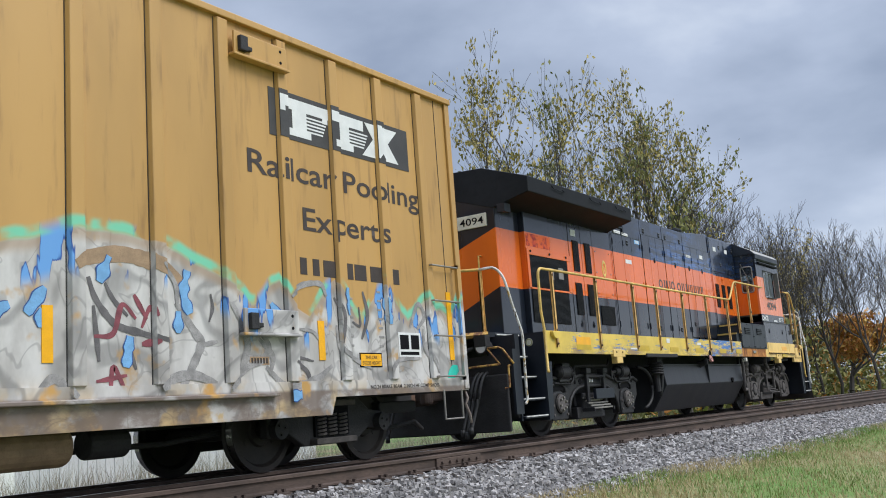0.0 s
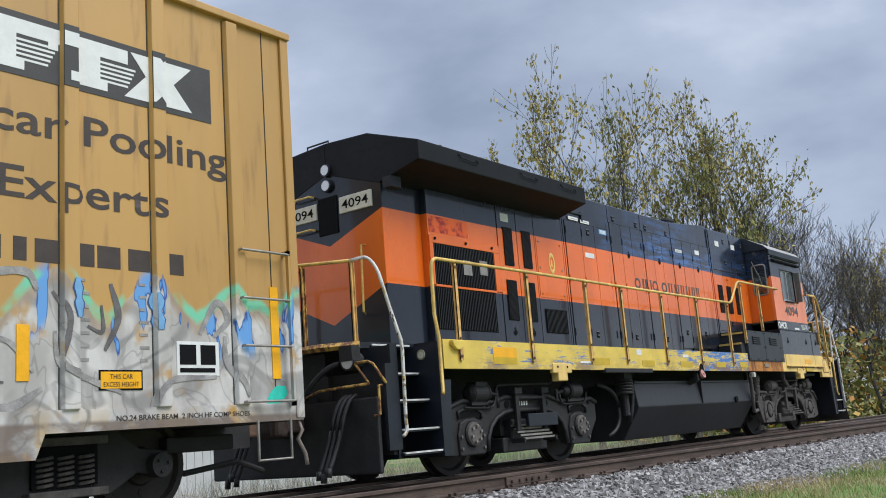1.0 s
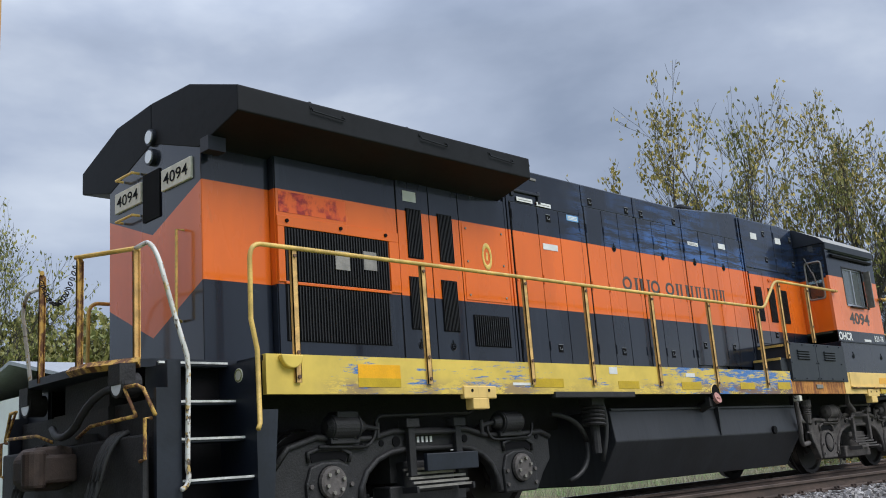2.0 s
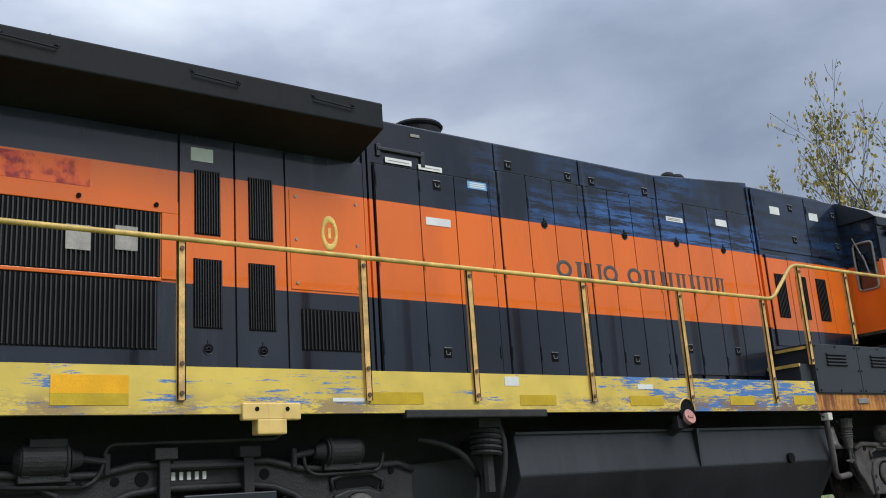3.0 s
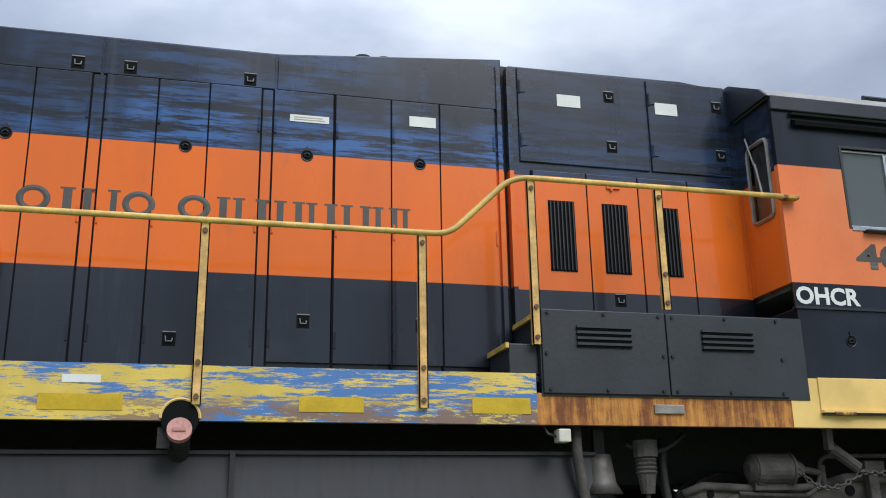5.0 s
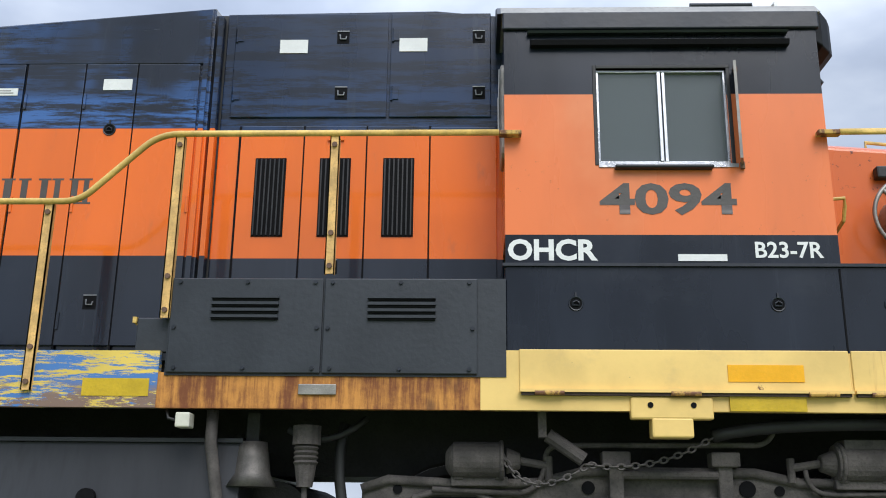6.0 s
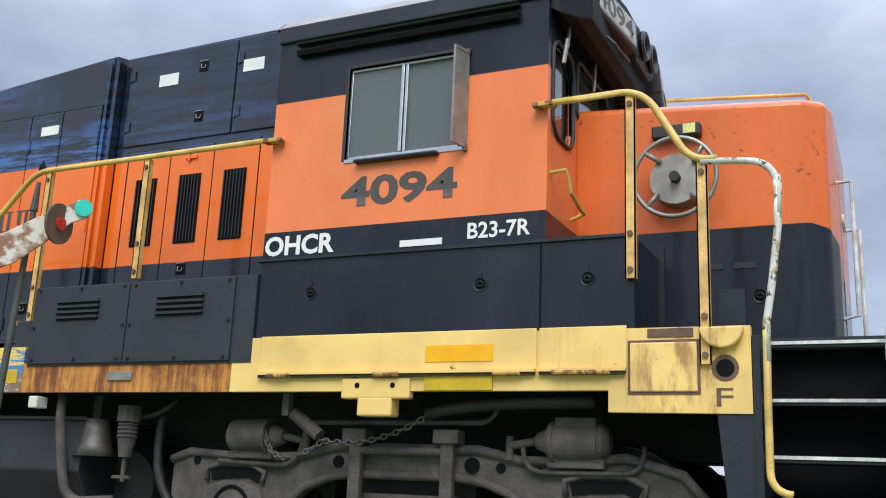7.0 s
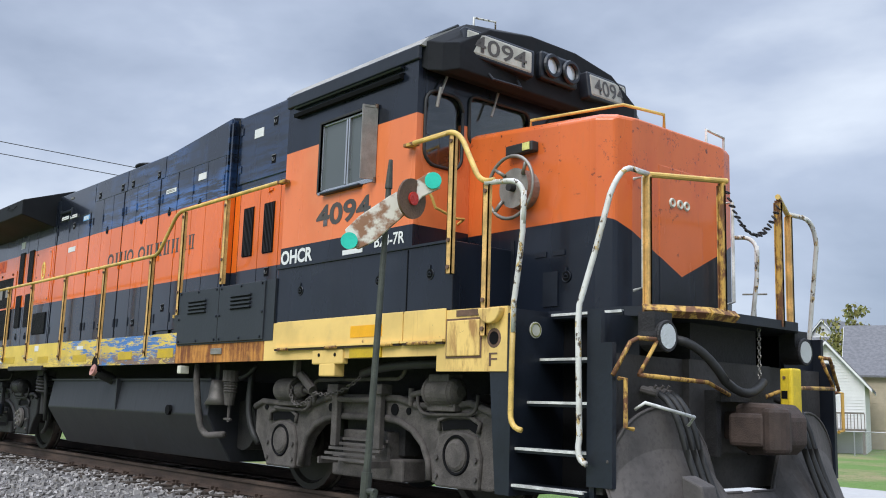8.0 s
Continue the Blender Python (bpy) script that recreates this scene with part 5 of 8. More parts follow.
    for s in (-1, 1):
        for y0, y1, z0, z1, r, nm in ((0.98, 1.42, 2.98, 3.66, 0.13, "side windscreen with rubber seal"), (0.12, 0.90, 3.26, 3.72, 0.08, "")):
            a, b = sorted((s * y0, s * y1))
            part("windscreen", boxes([(6.52, 6.528, a, b, z0, z1)]), "glass", p, nm)
            bm = bmesh.new()
            line_ = rounded(bm, 6.531, a, b, z0, z1, r, 0.026)
            part("window_surround", bm, "cab", p)
            bm = bmesh.new()
            tube(bm, [(6.562, y, z) for y, z in line_ + line_[:1]], 0.016, 6)
            part("window_seal", bm, "hose", p, smooth=True)
        part("wiper", rods([((6.60, s * 1.15, 3.98), (6.62, s * 1.3, 3.62), 0.012), ((6.62, s * 1.3, 3.68), (6.60, s * 1.32, 3.5), 0.016), ((6.60, s * 0.55, 3.90), (6.62, s * 0.68, 3.55), 0.012)]), "steelgrey", p)
        part("front_grab", shape(tube, [(6.55, s * 1.43, 2.70), (6.66, s * 1.43, 2.71), (6.67, s * 1.40, 2.66), (6.67, s * 1.36, 2.58), (6.67, s * 1.12, 2.52), (6.66, s * 1.02, 2.53), (6.56, s * 1.0, 2.50)], 0.013), "handrail", p)
    roof = part("cab_roof", shape(loft, [(4.42, [(y, z + 0.004) for y, z in cabp(1.53, 4.02, 4.44)[1:-1]]), (6.6, [(y, z + 0.004) for y, z in cabp(1.53, 4.02, 4.44)[1:-1]])]), "roofgrey", p, "weathered grey arched cab roof")
    part("roof_edge", boxes([(4.43, 6.58, -1.535, -1.49, 3.90, 4.03)]), "black", p, bevel=0.01)
    part("drip_rail", shape(loft, [(x, [(-1.515, 3.765), (-1.56, 3.765), (-1.57, 3.80), (-1.515, 3.83)]) for x in (4.62, 6.36)]), "slot", p)
    part("drip_rail", shape(loft, [(x, [(-1.515, 3.86), (-1.55, 3.86), (-1.56, 3.875), (-1.515, 3.89)]) for x in (4.60, 6.36)]), "black", p)
    # visor over the windscreens
    vis = [(6.45, 1.50, 3.90, 4.05, 4.435), (6.62, 1.46, 3.80, 4.07, 4.44), (6.70, 1.36, 3.80, 4.06, 4.42), (6.77, 1.22, 3.84, 4.08, 4.39)]
    bm = bmesh.new()
    loft(bm, [(x, [(-w_, lo), (-w_, si), (-w_ * 0.70, tp - 0.09), (-w_ * 0.25, tp), (w_ * 0.25, tp), (w_ * 0.70, tp - 0.09), (w_, si), (w_, lo)]) for x, w_, lo, si, tp in vis])
    v = part("visor", bm, "roofblack", p, "black visor with number boards and headlamps", 0.01)
    for s in (-1, 1):
        q = Matrix.Translation((6.785, s * 0.765, 4.105)) @ Matrix.Rotation(radians(90 + s * 10), 4, "Z") @ Matrix.Rotation(radians(-5 * s), 4, "Y") @ Matrix.Rotation(radians(-5), 4, "X")
        bm = boxes([(-0.395, 0.395, -0.022, 0.12, -0.135, 0.135)])
        bmesh.ops.transform(bm, matrix=q, verts=bm.verts)
        hs = part("board_housing", bm, "black", v, bevel=0.02)
        bm = boxes([(-0.365, 0.365, -0.028, 0.02, -0.112, 0.112)])
        bmesh.ops.transform(bm, matrix=q, verts=bm.verts)
        part("number_board", bm, "oldboard", v, "cream number board with dark figures", 0.02)
        letters("road_number", "4094", -0.30, 0.30, -0.082, 0.082, -0.031, "darkletter", v, 0.012, turn=q)
    hb = part("headlamp_box", boxes([(6.70, 6.845, -0.26, 0.26, 3.98, 4.26)]), "black", v, "twin headlamp housing", 0.03)
    for y in (-0.13, 0.13):
        part("lens", rods([((6.835, y, 4.12), (6.852, y, 4.12), 0.078, 20)]), "lens", v, "clear headlamp lens")
        part("bezel", shape(ring, (6.868, y, 4.12), (1, 0, 0), 0.098, 0.024, 22, 6), "black", v)
    part("roof_grab", shape(tube, [(6.53, -0.85, 4.34), (6.53, -0.85, 4.49), (6.53, -0.57, 4.53), (6.53, -0.57, 4.38)], 0.011), "chipwhite", v, smooth=True)
    part("roof_rail", shape(tube, [(5.88, -0.88, 4.34), (5.88, -0.88, 4.45), (6.34, -0.88, 4.45), (6.34, -0.88, 4.34)], 0.022), "black", p, "low black rail on the cab roof")
    part("visor_step", shape(tube, [(6.75, -0.86, 3.90), (6.82, -0.86, 3.82), (6.84, -0.52, 3.82), (6.79, -0.52, 3.90)], 0.012), "black", v)
    # side window, set back in its opening
    wf = part("window_frame", boxes([(5.06, 5.93, -1.49, -1.45, 3.590, 3.61), (5.06, 5.93, -1.49, -1.45, 2.92, 2.945), (5.06, 5.078, -1.49, -1.45, 2.945, 3.59), (5.912, 5.93, -1.49, -1.45, 2.945, 3.59), (5.470, 5.494, -1.497, -1.45, 2.945, 3.59), (5.502, 5.524, -1.492, -1.45, 2.945, 3.59)]), "chrome", p, "sliding cab window in an aluminium frame", 0.003)
    for a, b, y in ((5.078, 5.475, -1.475), (5.515, 5.912, -1.465)):
        part("pane", boxes([(a, b, y, y + 0.006, 2.94, 3.595)]), "pane", wf, "sliding pane, greyed in its colour for the mirrored sky")
    part("window_gasket", boxes([(5.035, 5.06, -1.516, -1.46, 2.91, 3.635), (5.06, 5.955, -1.516, -1.46, 3.61, 3.635), (5.93, 5.955, -1.516, -1.46, 2.91, 3.61)]), "hose", p, bevel=0.004)
    part("window_sill", boxes([(5.06, 5.97, -1.518, -1.46, 2.895, 2.92)]), "chrome", p)
    part("arm_rest", boxes([(5.16, 5.80, -1.565, -1.50, 2.875, 2.90)]), "black", p, bevel=0.01)
    turn_ = Matrix.Translation((5.992, -1.522, 0)) @ Matrix.Rotation(radians(-16), 4, "Z")
    bm = boxes([(-0.005, 0.005, -0.125, 0.0, 2.925, 3.575)])
    bmesh.ops.transform(bm, matrix=turn_, verts=bm.verts)
    wd = part("wind_deflector", bm, "steelgrey", p, "folded-out wind deflector", 0.003)
    bm = boxes([(-0.009, 0.009, -0.142, -0.124, 2.905, 3.595), (-0.009, 0.009, -0.124, 0.0, 3.575, 3.595), (-0.009, 0.009, -0.124, 0.0, 2.905, 2.925), (-0.009, 0.009, -0.012, 0.006, 2.925, 3.575)])
    bmesh.ops.transform(bm, matrix=turn_, verts=bm.verts)
    part("deflector_frame", bm, "steelgrey", wd)
    part("deflector_hinge", rods([((5.992, -1.525, 2.88), (5.992, -1.525, 2.925), 0.016, 8), ((5.992, -1.525, 3.575), (5.992, -1.525, 3.61), 0.016, 8)]), "rust", p)
    part("cab_interior", boxes([(4.5, 6.45, -1.4, 1.4, 2.4, 2.45), (4.9, 5.3, 0.3, 0.9, 2.45, 3.2), (5.7, 6.3, -0.6, -0.1, 2.45, 3.25), (5.0, 5.5, -1.2, -0.7, 2.45, 2.95), (5.0, 5.1, -1.2, -0.7, 2.9, 3.4)]), "interior", p)
    # lettering on the cab
    part("cab_stripe", boxes([(4.44, 6.56, -1.516, -1.50, 2.225, 2.43)]), "base", p, "black stripe below the cab")
    letters("road_number", "4094", 5.055, 5.94, 2.565, 2.785, -1.513, "darkletter", p, 0.03, "dark painted road number")
    letters("reporting_mark", "OHCR", 4.455, 5.03, 2.255, 2.40, -1.52, "white", p, 0.035, "white painted reporting mark")
    letters("model_name", "B23-7R", 6.03, 6.46, 2.275, 2.385, -1.52, "white", p, 0.02, "white painted model mark")
    part("sticker", boxes([(5.54, 5.85, -1.522, -1.51, 2.255, 2.30)]), "white", p)
    part("sub_base", boxes([(4.44, 7.12, -1.535, 1.535, 1.65, 2.225)]), "base", p, "black full-width base below the cab", 0.008)
    part("base_ledge", boxes([(4.42, 7.12, -1.555, -1.50, 2.212, 2.232)]), "black", p)
    part("base_seam", boxes([(6.535, 6.545, -1.54, -1.53, 1.66, 2.2)]), "slot", p)
    for x in (4.88, 6.14, 6.84):
        latch(p, x, 1.97, -1.535)
    # nose
    def nz(x, w_, t):
        return (x, [(-w_, 1.65), (-w_, t), (-w_ + 0.06, t + 0.04), (w_ - 0.06, t + 0.04), (w_, t), (w_, 1.65)])
    part("nose", shape(loft, [nz(6.55, 0.88, 3.31), nz(8.04, 0.88, 3.20), nz(8.17, 0.80, 3.19), nz(8.21, 0.64, 3.19)]), "nose", p, "orange short hood with a pointed black lower band", 0.02)
    part("nose_door", boxes([(8.20, 8.214, -0.30, 0.30, 1.70, 2.9)]), "nose", p, bevel=0.008)
    for y in (-0.62, 0.62):
        part("nose_grab", shape(tube, [(8.2, y, 2.72), (8.30, y, 2.72), (8.30, y, 1.85), (8.2, y, 1.83)], 0.014), "stepwhite", p)
    part("nose_rail", shape(tube, [(7.15, -0.70, 3.28), (7.15, -0.70, 3.40), (8.05, -0.55, 3.38), (8.12, -0.1, 3.38), (8.12, -0.1, 3.25)], 0.014), "handrail", p, smooth=True)
    part("nose_rail", shape(tube, [(8.16, 0.45, 3.22), (8.16, 0.45, 3.36), (8.16, 0.72, 3.34), (8.14, 0.74, 3.2)], 0.013), "stepwhite", p)
    for y in (-0.125, -0.02, 0.07):
        part("nose_mark", shape(ring, (8.216, y, 2.605), (1, 0, 0), 0.030, 0.013, 14, 5), "cream", p, "small cream painted mark")
    latch(p, 7.75, 1.95, -0.885)
    for x in (7.4, 7.6):
        part("sand_hatch", boxes([(x, x + 0.13, -0.889, -0.87, 2.13, 2.17)]), "black", p)
    part("nose_hinge", boxes([(7.12, 7.16, -0.889, -0.87, 1.75, 2.3)]), "black", p)
    part("nose_hatch", boxes([(7.5, 7.66, -0.892, -0.87, 1.72, 2.0)]), "black", p)
    part("filler", rods([((7.55, 0.0, 3.22), (7.55, 0.0, 3.31), 0.07, 14)]), "under", p)
    # brake wheel
    hw = bmesh.new()
    c = (7.27, -1.06, 2.72)
    ring(hw, c, (0, 1, 0), 0.265, 0.016, 36, 6)
    for k in range(4):
        a = radians(40 + 90 * k)
        tube(hw, [(c[0] + 0.15 * math.cos(a), c[1] + 0.03, c[2] + 0.15 * math.sin(a)), (c[0] + 0.262 * math.cos(a + 0.12), c[1], c[2] + 0.262 * math.sin(a + 0.12))], 0.017, 6)
    wh = part("brake_wheel", hw, "steelgrey", p, "large hand-brake wheel on the nose side", smooth=True)
    part("brake_drum", rods([((c[0], c[1] + 0.2, c[2]), (c[0], c[1] + 0.04, c[2]), 0.17, 24)]), "steelgrey", wh, "round steel brake housing")
    part("hub", rods([((c[0], c[1] + 0.05, c[2]), (c[0], c[1] - 0.02, c[2]), 0.034, 14)]), "under", wh)
    part("counter_box", boxes([(7.10, 7.42, -0.96, -0.88, 3.03, 3.12)]), "hose", p, bevel=0.012)
    part("counter_light", boxes([(7.31, 7.39, -0.968, -0.89, 3.045, 3.11)]), "decal", p)

    # side handrail and posts
    posts = (-7.37, -5.735, -4.115, -2.965, -1.505, -0.035, 1.455)
    Y = -W - 0.02
    for s in (-1, 1):
        y = s * (W + 0.03)
        for x, z0, z1 in [(x, 1.40, 2.62) for x in posts] + [(2.285, 1.86, 3.09), (3.318, 2.15, 3.09), (7.11, 1.95, 3.10), (7.53, 1.44, 2.62)]:
            a, b = sorted((y, y - s * 0.012))
            bm = boxes([(x - 0.032, x + 0.032, a, b, z0, z1), (x - 0.032, x - 0.024, min(y, y - s * 0.04), max(y, y - s * 0.04), z0, z1), (x + 0.024, x + 0.032, min(y, y - s * 0.04), max(y, y - s * 0.04), z0, z1)])
            ob = part("handrail_post", bm, "post", p, "yellow channel-steel railing post" if s < 0 else "")
            if s < 0:
                part("bolt", rods([((x, y - 0.015, z), (x, y, z), 0.018, 8) for z in (z0 + 0.05, z0 + 0.27, z1 - 0.06)]), "rust", ob)
        bm = bmesh.new()
        tube(bm, [(-7.84, y + s * 0.03, 1.0), (-7.80, y, 1.05), (-7.805, y, 1.68), (-7.862, y, 1.95), (-7.855, y, 2.45)] + curve((-7.855, y, 2.48), (-7.855, y, 2.62), (-7.74, y, 2.63)) + [(-5.7, y, 2.635), (-2.9, y, 2.63), (1.40, y, 2.635)] + curve((1.55, y, 2.635), (1.66, y, 2.64), (1.73, y, 2.71)) + curve((2.05, y, 3.02), (2.14, y, 3.105), (2.28, y, 3.11)) + [(4.40, y, 3.115)], 0.0225)
        part("handrail", bm, "handrail", p, "long bent yellow tube handrail" if s < 0 else "", smooth=True)
        bm = bmesh.new()
        tube(bm, [(6.62, y, 3.115), (7.05, y, 3.12)] + curve((7.05, y, 3.12), (7.18, y, 3.12), (7.26, y, 3.0)) + curve((7.42, y, 2.72), (7.48, y, 2.635), (7.58, y, 2.635)) + [(7.62, y, 2.635)], 0.0225)
        part("handrail", bm, "handrail", p, "short bent yellow handrail beside the nose" if s < 0 else "", smooth=True)
        for x in (4.42, 6.50):
            a, b = sorted((y - s * 0.06, y + s * 0.01))
            part("rail_bracket", boxes([(x - 0.02, x + 0.13, a, b, 3.10, 3.132)]), "rustyellow", p, bevel=0.006)

    # fuel tank
    tk = part("fuel_tank", shape(loft, [(-2.36, [(-1.30, 1.12), (-1.36, 0.72), (-1.02, 0.20), (1.02, 0.20), (1.36, 0.72), (1.30, 1.12)]), (2.78, [(-1.30, 1.12), (-1.36, 0.72), (-1.02, 0.20), (1.02, 0.20), (1.36, 0.72), (1.30, 1.12)])]), "tank", p, "black fuel tank with sloping lower sides", 0.015)
    part("tank_seam", boxes([(0.20, 0.235, -1.375, -1.29, 0.73, 1.13)]), "tank", tk)
    part("tank_lip", boxes([(-2.36, 2.78, -1.33, -1.25, 1.11, 1.135)]), "tank", tk)
    part("sight_glass", rods([((1.83, -1.33, 0.76), (1.83, -1.39, 0.76), 0.06, 14)]), "slot", tk)
    bm = bmesh.new()
    rod(bm, (-0.125, -1.28, 1.12), (-0.125, -1.55, 1.232), 0.07, 16)
    box(bm, -0.26, -0.18, -1.52, -1.45, 1.13, 1.26)
    fl = part("fuel_filler", bm, "under", p, "fuel filler pipe with a pink cap")
    bm = rods([((-0.125, -1.54, 1.23), (-0.125, -1.585, 1.245), 0.078, 22)])
    box(bm, -0.165, -0.085, -1.60, -1.58, 1.232, 1.252)
    part("cap", bm, "pink", fl, "faded pink filler cap")
    # Thin black disc on the sill, for the dark inside the notch.
    part("filler_notch", rods([((-0.125, -W - 0.004, 1.315), (-0.125, -W + 0.06, 1.315), 0.118, 24)]), "slot", p)
    part("notch_rim", shape(tube, [(-0.125 + 0.122 * math.cos(a), -W - 0.006, 1.315 + 0.122 * math.sin(a)) for a in (k * math.pi / 14 for k in range(15))], 0.009, 5), "sillfront", p, "pale lip over the filler opening")
    # air reservoirs, bell and pipes between tank and truck
    part("reservoir", rods([((2.9, 0.95, 0.62), (2.9, -0.95, 0.62), 0.28, 20)]), "under", p)
    bm = bmesh.new()
    spun(bm, (0, 0, 0), [(0.03, 0.0), (0.09, 0.0), (0.105, 0.1), (0.12, 0.2), (0.165, 0.28), (0.14, 0.28)], 20)
    bmesh.ops.transform(bm, matrix=Matrix.Translation((2.83, -1.25, 1.12)) @ Matrix.Rotation(radians(-90), 4, "X"), verts=bm.verts)
    part("bell", bm, "bell", p, "dull bronze bell under the frame", smooth=True)
    part("bell_hanger", boxes([(2.79, 2.87, -1.28, -1.22, 1.1, 1.3)]), "under", p)
    bm = bmesh.new()
    tube(bm, [(2.60, -1.42, 1.30), (2.60, -1.42, 1.1), (2.66, -1.40, 0.75)] + curve((2.68, -1.38, 0.62), (2.70, -1.36, 0.52), (2.82, -1.34, 0.50)) + [(3.1, -1.3, 0.52)], 0.038)
    part("sand_pipe", bm, "truck", p, "bent grey pipe beside the tank", smooth=True)
    bm = bmesh.new()
    rod(bm, (3.18, -1.3, 1.22), (3.18, -1.3, 1.10), 0.09, 12)
    for k in range(4):
        ring(bm, (3.18, -1.3, 1.08 - 0.03 * k), (0, 0, 1), 0.065, 0.015, 14, 5)
    rod(bm, (3.18, -1.3, 0.98), (3.18, -1.3, 0.84), 0.07, 12, 0.05)
    rod(bm, (3.18, -1.3, 0.84), (3.18, -1.3, 0.66), 0.018, 8)
    rod(bm, (3.08, -1.3, 0.69), (3.24, -1.3, 0.69), 0.014, 6)
    part("drain_valve", bm, "truck", p, "air filter with a drain cock")
    part("marker_lamp", boxes([(2.41, 2.50, -1.58, -1.47, 1.18, 1.27)]), "cream", p, "small white square lamp", 0.008)
    for pts, r in (([(2.33, -1.5, 1.29), (2.35, -1.52, 1.24), (2.42, -1.52, 1.22)], 0.01), (curve((3.4, -1.15, 1.25), (3.3, -1.2, 0.7), (3.6, -1.15, 0.45)), 0.035), (curve((3.05, -1.25, 1.2), (3.3, -1.25, 1.05), (3.55, -1.2, 1.28)), 0.022),
                   (curve((-3.4, -1.2, 1.1), (-2.9, -1.25, 1.05), (-2.75, -1.2, 0.75)) + curve((-2.75, -1.2, 0.75), (-2.7, -1.2, 0.4), (-3.1, -1.15, 0.3)), 0.03), (curve((-2.6, -1.35, 1.25), (-2.45, -1.38, 1.0), (-2.6, -1.3, 0.5)), 0.03)):
        part("air_hose", shape(tube, pts, r), "hose", p, smooth=True)
    bm = bmesh.new()
    for k in range(5):
        ring(bm, (-2.70, -1.30, 0.95 + 0.05 * k), (0.1, 0, 1), 0.13, 0.022, 16, 5)
    box(bm, -2.84, -2.58, -1.4, -1.2, 1.18, 1.27)
    rod(bm, (-2.7, -1.3, 0.95), (-2.7, -1.3, 0.6), 0.06, 10)
    part("air_filter", bm, "under", p, "ribbed air filter under the frame")
    # hand-brake chain with its sleeve
    bm = bmesh.new()
    tube(bm, curve((5.72, -1.36, 1.17), (6.0, -1.38, 1.25), (6.84, -1.38, 1.25)), 0.04)
    part("chain_sleeve", bm, "hose", p, "black rubber chain sleeve", smooth=True)
    pts = [Vector(v) for v in curve((4.42, -1.3, 1.06), (4.55, -1.36, 0.72), (4.95, -1.36, 0.99), 14)] + [Vector(v) for v in curve((4.95, -1.36, 0.99), (5.35, -1.36, 0.93), (5.74, -1.36, 1.17), 18)]
    bm = bmesh.new()
    for k, (a, b) in enumerate(zip(pts, pts[1:])):
        q = (b - a).to_track_quat("X", "Z").to_matrix().to_4x4()
        link_bm = bmesh.new()
        ring(link_bm, (0, 0, 0), (0, 0, 1), 0.017, 0.0065, 10, 5)
        bmesh.ops.transform(link_bm, matrix=Matrix.Translation((a + b) / 2) @ q @ Matrix.Rotation(radians(90 * (k % 2)), 4, "X") @ Matrix.Diagonal((1.45, 1, 1, 1)), verts=link_bm.verts)
        tmp = bpy.data.meshes.new("link")
        link_bm.to_mesh(tmp)
        bm.from_mesh(tmp)
        link_bm.free()
        bpy.data.meshes.remove(tmp)
    part("brake_chain", bm, "dusty", p, "slack steel brake chain")
    part("chain_spring", rods([((4.70, -1.36, 1.17), (4.92, -1.36, 1.02), 0.045, 10)]), "truck", p)
    part("chain_bracket", boxes([(4.64, 4.69, -1.42, -1.36, 1.15, 1.31)]), "truck", p)
    for k in range(5):
        part("painted_bar", boxes([(-5.66 + 0.062 * k, -5.63 + 0.062 * k, -1.172, -1.165, 0.84, 0.90)]), "white", p)
    part("truck_plate", boxes([(-5.62, -4.86, -1.33, -1.27, 0.54, 0.72)]), "black", p, "flat steel step plate on the rear truck", 0.01)
    # company name in plain blocks, one to a letter
    for x0, x1, round_ in ((-1.335, -1.105, True), (-1.055, -0.805, False), (-0.72, -0.645, False), (-0.625, -0.395, True), (-0.24, -0.005, True), (0.027, 0.248, False), (0.307, 0.553, False), (0.582, 0.783, False), (0.82, 1.053, False), (1.091, 1.29, False), (1.315, 1.50, False)):
        bm = bmesh.new()
        if round_:
            ring(bm, (0, 0, 0), (0, 1, 0), 0.5, 0.13, 26, 4)
            bmesh.ops.transform(bm, matrix=Matrix.Translation(((x0 + x1) / 2, -1.0325, 2.90)) @ Matrix.Diagonal(((x1 - x0) / 1.26, 0.02, 0.158, 1)), verts=bm.verts)
        else:
            w_ = x1 - x0
            for a, b in ([(x0 + 0.016, x1 - 0.016)] if w_ < 0.1 else [(x0 + 0.03, x0 + 0.03 + w_ * 0.24), (x1 - 0.03 - w_ * 0.2, x1 - 0.03)]):
                box(bm, a, b, -1.0345, -1.03, 2.81, 2.99)
                box(bm, a - 0.022, b + 0.022, -1.0335, -1.03, 2.803, 2.817)
                box(bm, a - 0.022, b + 0.022, -1.0335, -1.03, 2.983, 2.997)
        part("painted_block", bm, "darkletter", p, "dark painted lettering on the hood")
    for x0, x1, z0, z1 in ((-3.473, -3.162, 3.785, 3.84), (-3.08, -2.79, 3.772, 3.825), (-3.03, -2.728, 3.20, 3.28), (0.55, 0.852, 3.65, 3.708), (1.49, 1.705, 3.692, 3.78)):
        part("sticker", boxes([(x0, x1, -1.037, -1.03, z0, z1)]), "white", p, "white warning sticker")
    blue = part("sticker", boxes([(-2.475, -2.225, -1.037, -1.03, 3.655, 3.735)]), "brushblue", p, "faded blue and white sticker")
    part("writing", boxes([(-2.45, -2.25, -1.0385, -1.037, z, z + 0.012) for z in (3.67, 3.69, 3.71)]), "white", blue)
    for x0, x1, z in ((-3.44, -3.19, 3.81), (-3.05, -2.82, 3.797), (0.58, 0.82, 3.67), (0.58, 0.80, 3.688)):
        part("writing", boxes([(x0, x1, -1.0385, -1.037, z - 0.004, z + 0.004)]), "steelgrey", p)
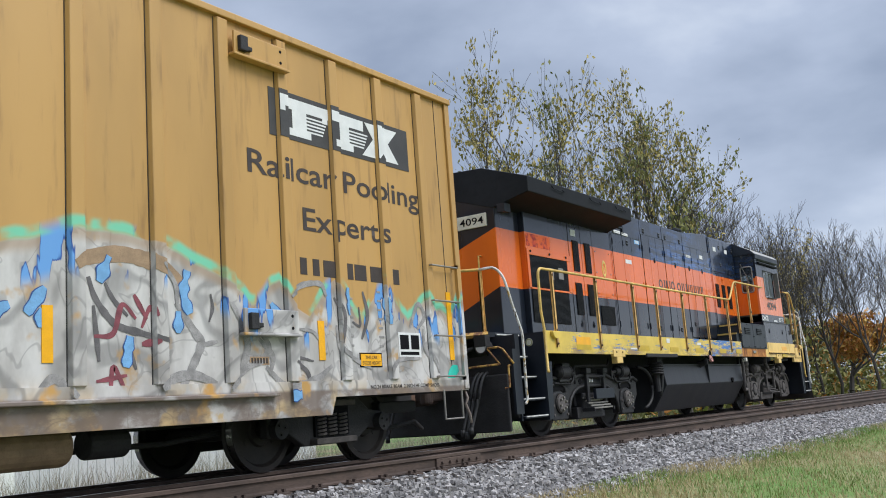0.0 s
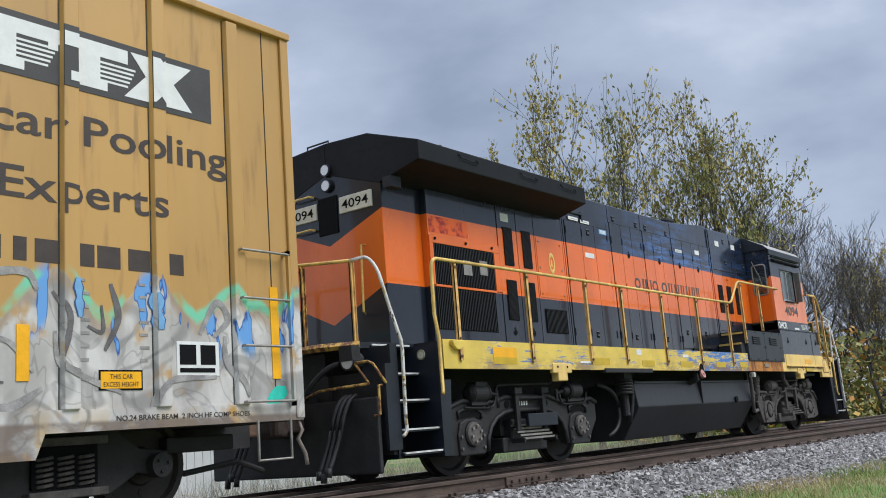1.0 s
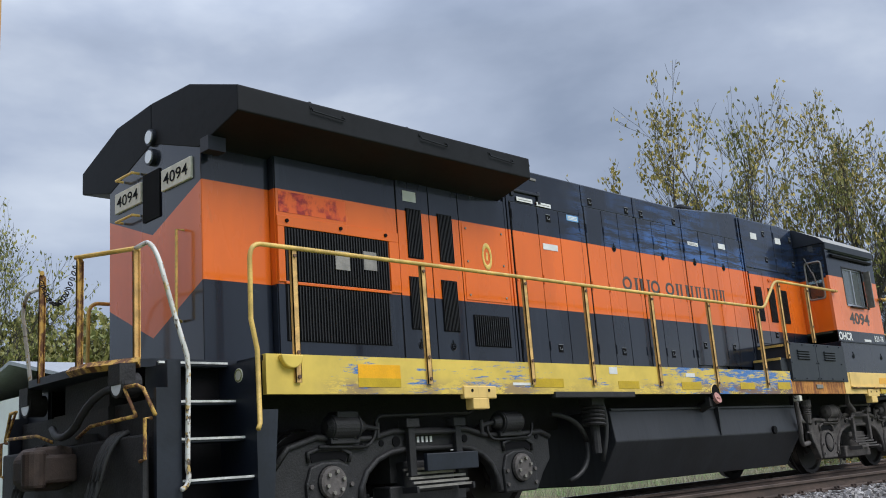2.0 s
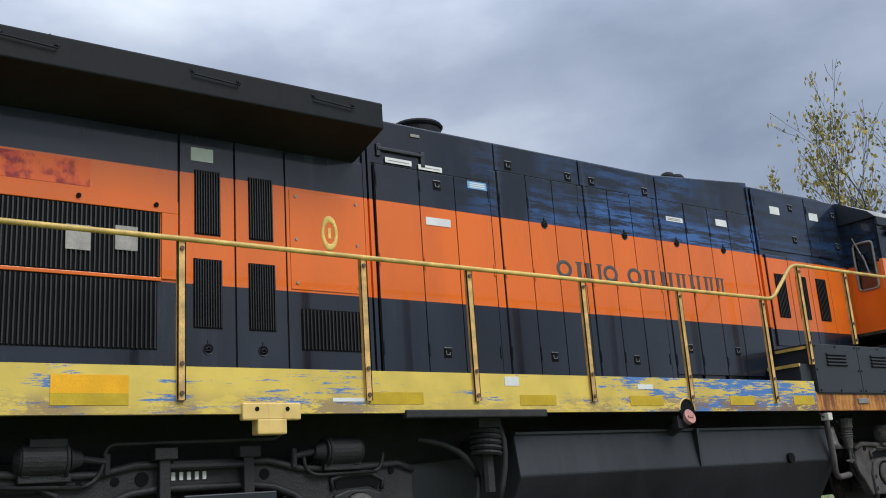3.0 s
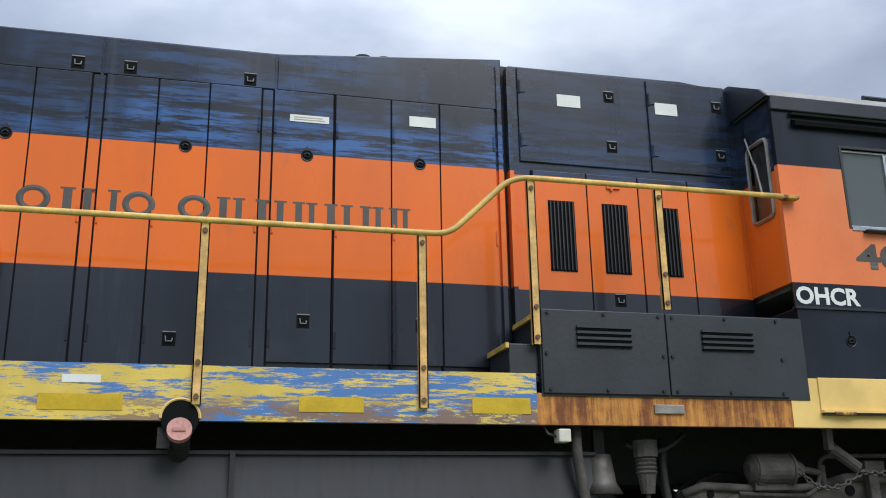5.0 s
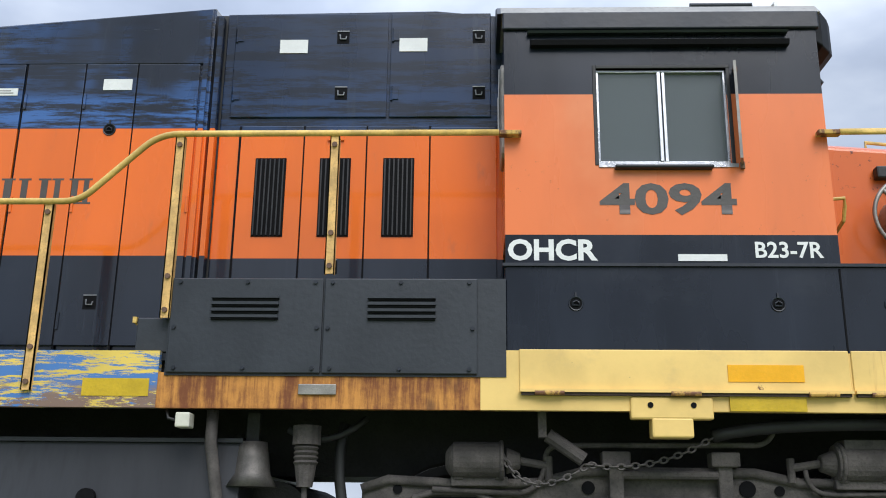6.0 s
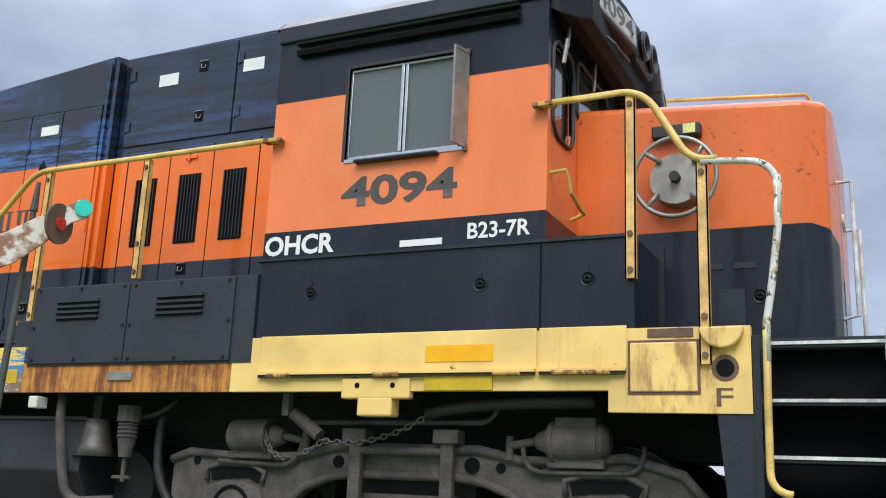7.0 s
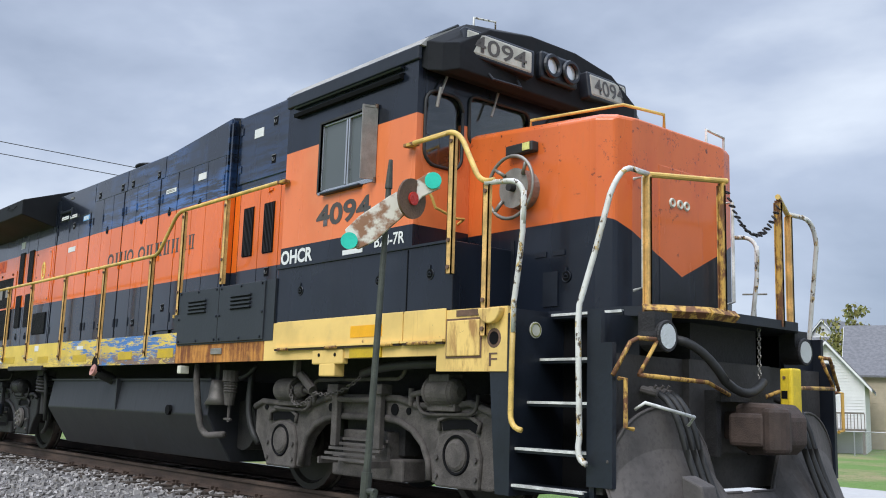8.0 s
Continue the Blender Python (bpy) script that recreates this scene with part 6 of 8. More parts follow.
    for x0, x1, z0, z1 in ((2.775, 2.985, 4.02, 4.13), (3.675, 3.885, 4.03, 4.14)):
        part("sticker", boxes([(x0, x1, -0.974, -0.96, z0, z1)]), "white", p)
    for s in (1, -1):
        end_gear(p, s)
    guard = part("lever_guard", boxes([(8.89, 8.97, 0.30, 0.36, 0.90, 1.27), (8.975, 9.02, 0.26, 0.40, 0.73, 1.27)]), "guardyellow", p, "yellow upright lever plate", 0.015)
    part("guard_mark", boxes([(8.905, 8.955, 0.296, 0.31, 1.04, 1.10)]), "slot", guard, "black square mark")
    part("guard_bolt", rods([((8.93, 0.292, 1.20), (8.93, 0.31, 1.20), 0.012, 10)]), "rust", guard)
    bm = bmesh.new()
    prism(bm, [(9.03, 0.22), (9.20, 0.22), (9.16, 0.44), (9.00, 0.50)], -1.14, -0.98)
    part("plough_bracket", bm, "dusty", p, "small dirty bracket on the plough", 0.012)
    for y in (-1.05, -0.97, -0.90):
        part("hose_cock", rods([((8.62, y, 1.06), (8.76, y, 1.03), 0.030, 10), ((8.70, y, 1.04), (8.74, y, 1.09), 0.012, 6)]), "dusty", p, "grimy air cock")
    bm = bmesh.new()
    for k in range(12):
        ring(bm, (8.80, 0.17, 1.56 - 0.034 * k), (1, 0.15, 0) if k % 2 else (0.15, 1, 0), 0.016, 0.005, 8, 4)
    part("hanging_chain", bm, "steelgrey", p, "bright hanging chain under the platform")
    part("plough_handle", shape(tube, [(8.80, -1.36, 0.92), (8.88, -1.36, 0.965), (8.98, -0.95, 0.88), (8.92, -0.94, 0.82)], 0.012), "stepwhite", p, "worn white handle on the plough", smooth=True)
    for c in (5.475, -5.395):
        truck(p, c, c < 0)
    wheels = [wheelset(p, x, 0.508) for x in AXLES]
    return p, wheels


locomotive, loco_wheels = build_locomotive()


# ---- boxcar ----
def on_posts(ob, xs, front):
    """The same paint where it runs over the side posts."""
    for x in xs:
        bm = bmesh.new()
        bm.from_mesh(ob.data)
        for v, n_ in ((x - 0.068, -1), (x + 0.068, 1)):
            bmesh.ops.bisect_plane(bm, geom=list(bm.verts) + list(bm.edges) + list(bm.faces), plane_co=(v, 0, 0), plane_no=(n_, 0, 0), clear_outer=True)
        if any(f_.normal.y > 0.5 for f_ in bm.faces) and any(f_.normal.y < -0.5 for f_ in bm.faces):
            bmesh.ops.delete(bm, geom=[f_ for f_ in bm.faces if f_.normal.y > -0.5], context="FACES")
        if not bm.faces:
            bm.free()
            continue
        for v in bm.verts:
            v.co.y = front
        me_ = bpy.data.meshes.new(ob.name)
        bm.to_mesh(me_)
        bm.free()
        me_.materials.append(ob.data.materials[0])
        o = new(ob.name.split(".")[0], me_)
        o.parent = ob.parent
        tagged(o, kind="stuff")


def stroke(name, pts, width, material, parent, lift, label="", ragged=0.3):
    """A sprayed line: a flat, tapering ribbon of paint on the car's side, smoothed through its turns."""
    P = [Vector((x, z)) for x, z in pts]
    P = [P[0] * 2 - P[1]] + P + [P[-1] * 2 - P[-2]]
    fine = []
    for a, b, c, d in zip(P, P[1:], P[2:], P[3:]):
        for k in range(8):
            t = k / 8
            fine.append(0.5 * (2 * b + (c - a) * t + (2 * a - 5 * b + 4 * c - d) * t * t + (3 * b - a - 3 * c + d) * t ** 3))
    fine.append(P[-2])
    bm = bmesh.new()
    last = None
    n = len(fine) - 1
    for k, q in enumerate(fine):
        w = (fine[min(n, k + 1)] - fine[max(0, k - 1)]).normalized()
        e = Vector((-w.y, w.x)) * width * 0.5 * (0.45 + 0.75 * math.sin(math.pi * (0.08 + 0.84 * k / n))) * (1 + ragged * noise.noise(Vector((q.x * 11, q.y * 11, 0))))
        row = [bm.verts.new((v.x, lift, v.y)) for v in (q + e, q - e)]
        if last:
            bm.faces.new((last[0], last[1], row[1], row[0]))
        last = row
    return part(name, bm, material, parent, label)


def build_graffiti(p, face):
    posts = [-10.79 - 0.885 * k for k in range(8)]
    lines = [
        ("brushtan", 0.13, [(-16.12, 1.99), (-15.98, 2.07), (-15.65, 2.13), (-15.34, 2.10), (-15.08, 2.02), (-14.91, 1.87)]),
        ("brushgrey", 0.085, [(-15.02, 1.72), (-14.79, 1.44), (-14.72, 1.33), (-14.87, 1.06), (-15.02, 0.84)]),
        ("brushgrey", 0.04, [(-14.72, 1.32), (-14.50, 1.36)]),
        ("brushgrey", 0.07, [(-16.50, 0.86), (-16.32, 1.02), (-16.12, 0.86)]),
        ("brushblack", 0.045, [(-15.93, 1.65), (-15.90, 1.36), (-15.88, 1.16)]),
        ("brushblack", 0.06, [(-15.98, 1.90), (-15.90, 1.70), (-15.70, 1.49), (-15.42, 1.42), (-15.10, 1.35)]),
        ("brushblack", 0.04, [(-15.58, 1.36), (-15.49, 1.09)]),
        ("brushblack", 0.04, [(-15.81, 1.86), (-15.72, 1.71), (-15.57, 1.57)]),
        ("brushred", 0.045, [(-15.93, 1.38), (-15.73, 1.41), (-15.63, 1.67), (-15.48, 1.55)]),
        ("brushred", 0.04, [(-15.42, 1.47), (-15.32, 1.66), (-15.26, 1.58)]),
        ("brushred", 0.045, [(-15.77, 0.87), (-15.73, 1.11), (-15.59, 0.86)]),
        ("brushred", 0.04, [(-15.91, 0.99), (-15.59, 1.04)]),
        ("brushred", 0.045, [(-15.50, 1.77), (-15.36, 1.55)]),
        ("brushred", 0.05, [(-15.42, 1.32), (-15.23, 1.35)])]
    more = [
        ("brushgrey", 0.06, [(-13.94, 1.40), (-13.75, 1.22), (-13.80, 1.02)]),
        ("brushblack", 0.05, [(-13.42, 1.17), (-13.21, 1.04), (-13.18, 0.84)]),
        ("brushblack", 0.05, [(-12.18, 2.0), (-12.11, 1.71), (-12.24, 1.43)]),
        ("brushgrey", 0.06, [(-11.26, 1.60), (-11.06, 1.90), (-10.93, 1.75), (-11.10, 1.58)]),
        ("brushblack", 0.045, [(-12.71, 1.90), (-12.58, 1.69), (-12.66, 1.30)]),
        ("brushgrey", 0.07, [(-13.85, 1.11), (-13.53, 0.90), (-13.07, 0.98), (-12.8, 1.12)]),
        ("brushgrey", 0.08, [(-14.35, 1.75), (-14.10, 1.35), (-14.28, 0.95)]),
        ("brushblack", 0.035, [(-14.58, 1.83), (-14.56, 1.69), (-14.61, 1.55)]),
        ("brushgrey", 0.07, [(-13.92, 1.48), (-13.80, 1.32), (-13.90, 1.20), (-14.16, 1.22)]),
        ("brushblack", 0.03, [(-13.11, 1.17), (-13.34, 1.20), (-13.29, 1.09)]),
        ("brushblack", 0.035, [(-14.0, 0.73), (-13.94, 0.62), (-13.87, 0.77), (-13.81, 0.62), (-13.76, 0.74), (-13.71, 0.67)]),
        ("brushgrey", 0.06, [(-10.97, 1.59), (-10.96, 1.35), (-10.79, 1.16), (-10.73, 1.02)]),
        ("brushblack", 0.03, [(-12.27, 1.81), (-12.26, 1.59), (-12.40, 1.63)]),
        ("brushgrey", 0.05, [(-12.69, 1.58), (-12.65, 1.33), (-12.43, 1.21), (-12.08, 1.08)]),
        ("brushgrey", 0.06, [(-13.46, 1.86), (-13.26, 2.0), (-12.94, 2.04), (-12.84, 1.90)]),
        ("brushgrey", 0.05, [(-15.18, 2.09), (-15.02, 1.90), (-15.0, 1.67)]),
        ("brushgrey", 0.04, [(-13.32, 1.52), (-13.07, 1.48), (-12.87, 1.25)]),
        ("brushgrey", 0.06, [(-14.38, 0.89), (-14.12, 1.10), (-13.86, 1.17)]),
        ("brushgrey", 0.05, [(-11.85, 0.81), (-11.63, 1.16), (-11.08, 1.21)]),
        ("teal", 0.14, [(-10.45, 0.87), (-10.36, 1.02), (-10.22, 1.08)]),
        ("brushgrey", 0.09, [(-15.23, 0.91), (-15.05, 1.01), (-14.80, 1.03), (-14.53, 0.94)])]
    for k, (mt, w, pts) in enumerate(lines + more):
        on_posts(stroke("paint_stroke", pts, w, mt, p, face - 0.0030 - 0.00012 * k), posts, face - 0.0535 - 0.00012 * k)
    for k, pts in enumerate(([(-15.76, 2.10), (-15.87, 1.86)], [(-14.87, 2.04), (-14.92, 1.81), (-14.85, 1.62)], [(-14.99, 1.64), (-15.0, 1.43)], [(-15.55, 1.39), (-15.60, 1.11)], [(-16.40, 1.78), (-16.57, 1.55)],
                             [(-16.42, 1.60), (-16.43, 1.44)], [(-13.74, 1.78), (-13.60, 1.60)], [(-12.5, 2.02), (-12.48, 1.7)], [(-11.75, 1.95), (-11.72, 1.62)], [(-13.65, 0.79), (-13.15, 0.82)], [(-17.0, 1.50), (-16.72, 1.62)])):
        drip = stroke("paint_drip", pts, 0.105, "brushnavy", p, face - 0.0062, "navy-edged blue paint drip", 0.9)
        on_posts(drip, posts, face - 0.057)
        on_posts(stroke("paint_drip", pts, 0.086, "brushblue", p, face - 0.0074, "", 0.9), posts, face - 0.0582)


def build_boxcar():
    p = empty("boxcar", "tan steel boxcar covered with silver and blue graffiti", "railcar")
    x1, x0, h = -10.02, -28.4, 1.50
    body = bmesh.new()
    loft(body, [(x0, [(-h, 0.80), (-h, 4.82), (-1.3, 4.98), (1.3, 4.98), (h, 4.82), (h, 0.80)]), (x1, [(-h, 0.80), (-h, 4.82), (-1.3, 4.98), (1.3, 4.98), (h, 4.82), (h, 0.80)])])
    part("body", body, "boxcar", p, "tan side sheet with a painted graffiti piece")
    part("roof_edge", boxes([(x0, x1 + 0.02, -h - 0.06, -h + 0.03, 4.80, 4.88)]), "boxcar", p, bevel=0.01)
    part("roof_edge", boxes([(x0, x1 + 0.02, h - 0.03, h + 0.06, 4.80, 4.88)]), "boxcar", p)
    part("end_post", boxes([(x1 - 0.10, x1 + 0.01, -h - 0.035, -h, 0.80, 4.82)]), "boxcar", p, bevel=0.01)
    # side posts, each with a dark strip painted in as its shadow line
    for k in range(20):
        x = -10.79 - 0.885 * k
        bm = bmesh.new()
        z0, z1 = 0.95, 4.78
        sec = [(x - 0.090, -h), (x - 0.068, -h - 0.05), (x + 0.068, -h - 0.05), (x + 0.090, -h)]
        lo, hi = [bm.verts.new((a, b, z0)) for a, b in sec], [bm.verts.new((a, b, z1)) for a, b in sec]
        bm.faces.new(lo), bm.faces.new(hi)
        for i in range(4):
            bm.faces.new((lo[i], lo[(i + 1) % 4], hi[(i + 1) % 4], hi[i]))
        part("side_post", bm, "boxcar", p, "pressed vertical side post", 0.008)
        part("seam", boxes([(x - 0.099, x - 0.092, -h - 0.005, -h, 0.9, 4.78)]), "under", p)
    for x in (-10.36, -17.3, -18.2):
        part("seam", boxes([(x - 0.005, x + 0.005, -h - 0.005, -h, 0.9, 4.8)]), "under", p)
    # lower sill: shallow over the truck, deep in the middle
    part("side_sill", shape(prism, [(x1, 0.95), (x1, 0.785), (-12.78, 0.77), (-12.86, 0.575), (-25.55, 0.575), (-25.63, 0.77), (x0, 0.785), (x0, 0.95)], -h - 0.02, -h + 0.03), "boxcar", p)
    part("sill_flange", boxes([(-26.0, -13.75, -h - 0.10, -h - 0.02, 0.80, 0.84)]), "boxcar", p, bevel=0.01)
    part("floor", boxes([(x0, x1, -h + 0.03, h, 0.78, 0.86), (x0 - 0.3, x1 + 0.35, -0.3, 0.3, 0.55, 0.80)]), "under", p)
    part("end_sheet", boxes([(x1, x1 + 0.03, -h + 0.05, h - 0.05, 0.8, 4.8)] + [(x1 + 0.02, x1 + 0.08, -h + 0.15, h - 0.15, z, z + 0.18) for z in (1.2, 1.8, 2.4, 3.0, 3.6, 4.2)]), "boxcar", p, bevel=0.015)
    # ladder, grab irons and stirrup at the corner
    ld = part("ladder_stile", boxes([(-10.21, -10.18, -h - 0.10, -h - 0.06, 0.92, 2.47), (-10.21, -10.18, -h - 0.10, -h, 2.42, 2.47), (-10.21, -10.18, -h - 0.10, -h, 0.92, 0.97)]), "boxcar", p)
    for z in (2.43, 1.96, 1.50, 0.97):
        part("grab_iron", shape(tube, [(-10.80, -h - 0.02, z), (-10.80, -h - 0.09, z), (-10.19, -h - 0.09, z), (-10.19, -h - 0.02, z)], 0.013), "steelgrey", p, "steel grab iron")
    part("stirrup", shape(tube, [(-10.62, -h - 0.02, 0.80), (-10.62, -h - 0.02, 0.42), (-10.20, -h - 0.02, 0.42), (-10.20, -h - 0.02, 0.80)], 0.015), "steelgrey", p)
    part("air_hose", shape(tube, [(-10.06, -h + 0.02, 0.78), (-10.03, -h, 0.68), (-10.09, -h, 0.6), (-10.0, -h, 0.45), (-9.98, -h, 0.34)], 0.02), "boxcar", p, smooth=True)
    build_graffiti(p, -h)
    # door tracks with locks
    for z in (1.45, 4.42):
        plate = part("door_lock_plate", boxes([(-14.22, -13.42, -h - 0.10, -h - 0.07, z, z + 0.25), (-14.25, -13.40, -h - 0.13, -h - 0.02, z - 0.03, z)]), "boxcar", p, "projecting bracket plate", 0.008)
        part("lock", boxes([(-14.17, -14.06, -h - 0.15, -h - 0.09, z + 0.03, z + 0.2), (-14.08, -13.99, -h - 0.14, -h - 0.09, z + 0.05, z + 0.1)]), "under", plate, "black lock", 0.01)
        part("plate_hole", rods([((-13.52, -h - 0.104, z + dz), (-13.52, -h - 0.09, z + dz), 0.018, 10) for dz in (0.06, 0.19)]), "slot", plate)
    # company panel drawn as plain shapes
    lp = part("logo_panel", boxes([(-13.64, -11.05, -h - 0.006, -h, 3.66, 4.21)]), "sign_black", p, "black panel with plain white shapes")
    wraps = [(-10.79 - 0.885 * k) for k in range(1, 4)]
    for x in wraps:
        if -13.6 < x < -11.0:
            part("logo_panel", boxes([(x - 0.070, x + 0.070, -h - 0.056, -h - 0.045, 3.66, 4.21)]), "sign_black", p)
    for x in (-13.17, -12.40):
        for a, b, z0, z1 in ((x - 0.35, x + 0.42, 4.02, 4.15), (x - 0.35, x - 0.26, 3.96, 4.02), (x - 0.10, x + 0.14, 3.80, 4.02), (x - 0.17, x + 0.21, 3.715, 3.80)):
            on_posts(part("logo_shape", boxes([(a, b, -h - 0.009, -h, z0, z1)]), "white", p), wraps, -h - 0.060)
        for k in range(5):
            on_posts(part("logo_bar", boxes([(x + 0.14, x + 0.50 - 0.02 * k, -h - 0.008, -h, 3.965 - k * 0.042, 3.985 - k * 0.042)]), "white", p), wraps, -h - 0.0595)
    for k, (a, b, c_, d_) in enumerate(((-12.02, -11.72, -11.60, -11.28), (-11.60, -11.28, -11.95, -11.66))):
        on_posts(part("logo_shape", shape(prism, [(a, 3.715), (b, 3.715), (d_, 4.15), (c_, 4.15)], -h - 0.0085 - 0.001 * k, -h), "white", p), wraps, -h - 0.0585 - 0.001 * k)
    sl = letters("slogan", "Railcar Pooling", -14.0, -10.88, 3.09, 3.44, -h - 0.004, "letter_brown", p, 0.012, "dark brown painted slogan")
    on_posts(sl, [-10.79 - 0.885 * k for k in range(5)], -h - 0.054)
    sl = letters("slogan", "Experts", -13.17, -11.60, 2.55, 2.90, -h - 0.004, "letter_brown", p, 0.012)
    on_posts(sl, [-10.79 - 0.885 * k for k in range(5)], -h - 0.054)
    for a, b in ((-13.25, -13.14), (-13.04, -12.93), (-12.86, -12.33), (-12.3, -12.08), (-12.0, -11.78), (-11.70, -11.42)):
        part("painted_block", boxes([(a, b, -h - 0.004, -h, 2.13, 2.32)]), "letter_brown", p)
    # reflectors, plates and data blocks
    for x, z0, z1 in ((-10.34, 1.19, 2.10), (-12.96, 1.18, 1.62), (-16.38, 1.15, 1.63)):
        part("reflector", boxes([(x - 0.052, x + 0.052, -h - 0.0095, -h, z0, z1)]), "reflector", p, "upright amber reflective strip")
    part("warning_plate", boxes([(-12.30, -11.88, -h - 0.006, -h, 1.10, 1.27)]), "slot", p)
    part("warning_plate", boxes([(-12.285, -11.895, -h - 0.009, -h, 1.115, 1.255)]), "reflector", p, "amber height warning plate")
    letters("warning_text", "THIS CAR", -12.20, -11.98, 1.195, 1.235, -h - 0.012, "letter_brown", p)
    letters("warning_text", "EXCESS HEIGHT", -12.26, -11.92, 1.13, 1.17, -h - 0.012, "letter_brown", p)
    part("data_panel", boxes([(-11.52, -11.05, -h - 0.006, -h, 1.22, 1.53)]), "white", p, "white panel with two dark squares")
    part("data_square", boxes([(-11.49, -11.31, -h - 0.009, -h, 1.32, 1.50), (-11.26, -11.09, -h - 0.009, -h, 1.32, 1.50), (-11.49, -11.1, -h - 0.009, -h, 1.25, 1.29)]), "slot", p)
    letters("brake_text", "NO.24 BRAKE BEAM  2 INCH HF COMP SHOES", -12.15, -10.72, 0.845, 0.89, -h - 0.024, "letter_brown", p, 0.01)
    st = part("maker_plate", boxes([(-14.08, -13.80, -h - 0.006, -h, 1.13, 1.215)]), "brushtan", p, "small tan stencilled patch")
    for k in range(6):
        part("stencil_bar", boxes([(-14.06 + 0.042 * k, -14.035 + 0.042 * k, -h - 0.008, -h - 0.005, 1.145, 1.20)]), "letter_brown", st)
    rng = random.Random(5)
    for col in (-12.42, -11.85):
        for k in range(7):
            part("data_bar", boxes([(col - 0.05, col + rng.uniform(0.0, 0.05), -h - 0.004, -h, 1.34 + k * 0.11, 1.365 + k * 0.11)]), "brushgrey", p)
    # trucks
    for c in (-12.33, -25.8):
        for s in (-1, 1):
            a, b = (-1.02, -0.90) if s < 0 else (0.90, 1.02)
            part("side_frame", shape(prism, [(c - 1.05, 0.36), (c - 1.05, 0.58), (c - 0.75, 0.62), (c - 0.42, 0.86), (c + 0.42, 0.86), (c + 0.75, 0.62), (c + 1.05, 0.58), (c + 1.05, 0.36), (c + 0.72, 0.40), (c + 0.45, 0.24), (c - 0.45, 0.24), (c - 0.72, 0.40)], a, b), "under", p, bevel=0.015)
            part("frame_window", boxes([(c - 0.30, c + 0.30, s * 1.035 - 0.02, s * 1.035 + 0.02, 0.34, 0.72)]), "slot", p)
            for k in range(-1, 2):
                bm = shape(tube, [(c + k * 0.19 + 0.075 * math.cos(a), s * 1.02 + 0.075 * math.sin(a), 0.33 + 0.007 * a) for a in (q_ * math.tau / 10 for q_ in range(61))], 0.016, 5)
                part("coil_spring", bm, "truck", p)
            for z in (0.68, 0.25):
                part("spring_seat", boxes([(c - 0.36, c + 0.36, s * 1.05 - 0.08, s * 1.05 + 0.08, z, z + 0.07)]), "truck", p, bevel=0.01)
            for dx in (-0.92, 0.92):
                bm = rods([((c + dx, s * 0.95, 0.457), (c + dx, s * 1.12, 0.457), 0.11, 18)])
                bolts(bm, c + dx, s * 1.115 if s < 0 else 1.14, 0.457, 0.06, 3, 0.014)
                part("bearing_cap", bm, "under", p)
        part("bolster", boxes([(c - 0.2, c + 0.2, -1.0, 1.0, 0.5, 0.75)]), "under", p)
    # brake gear under the floor
    part("brake_beam", boxes([(-11.2, -10.4, -0.9, 0.9, 0.55, 0.7)]), "under", p, bevel=0.02)
    part("brake_cylinder", rods([((-15.66, -0.95, 0.46), (-15.22, -0.95, 0.46), 0.14, 18)]), "under", p, bevel=0.02)
    part("air_tank", rods([((-16.9, -0.95, 0.46), (-15.85, -0.95, 0.46), 0.18, 20)]), "brushtan", p, "tan air tank under the floor", 0.05)
    part("train_pipe", shape(tube, [(-28, -0.55, 0.42), (-14.4, -0.55, 0.40), (-13.4, -0.6, 0.5), (-11.4, -0.6, 0.55), (-10.9, -0.75, 0.35), (-10.2, -0.7, 0.42), (-9.6, -0.4, 0.3)], 0.03), "under", p)
    bm = boxes([(-10.05, -9.55, -0.11, 0.11, 0.70, 0.95), (-9.62, -9.42, -0.2, 0.05, 0.66, 1.0)])
    part("coupler", bm, "rust", p, "rusty knuckle coupler", 0.03)
    wheels = [wheelset(p, c + dx, 0.457) for c in (-12.33, -25.8) for dx in (-0.92, 0.92)]
    return p, wheels


M["sign_black"] = plain("panel black", (0.045, 0.043, 0.042), 0.6, 0, 0.2, 4.0)
M["letter_brown"] = plain("letter brown", (0.045, 0.032, 0.026), 0.6, 0, 0.25, 6.0)
boxcar, car_wheels = build_boxcar()


# ---- ground and track ----
def branch_y(x):
    """Near rail of the branch that leaves the track towards the road side."""
    s = max(0.0, x + 6.0)
    return TRACK_Y - 0.7525 - 0.072 * (math.sqrt(s * s + 9.0) - 3.0)


def toe(x):
    """Where the ballast's foot meets the grass."""
    return branch_y(x) - 1.75


def ground_z(x, y):
    f = toe(x)
    if y < f:
        d = f - y
        z = -0.50 - min(0.50, 0.13 * d)
    elif y < TRACK_Y + 3.2:
        z = -0.50
    else:
        z = -0.50 - min(0.35, 0.12 * (y - TRACK_Y - 3.2))
    return z + 0.03 * noise.noise(Vector((x * 0.35, y * 0.35, 0.0)))


def spread(near, far, n, power=2.2):
    return [near + (far - near) * (i / n) ** power for i in range(n + 1)]


